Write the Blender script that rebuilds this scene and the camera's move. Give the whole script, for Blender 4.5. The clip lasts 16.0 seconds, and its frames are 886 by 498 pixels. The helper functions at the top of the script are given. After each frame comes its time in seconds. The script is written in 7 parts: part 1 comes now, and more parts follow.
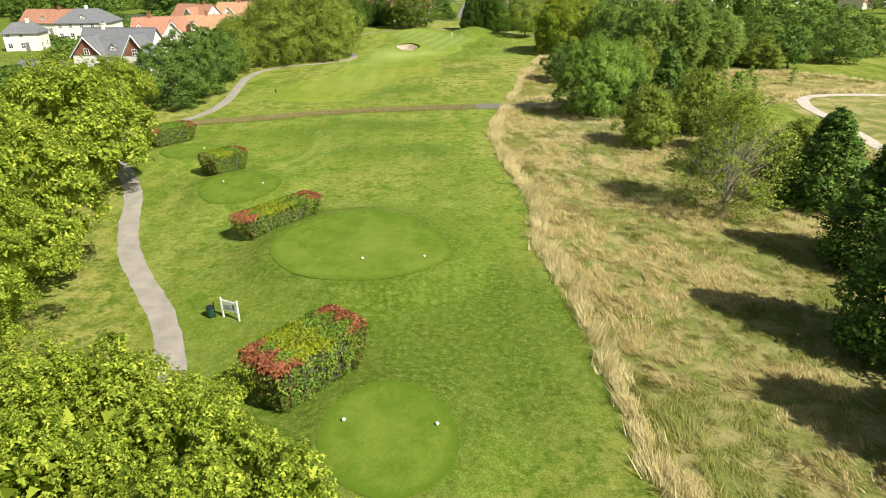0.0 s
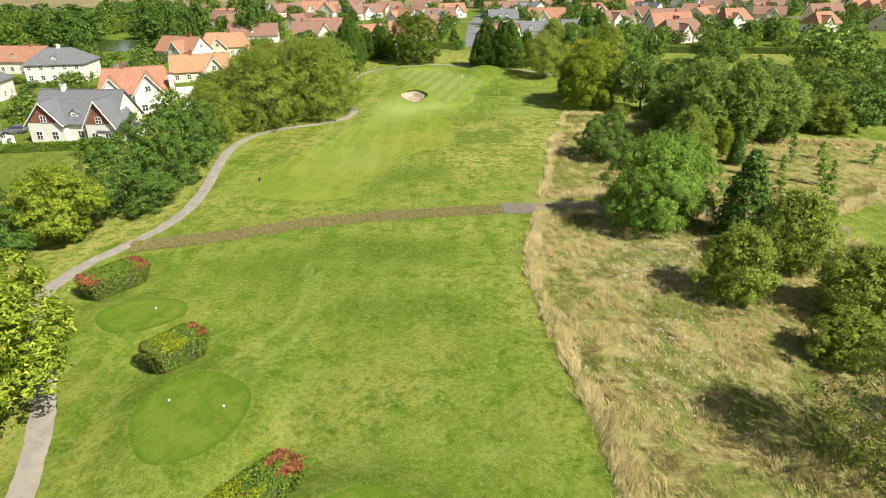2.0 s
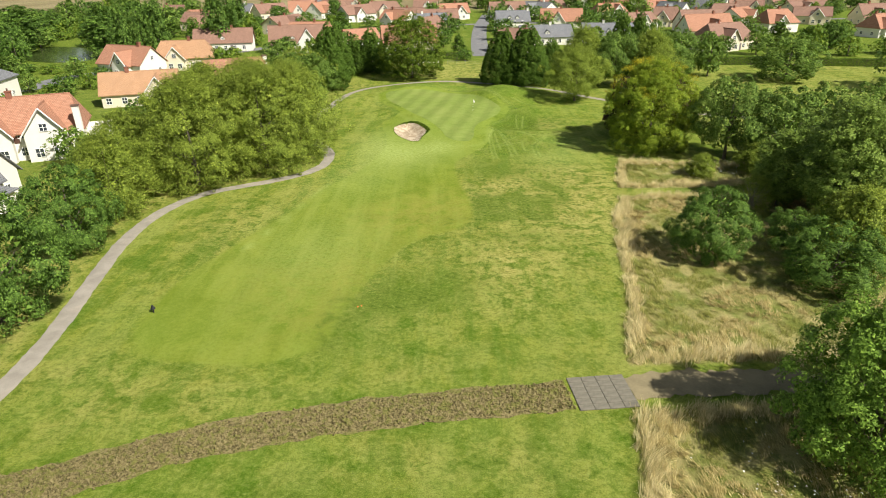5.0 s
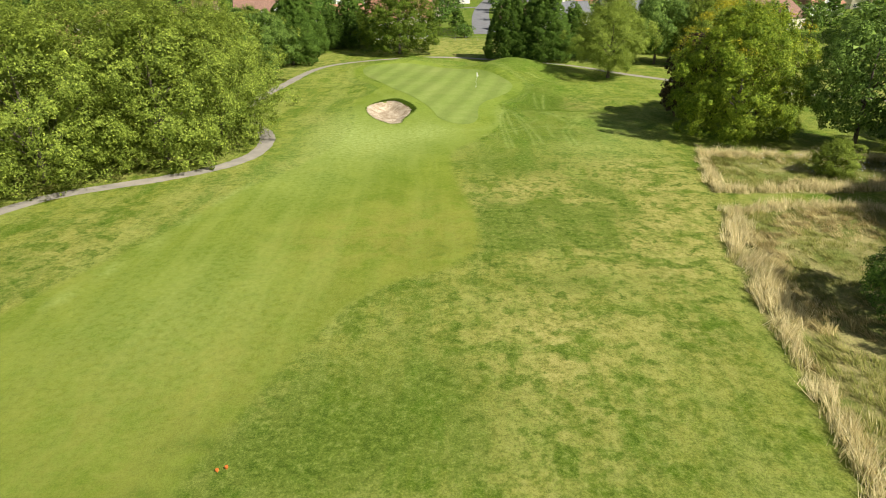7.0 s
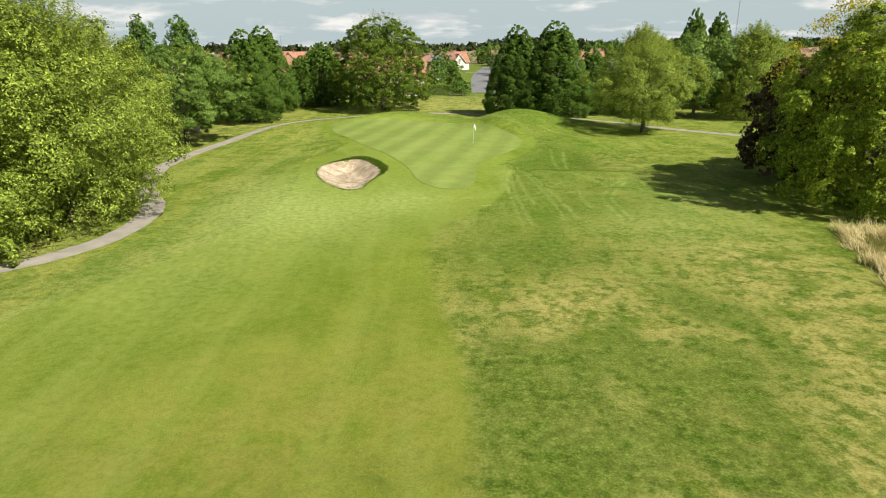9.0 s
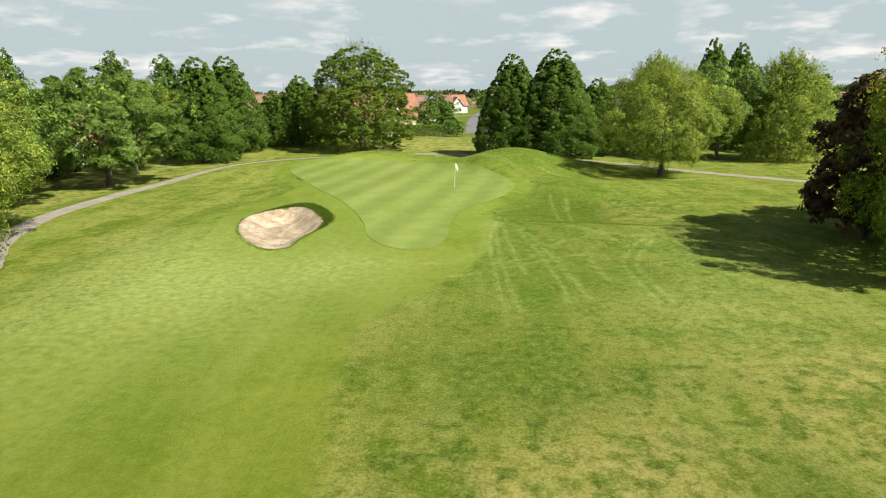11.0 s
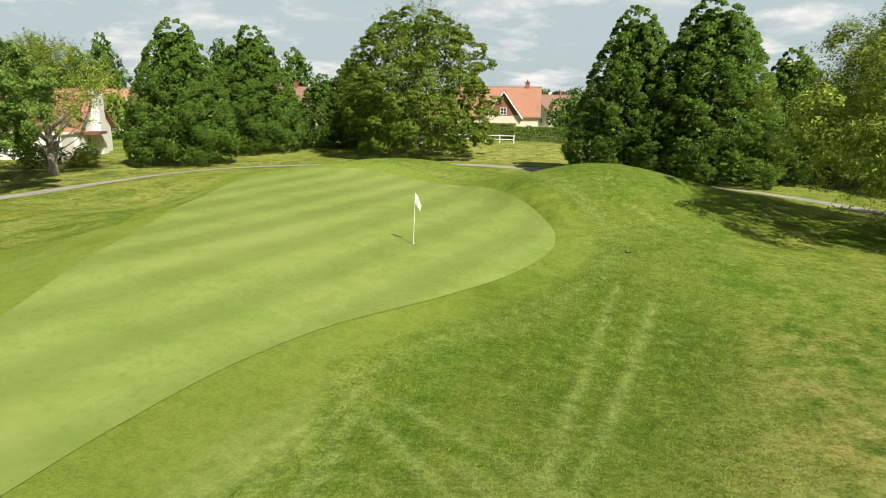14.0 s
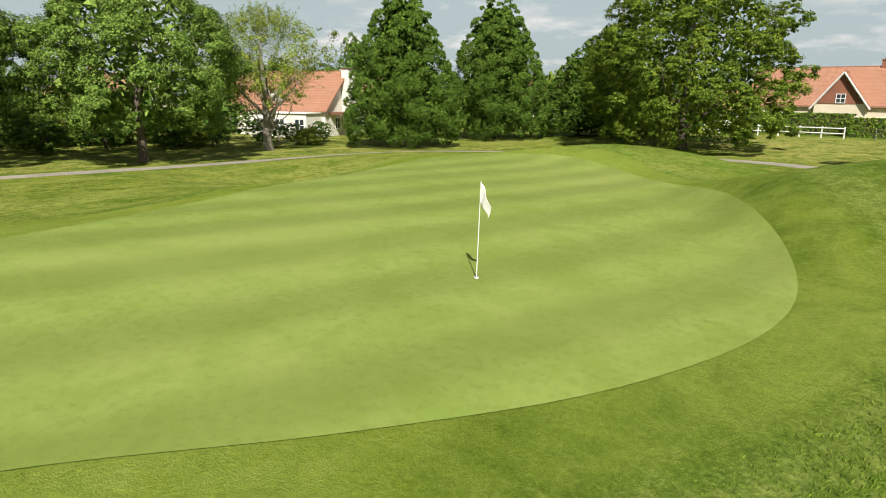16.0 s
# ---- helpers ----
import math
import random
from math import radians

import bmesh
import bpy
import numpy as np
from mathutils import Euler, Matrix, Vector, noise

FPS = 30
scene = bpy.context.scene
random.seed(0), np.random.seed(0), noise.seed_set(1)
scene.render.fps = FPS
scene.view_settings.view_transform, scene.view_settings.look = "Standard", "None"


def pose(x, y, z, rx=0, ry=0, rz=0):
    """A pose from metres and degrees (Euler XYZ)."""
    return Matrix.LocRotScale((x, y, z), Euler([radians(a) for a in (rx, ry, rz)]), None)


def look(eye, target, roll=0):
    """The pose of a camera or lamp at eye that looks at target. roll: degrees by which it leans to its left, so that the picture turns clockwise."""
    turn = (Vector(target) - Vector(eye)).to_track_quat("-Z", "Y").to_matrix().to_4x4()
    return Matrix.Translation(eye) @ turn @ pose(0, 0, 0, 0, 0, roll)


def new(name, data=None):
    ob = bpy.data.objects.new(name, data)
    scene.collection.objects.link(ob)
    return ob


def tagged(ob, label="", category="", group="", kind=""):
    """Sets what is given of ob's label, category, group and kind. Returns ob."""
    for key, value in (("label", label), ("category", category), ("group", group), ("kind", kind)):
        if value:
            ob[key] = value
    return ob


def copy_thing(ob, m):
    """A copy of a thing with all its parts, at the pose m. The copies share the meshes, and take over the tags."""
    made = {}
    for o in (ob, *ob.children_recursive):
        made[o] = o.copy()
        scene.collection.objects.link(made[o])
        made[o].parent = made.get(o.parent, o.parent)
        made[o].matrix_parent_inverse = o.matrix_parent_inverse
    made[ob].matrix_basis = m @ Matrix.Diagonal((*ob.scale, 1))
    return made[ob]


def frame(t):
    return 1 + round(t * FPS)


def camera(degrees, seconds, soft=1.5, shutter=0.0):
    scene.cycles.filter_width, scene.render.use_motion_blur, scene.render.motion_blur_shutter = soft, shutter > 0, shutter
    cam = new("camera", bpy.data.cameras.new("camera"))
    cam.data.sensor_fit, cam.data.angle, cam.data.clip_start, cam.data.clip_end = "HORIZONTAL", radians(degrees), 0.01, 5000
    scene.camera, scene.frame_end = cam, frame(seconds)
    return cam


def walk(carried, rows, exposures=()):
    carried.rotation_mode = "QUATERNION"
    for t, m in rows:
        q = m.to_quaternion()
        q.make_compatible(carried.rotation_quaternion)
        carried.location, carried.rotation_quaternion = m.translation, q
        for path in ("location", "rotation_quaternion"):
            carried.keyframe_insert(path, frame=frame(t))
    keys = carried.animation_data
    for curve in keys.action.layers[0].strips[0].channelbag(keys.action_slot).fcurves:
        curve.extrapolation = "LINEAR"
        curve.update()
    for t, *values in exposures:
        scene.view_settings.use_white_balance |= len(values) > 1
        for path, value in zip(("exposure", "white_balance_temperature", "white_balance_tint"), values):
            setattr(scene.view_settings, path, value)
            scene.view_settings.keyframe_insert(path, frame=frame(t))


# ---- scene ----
from mathutils import geometry

cam = camera(71.4, 16.0, soft=1.0)
PATH = [
    (0, (0.643, 0.106, 19.945), (0.633, 1.921, 19.105), -0.4),
    (0.5, (-0.078, 5.617, 20.667), (-0.092, 7.431, 19.827), -0.6),
    (1, (-0.676, 11.447, 22.606), (-0.69, 13.262, 21.767), -0.7),
    (1.5, (-1.277, 17.174, 25.446), (-1.288, 18.991, 24.608), -0.6),
    (2, (-1.686, 22.919, 27.949), (-1.699, 24.735, 27.11), -0.7),
    (2.5, (-2.055, 28.721, 29.581), (-2.067, 30.535, 28.739), -0.7),
    (3, (-2.398, 34.683, 30.076), (-2.411, 36.497, 29.234), -0.8),
    (3.5, (-2.778, 41.088, 30.11), (-2.788, 42.904, 29.271), -0.7),
    (4, (-3.11, 47.68, 29.952), (-3.118, 49.496, 29.114), -0.7),
    (4.5, (-3.336, 54.291, 28.891), (-3.343, 56.106, 28.052), -0.7),
    (4.7, (-3.346, 56.949, 28.169), (-3.354, 58.764, 27.328), -0.8),
    (6.8, (-2.965, 87.854, 17.624), (-2.95, 89.665, 16.775), 0.2),
    (7, (-2.589, 90.08, 16.902), (-2.588, 91.895, 16.063), -0.3),
    (7.5, (-2.155, 96.828, 15.1), (-2.151, 98.657, 14.29), -0.3),
    (8, (-1.663, 103.595, 13.901), (-1.658, 105.448, 13.15), -0.3),
    (8.5, (-1.16, 109.085, 12.655), (-1.163, 110.962, 11.965), -0.5),
    (9, (-0.819, 113.568, 10.876), (-0.826, 115.466, 10.246), -0.7),
    (9.5, (-0.6, 116.873, 9.468), (-0.608, 118.786, 8.886), -0.5),
    (10, (-0.104, 119.593, 8.783), (-0.115, 121.523, 8.262), -0.5),
    (10.2, (0.099, 120.981, 8.858), (0.092, 122.917, 8.356), -0.4),
    (12.3, (5.767, 139.747, 7.536), (5.669, 141.685, 7.053), -0.4),
    (12.5, (6.329, 141.99, 7.292), (6.201, 143.928, 6.813), -0.2),
    (13, (7.908, 147.526, 6.813), (7.677, 149.455, 6.34), -0.1),
    (13.5, (9.521, 153.14, 6.446), (9.172, 155.052, 5.975), 0.2),
    (14, (10.796, 158.866, 6.277), (10.238, 160.728, 5.805), 0.5),
    (14.5, (11.237, 164.059, 5.927), (10.416, 165.82, 5.452), 0.5),
    (15, (10.977, 167.999, 5.361), (9.948, 169.647, 4.886), 0.5),
    (15.5, (10.876, 170.632, 4.801), (9.665, 172.151, 4.324), 0.6),
    (16, (11.207, 172.706, 4.322), (9.831, 174.075, 3.84), 0.4),
]
EXPOSURE = [(0.0, 0.70), (2.0, 0.66), (4.5, 0.58), (8.0, 0.57), (10.0, 0.61), (13.0, 0.64), (16.0, 0.47)]
walk(cam, [(t, look(eye, target, roll)) for t, eye, target, roll in PATH], EXPOSURE)

# ---- light ----
SUN_EL, SUN_AZ = radians(45), radians(129)
world = bpy.data.worlds.new("sky")
scene.world = world
world.use_nodes = True
wt = world.node_tree
wt.nodes.clear()


def wnode(kind, **props):
    n = wt.nodes.new(kind)
    for k, v in props.items():
        n.inputs[k].default_value = v
    return n


sky = wt.nodes.new("ShaderNodeTexSky")
sky.sky_type, sky.sun_disc, sky.sun_elevation, sky.sun_rotation = "NISHITA", False, SUN_EL, SUN_AZ
sky.dust_density, sky.air_density = 2.6, 1.2
wc = wt.nodes.new("ShaderNodeTexCoord")
sep = wt.nodes.new("ShaderNodeSeparateXYZ")
wt.links.new(wc.outputs["Generated"], sep.inputs[0])
up = wnode("ShaderNodeMath"); up.operation = "MAXIMUM"; up.inputs[1].default_value = 0.0
wt.links.new(sep.outputs["Z"], up.inputs[0])
lift = wnode("ShaderNodeMath"); lift.operation = "ADD"; lift.inputs[1].default_value = 0.20
wt.links.new(up.outputs[0], lift.inputs[0])
flat = wt.nodes.new("ShaderNodeVectorMath"); flat.operation = "DIVIDE"
comb = wt.nodes.new("ShaderNodeCombineXYZ")
for i in range(3):
    wt.links.new(lift.outputs[0], comb.inputs[i])
wt.links.new(wc.outputs["Generated"], flat.inputs[0])
wt.links.new(comb.outputs[0], flat.inputs[1])
cn = wnode("ShaderNodeTexNoise", Scale=2.3, Detail=8.0, Roughness=0.55)
wt.links.new(flat.outputs[0], cn.inputs["Vector"])
cr = wt.nodes.new("ShaderNodeValToRGB")
cr.color_ramp.elements[0].position, cr.color_ramp.elements[1].position = 0.50, 0.64
wt.links.new(cn.outputs["Fac"], cr.inputs[0])
cn2 = wnode("ShaderNodeTexNoise", Scale=3.5, Detail=6.0)
wt.links.new(flat.outputs[0], cn2.inputs["Vector"])
shade = wt.nodes.new("ShaderNodeValToRGB")
shade.color_ramp.elements[0].position, shade.color_ramp.elements[0].color = 0.35, (11.4, 11.8, 12.0, 1)
shade.color_ramp.elements[1].position, shade.color_ramp.elements[1].color = 0.6, (18.0, 17.4, 16.4, 1)
wt.links.new(cn2.outputs["Fac"], shade.inputs[0])
cm = wt.nodes.new("ShaderNodeMix"); cm.data_type = "RGBA"
thin = wt.nodes.new("ShaderNodeValToRGB")
thin.color_ramp.elements[0].position, thin.color_ramp.elements[0].color = 0.25, (0.85, 0.85, 0.85, 1)
thin.color_ramp.elements[1].position, thin.color_ramp.elements[1].color = 0.55, (0.15, 0.15, 0.15, 1)
wt.links.new(up.outputs[0], thin.inputs[0])
soft_fac = wnode("ShaderNodeMath"); soft_fac.operation = "MULTIPLY"
wt.links.new(cr.outputs[0], soft_fac.inputs[0])
wt.links.new(thin.outputs[0], soft_fac.inputs[1])
wt.links.new(soft_fac.outputs[0], cm.inputs["Factor"])
wt.links.new(shade.outputs[0], cm.inputs[7])
hz = wt.nodes.new("ShaderNodeValToRGB")
hz.color_ramp.elements[0].position, hz.color_ramp.elements[0].color = 0.25, (1, 1, 1, 1)
hz.color_ramp.elements[1].position, hz.color_ramp.elements[1].color = 0.55, (0.0, 0.0, 0.0, 1)
wt.links.new(up.outputs[0], hz.inputs[0])
hz2 = wnode("ShaderNodeMath"); hz2.operation = "MULTIPLY"; hz2.inputs[1].default_value = 0.85
wt.links.new(hz.outputs[0], hz2.inputs[0])
pale_sky = wt.nodes.new("ShaderNodeMix"); pale_sky.data_type = "RGBA"
pale_sky.inputs[7].default_value = (9.9, 11.7, 12.1, 1)
wt.links.new(hz2.outputs[0], pale_sky.inputs["Factor"])
wt.links.new(sky.outputs[0], pale_sky.inputs[6])
wt.links.new(pale_sky.outputs[2], cm.inputs[6])
bg = wnode("ShaderNodeBackground", Strength=0.038)
wt.links.new(cm.outputs[2], bg.inputs[0])
wo = wt.nodes.new("ShaderNodeOutputWorld")
wt.links.new(bg.outputs[0], wo.inputs[0])

sun = new("sun", bpy.data.lights.new("sun", "SUN"))
sun.data.energy, sun.data.angle, sun.data.color = 5.0, radians(0.6), (1.0, 0.95, 0.86)
sun_from = Vector((math.sin(SUN_AZ) * math.cos(SUN_EL), math.cos(SUN_AZ) * math.cos(SUN_EL), math.sin(SUN_EL)))
sun.matrix_world = look(sun_from * 300, (0, 0, 0))


# ---- materials ----
class Nodes:
    """Short names for shader nodes of one material."""

    def __init__(self, name, rough=0.8, spec=0.3):
        self.m = bpy.data.materials.new(name)
        self.m.use_nodes = True
        self.t = self.m.node_tree
        self.b = self.t.nodes["Principled BSDF"]
        self.b.inputs["Roughness"].default_value = rough
        self.b.inputs["Specular IOR Level"].default_value = spec
        self.geo = self.t.nodes.new("ShaderNodeNewGeometry")
        self.obj = self.t.nodes.new("ShaderNodeTexCoord").outputs["Object"]
        self.pos = self.geo.outputs["Position"]

    def link(self, a, b):
        self.t.links.new(a, b)

    def put(self, sock, v):
        if isinstance(v, bpy.types.NodeSocket):
            self.link(v, sock)
        elif isinstance(v, (tuple, list)) and len(v) == 3 and sock.type == "RGBA":
            sock.default_value = (*v, 1)
        else:
            sock.default_value = v

    def noise(self, scale, detail=3.0, vec=None, rough=0.55, stretch=None, warp=0.0):
        n = self.t.nodes.new("ShaderNodeTexNoise")
        n.inputs["Scale"].default_value, n.inputs["Detail"].default_value = scale, detail
        n.inputs["Roughness"].default_value, n.inputs["Distortion"].default_value = rough, warp
        v = vec or self.pos
        if stretch:
            mp = self.t.nodes.new("ShaderNodeMapping")
            mp.inputs["Scale"].default_value = stretch[:3]
            if len(stretch) > 3:
                mp.inputs["Rotation"].default_value = (0, 0, stretch[3])
            self.link(v, mp.inputs[0])
            v = mp.outputs[0]
        self.link(v, n.inputs["Vector"])
        return n.outputs["Fac"]

    def ramp(self, fac, *stops):
        r = self.t.nodes.new("ShaderNodeValToRGB")
        e = r.color_ramp.elements
        while len(e) < len(stops):
            e.new(0.5)
        for el, (p, c) in zip(e, stops):
            el.position = p
            el.color = (*c, 1) if isinstance(c, tuple) else (c, c, c, 1)
        self.put(r.inputs[0], fac)
        return r.outputs[0]

    def mix(self, fac, a, b, blend="MIX"):
        n = self.t.nodes.new("ShaderNodeMix")
        n.data_type, n.blend_type = "RGBA", blend
        self.put(n.inputs[0], fac), self.put(n.inputs[6], a), self.put(n.inputs[7], b)
        return n.outputs[2]

    def math(self, op, a, b=0.0):
        n = self.t.nodes.new("ShaderNodeMath")
        n.operation = op
        self.put(n.inputs[0], a), self.put(n.inputs[1], b)
        return n.outputs[0]

    def attr(self, name):
        n = self.t.nodes.new("ShaderNodeAttribute")
        n.attribute_name = name
        return n.outputs["Fac"]

    def bump(self, height, strength=0.4, distance=0.05):
        n = self.t.nodes.new("ShaderNodeBump")
        n.inputs["Strength"].default_value, n.inputs["Distance"].default_value = strength, distance
        self.link(height, n.inputs["Height"])
        self.link(n.outputs[0], self.b.inputs["Normal"])

    def colour(self, c):
        self.put(self.b.inputs["Base Color"], c)
        return self.m


def plain(name, c, rough=0.6, grain=30.0, amount=0.12, metal=0.0, spec=0.3):
    n = Nodes(name, rough, spec)
    n.b.inputs["Metallic"].default_value = metal
    f = n.noise(grain, 4, n.obj)
    big = n.noise(grain * 0.08, 3, n.obj)
    dark = tuple(v * (1 - 2 * amount) for v in c)
    lite = tuple(min(1, v * (1 + amount)) for v in c)
    col = n.mix(n.ramp(big, (0.35, 0.0), (0.7, 1.0)), n.mix(f, dark, c), n.mix(f, c, lite))
    n.bump(f, 0.15, 0.01)
    return n.colour(col)


def leaf_material(name, dark, mid, light, through_light=0.22, rough=0.55, lift=1.0):
    """Leaves: each a little different in tone, thin enough to let some sun through."""
    dark, mid, light = (tuple(v * lift for v in c) for c in (dark, mid, light))
    n = Nodes(name, rough, 0.10)
    r = n.geo.outputs["Random Per Island"]
    col = n.ramp(r, (0.10, dark), (0.62, mid), (1.0, light))
    patch = n.noise(0.55, 2)
    col = n.mix(n.ramp(patch, (0.4, 0.0), (0.75, 0.45)), col, n.mix(0.5, col, light))
    n.colour(col)
    tr = n.t.nodes.new("ShaderNodeBsdfTranslucent")
    n.put(tr.inputs[0], n.mix(0.5, col, light))
    ms = n.t.nodes.new("ShaderNodeMixShader")
    ms.inputs[0].default_value = through_light
    out = n.t.nodes["Material Output"]
    n.link(n.b.outputs[0], ms.inputs[1]), n.link(tr.outputs[0], ms.inputs[2]), n.link(ms.outputs[0], out.inputs[0])
    return n.m


LEAF_DARK = leaf_material("leaf_dark_green", (0.033, 0.066, 0.0110), (0.086, 0.165, 0.0275), (0.216, 0.341, 0.0559), 0.2)
LEAF_MAPLE = leaf_material("leaf_mid_green", (0.037, 0.075, 0.0115), (0.127, 0.215, 0.0329), (0.286, 0.400, 0.0790), 0.22)
LEAF_LIME = leaf_material("leaf_yellow_green", (0.070, 0.118, 0.011), (0.230, 0.316, 0.027), (0.54, 0.59, 0.080), 0.36)
LEAF_OLIVE = leaf_material("leaf_olive_green", (0.058, 0.092, 0.0122), (0.194, 0.262, 0.0370), (0.438, 0.516, 0.0787), 0.28)
LEAF_ASH = leaf_material("leaf_fresh_green", (0.053, 0.102, 0.0132), (0.163, 0.278, 0.0389), (0.341, 0.507, 0.0777), 0.22)
LEAF_WILLOW = leaf_material("leaf_grey_green", (0.052, 0.094, 0.0144), (0.176, 0.267, 0.0458), (0.392, 0.500, 0.1044), 0.24)
LEAF_CONIFER = leaf_material("needle_green", (0.044, 0.092, 0.013), (0.098, 0.180, 0.023), (0.186, 0.286, 0.042), 0.18)
LEAF_BEECH = leaf_material("leaf_beech_green", (0.032, 0.070, 0.007), (0.086, 0.150, 0.014), (0.300, 0.375, 0.042), 0.28)
LEAF_TURN = leaf_material("leaf_turning_yellow", (0.040, 0.083, 0.0072), (0.161, 0.255, 0.0207), (0.481, 0.546, 0.0520), 0.32)
LEAF_YELLOW = leaf_material("leaf_yellow", (0.198, 0.198, 0.0132), (0.390, 0.351, 0.0234), (0.630, 0.540, 0.0450), 0.35)
LEAF_PURPLE = leaf_material("leaf_copper", (0.035, 0.028, 0.015), (0.079, 0.052, 0.029), (0.139, 0.099, 0.041))
LEAF_RED = leaf_material("leaf_red_tips", (0.190, 0.062, 0.028), (0.340, 0.115, 0.055), (0.440, 0.215, 0.095), 0.25)
LEAF_HEDGE = leaf_material("leaf_hedge", (0.060, 0.120, 0.0135), (0.130, 0.222, 0.026), (0.262, 0.330, 0.045), 0.25)
LEAF_HEDGE_BROWN = leaf_material("leaf_hedge_mixed", (0.056, 0.081, 0.018), (0.154, 0.147, 0.039), (0.308, 0.182, 0.078), 0.25)
LEAF_GOLD = leaf_material("leaf_hedge_gold", (0.126, 0.168, 0.011), (0.238, 0.294, 0.016), (0.364, 0.392, 0.034), 0.3)


def bark_material():
    n = Nodes("bark", 0.9, 0.15)
    f = n.noise(9, 5, n.obj, stretch=(1, 1, 0.18))
    n.bump(f, 0.7, 0.03)
    return n.colour(n.ramp(f, (0.3, (0.055, 0.042, 0.030)), (0.7, (0.19, 0.16, 0.125))))


BARK = bark_material()
BARK_PALE = plain("bark_pale", (0.30, 0.27, 0.22), 0.9, 14, 0.25)


def ground_material():
    """Mown semi-rough, fairway, dry rough, gardens and far ploughed land, told apart by the mask layers of the ground."""
    n = Nodes("turf", 0.9, 0.05)
    blade = n.noise(42, 4, rough=0.75)
    fine = n.noise(11, 6, rough=0.75)
    clod = n.noise(2.6, 8, rough=0.75)
    tuft = n.noise(0.5, 9, rough=0.70, warp=0.4)
    meso = n.noise(0.21, 8, rough=0.68, warp=0.7)
    big = n.noise(0.07, 5, rough=0.62, warp=0.5)
    sweep = n.noise(0.33, 6, stretch=(1.0, 0.13, 1, 0.08), rough=0.66)
    # semi-rough: uneven tufts, pale and deep green patches, passes of the mower
    semi = n.mix(n.ramp(tuft, (0.43, 0.0), (0.57, 1.0)), (0.100, 0.150, 0.010), (0.228, 0.250, 0.036))
    semi = n.mix(n.ramp(meso, (0.51, 0.0), (0.60, 0.75)), semi, (0.250, 0.272, 0.058))
    semi = n.mix(n.ramp(meso, (0.38, 0.85), (0.47, 0.0)), semi, (0.080, 0.140, 0.008))
    semi = n.mix(n.ramp(sweep, (0.50, 0.0), (0.60, 0.62)), semi, (0.262, 0.300, 0.066))
    semi = n.mix(n.ramp(sweep, (0.39, 0.65), (0.48, 0.0)), semi, (0.076, 0.150, 0.010))
    straw = n.mix(n.ramp(clod, (0.36, 0.0), (0.62, 1.0)), (0.285, 0.262, 0.062), (0.46, 0.395, 0.140))
    dry_at = n.math("ADD", n.ramp(big, (0.52, 0.0), (0.70, 0.45)), n.math("MULTIPLY", n.attr("dry"), 0.95))
    semi = n.mix(n.math("MULTIPLY", dry_at, n.ramp(tuft, (0.40, 0.05), (0.56, 0.85))), semi, straw)
    mottle = n.noise(0.85, 6, rough=0.62, warp=0.3)
    parched = n.ramp(n.attr("dry"), (0.08, 0.0), (0.40, 1.0))
    semi = n.mix(n.math("MULTIPLY", n.ramp(mottle, (0.52, 0.0), (0.60, 0.85)), parched), semi, n.mix(n.ramp(clod, (0.4, 0.0), (0.6, 1.0)), (0.054, 0.100, 0.008), (0.112, 0.166, 0.016)))
    # fairway: closer and more even
    fair = n.mix(n.ramp(n.noise(0.2, 6, warp=0.8), (0.38, 0.0), (0.64, 1.0)), (0.128, 0.190, 0.012), (0.205, 0.256, 0.030))
    fair = n.mix(n.ramp(n.noise(0.06, 4), (0.50, 0.0), (0.66, 0.45)), fair, (0.258, 0.256, 0.044))
    streak = n.noise(0.6, 5, stretch=(1.0, 0.10, 1, 0.42))
    fair = n.mix(n.ramp(streak, (0.48, 0.0), (0.64, 0.55)), fair, (0.240, 0.292, 0.052))
    fair = n.mix(n.ramp(n.noise(0.28, 6, stretch=(1.0, 0.10, 1, 0.42), rough=0.65), (0.38, 0.65), (0.52, 0.0)), fair, (0.116, 0.176, 0.010))
    fair = n.mix(n.math("MULTIPLY", n.attr("dry"), n.ramp(tuft, (0.40, 0.1), (0.56, 0.9))), fair, (0.288, 0.262, 0.055))
    edge = n.math("ADD", n.attr("fairway"), n.math("MULTIPLY", n.math("SUBTRACT", tuft, 0.5), 0.7))
    col = n.mix(n.ramp(edge, (0.26, 0.0), (0.74, 1.0)), semi, fair)
    fresh = n.mix(n.ramp(tuft, (0.40, 0.0), (0.58, 1.0)), (0.080, 0.160, 0.010), (0.182, 0.262, 0.032))
    zone = n.noise(0.085, 6, rough=0.6, warp=0.9)
    fresh = n.mix(n.ramp(zone, (0.36, 0.75), (0.47, 0.0)), fresh, n.mix(n.ramp(clod, (0.4, 0.0), (0.6, 1.0)), (0.050, 0.128, 0.006), (0.096, 0.190, 0.014)))
    fresh = n.mix(n.ramp(zone, (0.53, 0.0), (0.63, 0.6)), fresh, (0.240, 0.268, 0.062))
    fresh = n.mix(n.ramp(n.attr("fairway"), (0.4, 0.0), (0.6, 0.85)), fresh, (0.222, 0.292, 0.048))
    col = n.mix(n.math("MULTIPLY", n.attr("fresh"), n.ramp(n.noise(0.13, 6, rough=0.65, warp=0.6), (0.36, 0.15), (0.58, 0.85))), col, fresh)
    lush = n.mix(n.ramp(clod, (0.36, 0.0), (0.62, 1.0)), (0.042, 0.088, 0.005), (0.102, 0.164, 0.013))
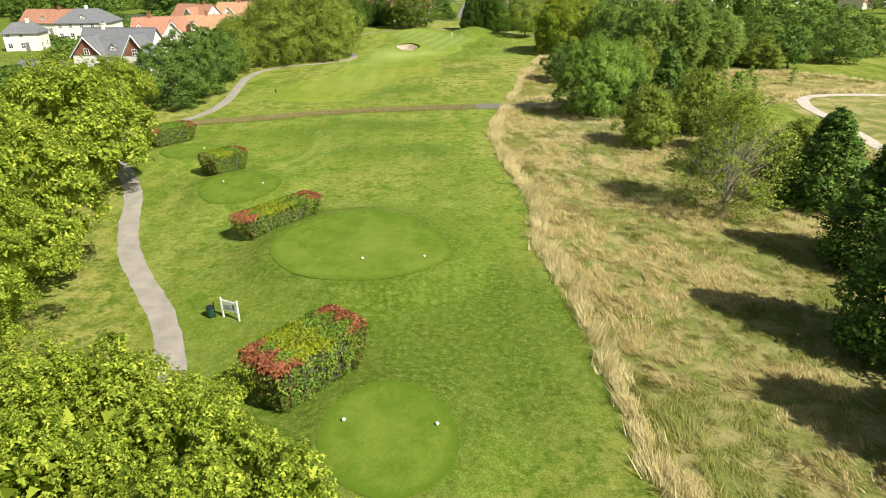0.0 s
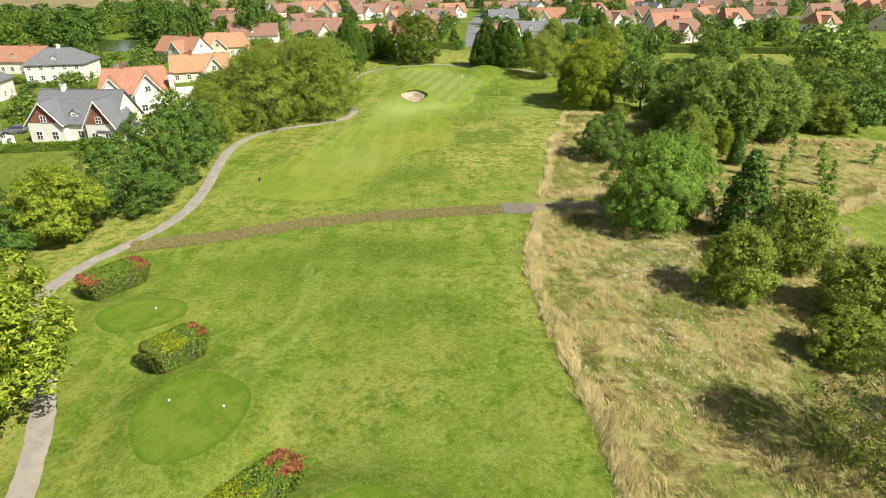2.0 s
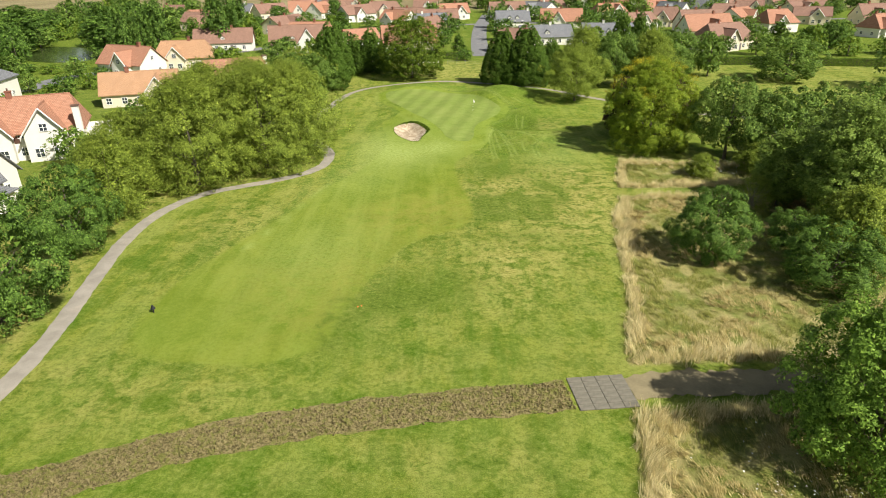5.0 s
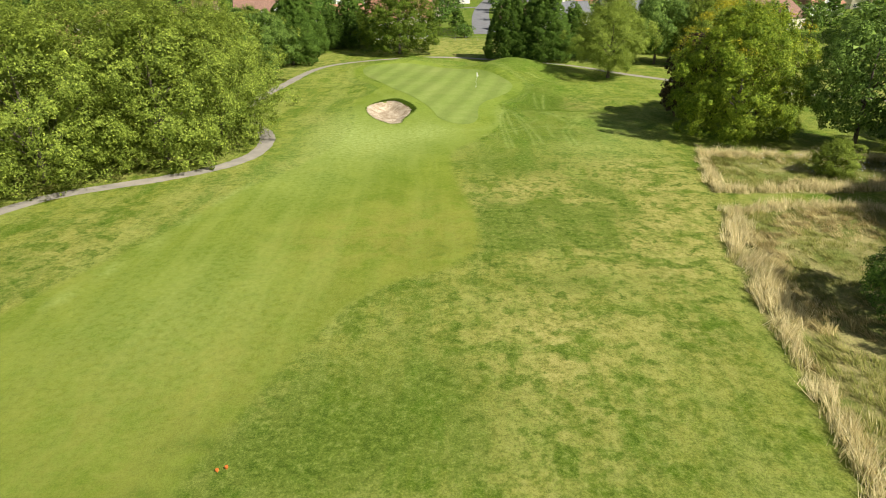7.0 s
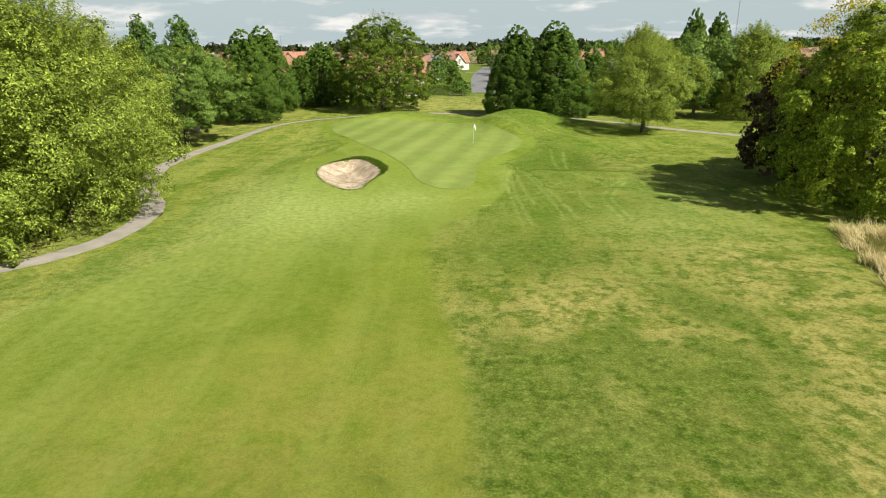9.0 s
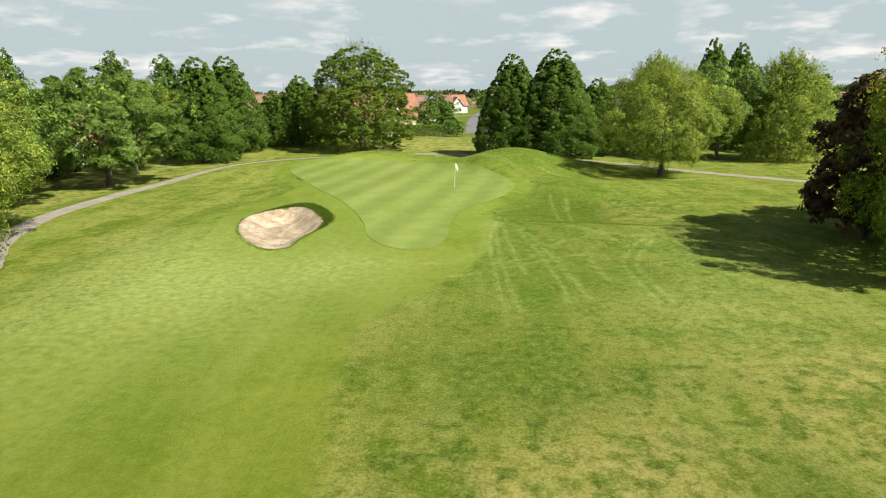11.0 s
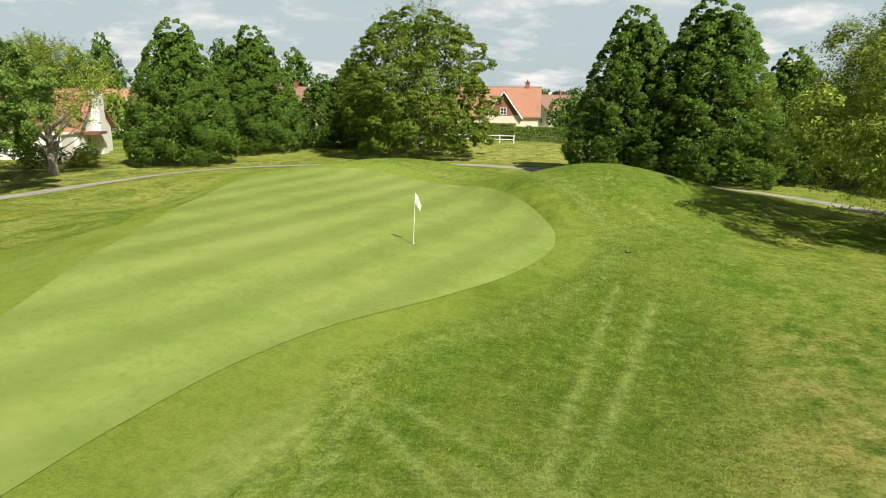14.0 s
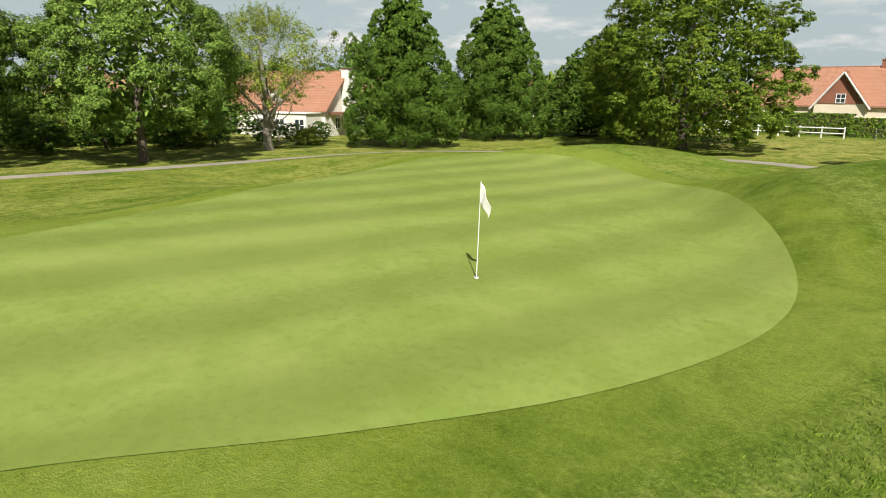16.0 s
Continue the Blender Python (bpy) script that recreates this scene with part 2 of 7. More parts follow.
    patchy = n.math("ADD", n.math("MULTIPLY", n.math("SUBTRACT", tuft, 0.5), 2.6), n.math("MULTIPLY", n.math("SUBTRACT", clod, 0.5), 1.2))
    deep = n.math("ADD", n.math("MULTIPLY", n.attr("lush"), 0.8), n.math("MULTIPLY", patchy, n.ramp(n.attr("lush"), (0.0, 0.0), (0.25, 1.0))))
    col = n.mix(n.ramp(deep, (0.30, 0.0), (0.85, 0.85)), col, lush)
    pale = n.mix(n.ramp(n.noise(3, 4), (0.3, 0.0), (0.7, 1.0)), (0.25, 0.32, 0.07), (0.38, 0.45, 0.14))
    col = n.mix(n.math("MULTIPLY", n.attr("worn"), n.ramp(n.noise(2.2, 6), (0.34, 0.3), (0.52, 1.0))), col, pale)
    roughc = n.mix(n.ramp(n.noise(0.35, 7, warp=0.5), (0.42, 0.0), (0.58, 1.0)), (0.165, 0.185, 0.045), (0.37, 0.31, 0.135))
    col = n.mix(n.ramp(n.attr("tall"), (0.35, 0.0), (0.65, 1.0)), col, roughc)
    field = n.mix(n.ramp(n.noise(0.02, 4, stretch=(1, 0.2, 1)), (0.4, 0.0), (0.6, 1.0)), (0.21, 0.155, 0.095), (0.33, 0.265, 0.165))
    col = n.mix(n.attr("field"), col, field)
    # single tufts and light blades; shade in gaps and blade highlights painted as colour
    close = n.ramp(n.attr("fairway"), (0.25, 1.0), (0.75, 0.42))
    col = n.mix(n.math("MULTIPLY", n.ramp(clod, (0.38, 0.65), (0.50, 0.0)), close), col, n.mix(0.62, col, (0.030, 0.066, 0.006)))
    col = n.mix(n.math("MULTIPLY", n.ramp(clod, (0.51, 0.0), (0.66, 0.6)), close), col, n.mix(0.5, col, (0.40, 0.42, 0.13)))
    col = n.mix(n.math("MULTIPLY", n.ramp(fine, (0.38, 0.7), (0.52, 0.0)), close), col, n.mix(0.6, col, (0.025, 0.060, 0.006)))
    col = n.mix(n.ramp(blade, (0.50, 0.0), (0.72, 0.5)), col, n.mix(0.45, col, (0.40, 0.46, 0.10)))
    col = n.mix(n.math("MULTIPLY", n.ramp(fine, (0.53, 0.0), (0.66, 0.6)), close), col, n.mix(0.5, col, (0.38, 0.47, 0.09)))
    n.bump(n.math("ADD", n.math("MULTIPLY", fine, 1.8), blade), 0.7, 0.06)
    return n.colour(col)


def turf_material(name, a, b, dryness, stripe=0.0, grain=60.0, edge=None, fade=0.6):
    """Close-mown turf; stripe: how strongly alternate mower passes differ."""
    n = Nodes(name, 0.85, 0.06)
    f = n.noise(grain, 4, rough=0.7)
    m = n.noise(0.6, 7, rough=0.68, warp=0.5)
    col = n.mix(n.ramp(m, (0.4, 0.0), (0.6, 1.0)), a, b)
    col = n.mix(n.ramp(n.noise(5, 6, rough=0.75), (0.36, 0.35), (0.52, 0.0)), col, tuple(v * 0.6 for v in a))
    col = n.mix(n.ramp(n.noise(0.16, 3), (0.5, 0.0), (0.72, 0.8)), col, dryness)
    if stripe:
        w = n.t.nodes.new("ShaderNodeTexWave")
        w.wave_type, w.bands_direction, w.wave_profile = "BANDS", "X", "SIN"
        w.inputs["Scale"].default_value, w.inputs["Distortion"].default_value = 0.0924, 0.6
        w.inputs["Detail"].default_value = 1.0
        mp = n.t.nodes.new("ShaderNodeMapping")
        mp.inputs["Rotation"].default_value = (0, 0, radians(13))
        n.link(n.pos, mp.inputs[0]), n.link(mp.outputs[0], w.inputs[0])
        band = n.ramp(w.outputs["Fac"], (0.15, 0.0), (0.85, 1.0))
        col = n.mix(n.math("MULTIPLY", band, stripe), col, tuple(v * 0.55 for v in a))
    if edge:
        uneven = n.math("ADD", n.attr("rim"), n.math("MULTIPLY", n.math("SUBTRACT", n.noise(1.4, 6, rough=0.7), 0.5), fade * 1.6))
        col = n.mix(n.ramp(uneven, (0.05, 1.0), (fade, 0.0)), col, edge)
    if edge:
        speck = n.noise(16, 6, rough=0.8)
        col = n.mix(n.ramp(speck, (0.34, 0.55), (0.50, 0.0)), col, tuple(v * 0.5 for v in a))
        col = n.mix(n.ramp(speck, (0.54, 0.0), (0.70, 0.5)), col, tuple(v * 1.5 for v in b))
        col = n.mix(n.ramp(n.noise(1.1, 7, rough=0.72), (0.57, 0.0), (0.68, 0.55)), col, (0.26, 0.235, 0.05))
    col = n.mix(n.ramp(f, (0.3, 0.3), (0.65, 0.0)), col, tuple(v * 0.5 for v in a))
    n.bump(f, 0.3, 0.02)
    return n.colour(col)


GROUND = ground_material()
GREEN = turf_material("putting_turf", (0.200, 0.270, 0.054), (0.244, 0.308, 0.074), (0.272, 0.318, 0.086), 0.36, 90)
TEE = turf_material("tee_turf", (0.098, 0.164, 0.015), (0.150, 0.214, 0.026), (0.188, 0.236, 0.038), edge=(0.086, 0.150, 0.012), fade=0.7)


def sand_material():
    n = Nodes("bunker_sand", 0.95, 0.1)
    f = n.noise(22, 5, rough=0.7)
    m = n.noise(0.8, 9, rough=0.7, warp=0.5)
    dirt = n.noise(1.9, 9, rough=0.72, warp=0.6)
    col = n.mix(n.ramp(m, (0.40, 0.0), (0.60, 1.0)), (0.36, 0.285, 0.185), (0.58, 0.50, 0.37))
    col = n.mix(n.ramp(dirt, (0.50, 0.0), (0.60, 0.75)), col, (0.25, 0.175, 0.105))
    col = n.mix(n.ramp(f, (0.35, 0.35), (0.6, 0.0)), col, (0.25, 0.17, 0.10))
    n.bump(n.math("ADD", f, n.math("MULTIPLY", dirt, 1.5)), 0.6, 0.05)
    return n.colour(col)


def asphalt_material(name, a, b):
    n = Nodes(name, 0.9, 0.2)
    f = n.noise(70, 4, rough=0.8)
    m = n.noise(0.7, 5, warp=0.5)
    col = n.mix(n.ramp(m, (0.35, 0.0), (0.68, 1.0)), a, b)
    col = n.mix(n.ramp(n.noise(0.16, 3), (0.6, 0.0), (0.64, 0.35)), col, (0.42, 0.36, 0.29))
    col = n.mix(n.ramp(f, (0.3, 0.5), (0.6, 0.0)), col, tuple(v * 0.6 for v in a))
    n.bump(f, 0.4, 0.01)
    return n.colour(col)


def soil_material():
    n = Nodes("turned_soil", 0.95, 0.1)
    f = n.noise(5, 6, rough=0.75)
    g = n.noise(1.6, 5, warp=1.0, rough=0.7)
    col = n.mix(n.ramp(f, (0.40, 0.0), (0.58, 1.0)), (0.095, 0.078, 0.032), (0.30, 0.250, 0.115))
    col = n.mix(n.ramp(g, (0.48, 0.0), (0.60, 0.7)), col, (0.19, 0.205, 0.045))
    n.bump(f, 1.0, 0.15)
    return n.colour(col)


SAND, SOIL = sand_material(), soil_material()
EARTH = plain("bare_earth", (0.245, 0.205, 0.115), 0.95, 6, 0.22)
ASPHALT = asphalt_material("path_asphalt", (0.27, 0.245, 0.205), (0.37, 0.335, 0.28))
GRAVEL = asphalt_material("pale_gravel", (0.44, 0.39, 0.32), (0.58, 0.53, 0.45))
ROAD = asphalt_material("road_asphalt", (0.16, 0.16, 0.165), (0.24, 0.24, 0.24))
PAVER = plain("concrete_grid", (0.185, 0.17, 0.13), 0.9, 20, 0.2)
WHITE = plain("white_paint", (0.78, 0.77, 0.74), 0.5, 25, 0.05)
BLACK = plain("black_plastic", (0.02, 0.02, 0.022), 0.5, 30, 0.2)
BIN_GREEN = plain("green_plastic", (0.015, 0.07, 0.05), 0.45, 30, 0.15)
STAKE = plain("stake_wood", (0.26, 0.19, 0.11), 0.85, 20, 0.2)
RENDER_WHITE = plain("white_render", (0.72, 0.69, 0.62), 0.85, 6, 0.06)
RENDER_CREAM = plain("cream_render", (0.68, 0.60, 0.46), 0.85, 6, 0.07)
BRICK_WALL = plain("brick_gable", (0.26, 0.11, 0.07), 0.9, 12, 0.2)
TRIM_WHITE = plain("white_trim", (0.80, 0.79, 0.76), 0.5, 20, 0.04)
BARGE = plain("brown_barge", (0.10, 0.05, 0.035), 0.7, 20, 0.15)
DOOR_WOOD = plain("door_paint", (0.18, 0.16, 0.15), 0.5, 20, 0.1)
GREY_STEEL = plain("grey_steel", (0.35, 0.36, 0.37), 0.4, 30, 0.1, 0.6)


def roof_material(name, a, b):
    n = Nodes(name, 0.8, 0.2)
    br = n.t.nodes.new("ShaderNodeTexBrick")
    br.inputs["Scale"].default_value = 1.0
    br.inputs["Brick Width"].default_value, br.inputs["Row Height"].default_value = 0.3, 0.26
    br.inputs["Mortar Size"].default_value = 0.02
    n.put(br.inputs["Color1"], a), n.put(br.inputs["Color2"], b), n.put(br.inputs["Mortar"], tuple(v * 0.45 for v in a))
    uv = n.t.nodes.new("ShaderNodeUVMap")
    n.link(uv.outputs[0], br.inputs["Vector"])
    m = n.noise(0.8, 5, n.obj)
    n.bump(br.outputs["Fac"], -0.4, 0.03)
    return n.colour(n.mix(n.ramp(m, (0.35, 0.0), (0.75, 0.5)), br.outputs["Color"], tuple(v * 0.6 for v in b)))


TILE_ORANGE = roof_material("orange_tiles", (0.37, 0.175, 0.108), (0.46, 0.245, 0.160))
TILE_BROWN = roof_material("brown_tiles", (0.25, 0.145, 0.105), (0.32, 0.190, 0.140))
TILE_TAN = roof_material("tan_tiles", (0.42, 0.24, 0.13), (0.48, 0.29, 0.17))
SLATE = roof_material("grey_slates", (0.165, 0.17, 0.18), (0.22, 0.225, 0.235))


def glass_material():
    n = Nodes("window_glass", 0.06, 0.6)
    return n.colour(n.mix(n.noise(3, 2, n.obj), (0.02, 0.025, 0.03), (0.06, 0.07, 0.08)))


GLASS = glass_material()


def water_material():
    n = Nodes("pond_water", 0.15, 0.25)
    n.bump(n.noise(1.5, 3), 0.1, 0.05)
    return n.colour((0.045, 0.065, 0.018))


WATER = water_material()
STRAW = leaf_material("straw", (0.250, 0.206, 0.0690), (0.468, 0.384, 0.1601), (0.717, 0.616, 0.3194), 0.35, 0.7)
STRAW_GREEN = leaf_material("green_stems", (0.109, 0.144, 0.0207), (0.252, 0.270, 0.0576), (0.437, 0.391, 0.1380), 0.35, 0.7)
BLADES = leaf_material("turf_blades", (0.090, 0.180, 0.012), (0.180, 0.280, 0.028), (0.320, 0.400, 0.070), 0.4, 0.7)
LIP = leaf_material("lip_blades", (0.040, 0.095, 0.007), (0.095, 0.165, 0.014), (0.190, 0.255, 0.035), 0.25, 0.7)
FLOWER = plain("flower_white", (0.75, 0.74, 0.66), 0.8, 10, 0.1)
STRAW_PALE = leaf_material("pale_straw", (0.338, 0.281, 0.1128), (0.600, 0.510, 0.2508), (0.874, 0.770, 0.4479), 0.35, 0.7)
WOODS = leaf_material("far_woods", (0.024, 0.036, 0.012), (0.043, 0.062, 0.019), (0.072, 0.090, 0.029), 0.1)


# ---- helpers for meshes ----
def mesh_np(name, verts, faces, material, smooth=False):
    """A mesh from arrays; faces: one array with a fixed number of corners."""
    verts, faces = np.asarray(verts, np.float32), np.asarray(faces, np.int32)
    me = bpy.data.meshes.new(name)
    k = faces.shape[1]
    me.vertices.add(len(verts)), me.vertices.foreach_set("co", verts.ravel())
    me.loops.add(faces.size), me.loops.foreach_set("vertex_index", faces.ravel())
    me.polygons.add(len(faces))
    me.polygons.foreach_set("loop_start", np.arange(0, faces.size, k, dtype=np.int32))
    me.polygons.foreach_set("loop_total", np.full(len(faces), k, np.int32))
    me.polygons.foreach_set("use_smooth", np.full(len(faces), smooth))
    me.materials.append(material)
    me.update(calc_edges=True)
    return me


def child(name, me, parent, label=""):
    ob = new(name, me)
    ob.parent = parent
    return tagged(ob, label)


def part(name, bm, material, parent, label="", smooth=False):
    """Links a bmesh as one mesh object under a thing or a part."""
    me = bpy.data.meshes.new(name)
    bm.to_mesh(me)
    bm.free()
    me.materials.append(material)
    if smooth:
        me.polygons.foreach_set("use_smooth", np.full(len(me.polygons), True))
    return child(name, me, parent, label)


def box(bm, x0, x1, y0, y1, z0, z1, bevel=0.0):
    r = bmesh.ops.create_cube(bm, size=1.0, matrix=Matrix.Translation(((x0 + x1) / 2, (y0 + y1) / 2, (z0 + z1) / 2)) @ Matrix.Diagonal((x1 - x0, y1 - y0, z1 - z0, 1)))
    if bevel:
        es = list({e for v in r["verts"] for e in v.link_edges})
        bmesh.ops.bevel(bm, geom=es, offset=bevel, segments=2, affect="EDGES")
    return bm


def tube(bm, p, q, r0, r1, n=8):
    """A tapered bar from p to q."""
    p, q = Vector(p), Vector(q)
    m = Matrix.Translation((p + q) / 2) @ (q - p).to_track_quat("Z", "Y").to_matrix().to_4x4()
    bmesh.ops.create_cone(bm, cap_ends=True, segments=n, radius1=r0, radius2=r1, depth=(q - p).length, matrix=m)
    return bm


def closed(points, steps=6):
    """A smooth closed line through the points."""
    p = np.array(points, float)
    out = []
    for i in range(len(p)):
        a, b, c, d = p[i - 1], p[i], p[(i + 1) % len(p)], p[(i + 2) % len(p)]
        for s in np.arange(steps) / steps:
            out.append(0.5 * (2 * b + (c - a) * s + (2 * a - 5 * b + 4 * c - d) * s * s + (3 * b - a - 3 * c + d) * s ** 3))
    return np.array(out)


def line(points, steps=8):
    """A smooth open line through the points."""
    p = np.array(points, float)
    p = np.vstack([2 * p[0] - p[1], p, 2 * p[-1] - p[-2]])
    out = []
    for i in range(1, len(p) - 2):
        a, b, c, d = p[i - 1], p[i], p[i + 1], p[i + 2]
        for s in np.arange(steps) / steps:
            out.append(0.5 * (2 * b + (c - a) * s + (2 * a - 5 * b + 4 * c - d) * s * s + (3 * b - a - 3 * c + d) * s ** 3))
    out.append(p[-2])
    return np.array(out)


def inside_distance(poly, x, y):
    """Signed distance to a closed line, positive inside."""
    x, y = np.asarray(x, float), np.asarray(y, float)
    best, odd = np.full(x.shape, 1e9), np.zeros(x.shape, bool)
    for (ax, ay), (bx, by) in zip(poly, np.roll(poly, -1, 0)):
        ex, ey = bx - ax, by - ay
        t = np.clip(((x - ax) * ex + (y - ay) * ey) / (ex * ex + ey * ey + 1e-12), 0, 1)
        best = np.minimum(best, (x - ax - t * ex) ** 2 + (y - ay - t * ey) ** 2)
        odd ^= ((ay > y) != (by > y)) & (x < ex * (y - ay) / (by - ay + 1e-12) + ax)
    return np.where(odd, 1, -1) * np.sqrt(best)


def line_distance(pts, x, y):
    x, y = np.asarray(x, float), np.asarray(y, float)
    best = np.full(x.shape, 1e9)
    for (ax, ay), (bx, by) in zip(pts[:-1], pts[1:]):
        ex, ey = bx - ax, by - ay
        t = np.clip(((x - ax) * ex + (y - ay) * ey) / (ex * ex + ey * ey + 1e-12), 0, 1)
        best = np.minimum(best, (x - ax - t * ex) ** 2 + (y - ay - t * ey) ** 2)
    return np.sqrt(best)


def grow(poly, by):
    """The closed line moved outwards."""
    d = np.roll(poly, -1, 0) - np.roll(poly, 1, 0)
    nrm = np.stack([d[:, 1], -d[:, 0]], 1) / (np.linalg.norm(d, axis=1)[:, None] + 1e-9)
    area = np.sum(poly[:, 0] * np.roll(poly[:, 1], -1) - poly[:, 1] * np.roll(poly[:, 0], -1))
    return poly + nrm * by * (1 if area > 0 else -1)


def smoothstep(a, b, v):
    t = np.clip((v - a) / (b - a), 0, 1)
    return t * t * (3 - 2 * t)


# ---- plan of the course ----
GREEN_LINE = closed([(-3.0, 163.0), (-1.6, 160.7), (0.0, 160.1), (1.1, 161.1), (1.75, 163.8), (1.9, 167.0), (2.3, 170.2), (3.3, 173.3), (5.3, 176.8), (7.1, 180.5), (8.0, 184.2), (7.4, 187.5), (5.0, 191.6), (1.0, 196.3), (-5.5, 201.0), (-11.0, 202.4), (-15.4, 201.0), (-15.6, 195.5), (-12.8, 188.0), (-10.0, 181.5), (-7.4, 175.8), (-5.0, 170.6), (-3.7, 166.5)])
APRON_LINE = grow(GREEN_LINE, 1.9)
BUNKER_LINE = closed([(-9.4, 161.9), (-10.7, 163.7), (-11.8, 166.5), (-12.0, 169.3), (-10.9, 171.4), (-8.9, 171.8), (-7.3, 169.6), (-6.3, 167.0), (-6.7, 164.9), (-7.2, 163.1), (-7.4, 161.5), (-8.4, 161.0)])
FAIRWAY_LINE = closed([(4.9, 169.5), (4.3, 165.0), (4.0, 160.8), (2.9, 157.6), (1.6, 155.4), (0.5, 153.2), (-1.4, 149.8), (-1.8, 145.0), (-1.3, 140.0), (-0.4, 135.0), (0.0, 131.0), (-0.3, 127.0), (-2.1, 123.7), (-5.4, 121.8), (-8.0, 118.6), (-9.4, 115.0), (-10.6, 111.5), (-12.0, 106.5), (-13.0, 101.5), (-17.5, 98.9), (-22.5, 99.3), (-27.0, 100.6), (-28.8, 105.0), (-28.4, 112.0), (-26.4, 118.4), (-24.4, 123.7), (-21.9, 130.0), (-19.4, 138.0), (-16.3, 144.1), (-13.6, 152.0), (-12.9, 158.0), (-13.1, 164.7), (-14.0, 169.0), (-14.3, 174.5), (-12.6, 179.5), (-11.2, 184.0), (-12.4, 188.0), (-15.6, 193.0), (-16.9, 198.5), (-10.0, 196.0), (-2.0, 184.0)])
ROUGH_EDGE = [(11.0, 8.0), (9.3, 18.8), (9.1, 27.0), (8.2, 37.6), (7.4, 43.2), (8.0, 51.6), (7.4, 61.0), (6.5, 69.0), (6.3, 79.0), (7.4, 86.0), (9.1, 93.2)]
ROUGH_A = np.vstack([line(ROUGH_EDGE), [(16.0, 93.8), (26.0, 93.0), (34.0, 90.5), (41.0, 86.0), (49.0, 73.0), (52.0, 40.0), (48.0, 8.0)]])
ROUGH_B = np.vstack([line([(10.0, 98.6), (10.8, 102.0), (12.8, 109.0), (14.3, 118.0), (15.6, 125.0), (18.3, 133.0)]), [(24.0, 134.3), (34.0, 133.0), (48.0, 128.0), (70.0, 124.0), (80.0, 112.0), (71.0, 104.5), (60.0, 102.5), (54.0, 97.5), (46.0, 92.0), (40.0, 95.0), (30.0, 97.5), (20.0, 98.8)]])
ROUGH_C = np.array([(19.2, 137.2), (20.2, 141.5), (22.4, 148.8), (30.0, 147.5), (40.0, 146.0), (40.0, 138.0), (28.0, 136.8)])
PATH_LINE = line([(-6.0, 8.0), (-10.5, 18.0), (-13.4, 25.1), (-15.3, 29.6), (-17.3, 33.4), (-20.2, 37.5), (-23.6, 42.6), (-26.3, 48.2), (-29.1, 55.2), (-33.5, 63.0), (-38.5, 69.5), (-40.0, 74.5), (-39.3, 80.4), (-37.5, 84.6), (-35.6, 89.7), (-34.7, 95.0), (-35.1, 102.9), (-36.7, 112.8), (-38.0, 122.0), (-37.6, 130.0), (-34.8, 136.4), (-31.0, 139.3), (-26.5, 142.0), (-22.8, 145.4), (-21.0, 150.0), (-21.8, 156.5), (-25.4, 163.0), (-27.8, 171.0), (-28.0, 179.4), (-27.0, 188.0), (-25.9, 196.0), (-23.6, 204.2), (-19.0, 210.8), (-10.0, 216.0), (-2.0, 217.2), (8.0, 213.5), (18.0, 206.8), (23.2, 202.0), (27.9, 196.2), (35.2, 188.3), (44.0, 180.0), (60.0, 172.0)], 5)
SOIL_LINE = line([(-36.5, 84.6), (-32.9, 85.8), (-26.4, 87.7), (-19.5, 90.7), (-11.5, 92.8), (-2.9, 94.2), (5.0, 95.1)], 6)
TEE_LINES = [[(-5.3, 22.4), (-4.6, 25.4), (-2.2, 26.7), (0.0, 25.5), (1.1, 22.6), (0.4, 20.1), (-1.7, 18.9), (-4.1, 20.0)],
             [(-13.0, 43.5), (-11.6, 47.9), (-7.0, 50.9), (-2.2, 48.5), (0.7, 42.6), (-1.7, 39.2), (-6.0, 38.0), (-10.4, 39.2)],
             [(-22.9, 56.5), (-22.2, 60.2), (-19.4, 61.7), (-15.8, 59.4), (-15.4, 55.7), (-17.2, 53.0), (-20.3, 52.5)],
             [(-32.6, 70.2), (-30.4, 72.8), (-26.2, 72.6), (-24.8, 70.2), (-26.6, 67.9), (-30.1, 67.3)]]
TEE_MOVES = [(0.1, -0.8), (0.5, -1.7), (0.1, -1.2), (0.2, -0.8)]
TEES = [closed(np.array(pts) + np.array(by)) for pts, by in zip(TEE_LINES, TEE_MOVES)]
TEE_RISE = [0.62, 0.92, 0.80, 0.50]
MOUNDS = [(-9.0, 206.5, 1.15, 4.6, 3.6), (-3.5, 206.0, 0.75, 4.0, 3.2), (8.3, 196.0, 2.25, 4.6, 5.2), (13.5, 199.5, 0.8, 5.0, 4.5), (-21.0, 199.0, 0.45, 3.5, 6.0),
          (-17.2, 190.5, -0.45, 2.6, 4.2), (-15.8, 184.0, 0.30, 3.5, 2.4), (12.3, 174.0, -0.62, 3.4, 4.2), (9.8, 166.3, 0.34, 3.2, 2.0), (14.5, 164.4, 0.30, 3.5, 2.0),
          (15.0, 184.0, 0.42, 4.0, 2.6), (-7.5, 175.0, 0.25, 3.0, 3.0), (-13.5, 166.5, 0.22, 2.6, 5.0),
          (-2.0, 60.0, 0.35, 9.0, 7.0), (-4.0, 76.0, 0.30, 7.0, 4.0), (2.0, 118.0, 0.25, 8.0, 6.0), (-8.0, 236.0, 0.7, 14.0, 9.0)]


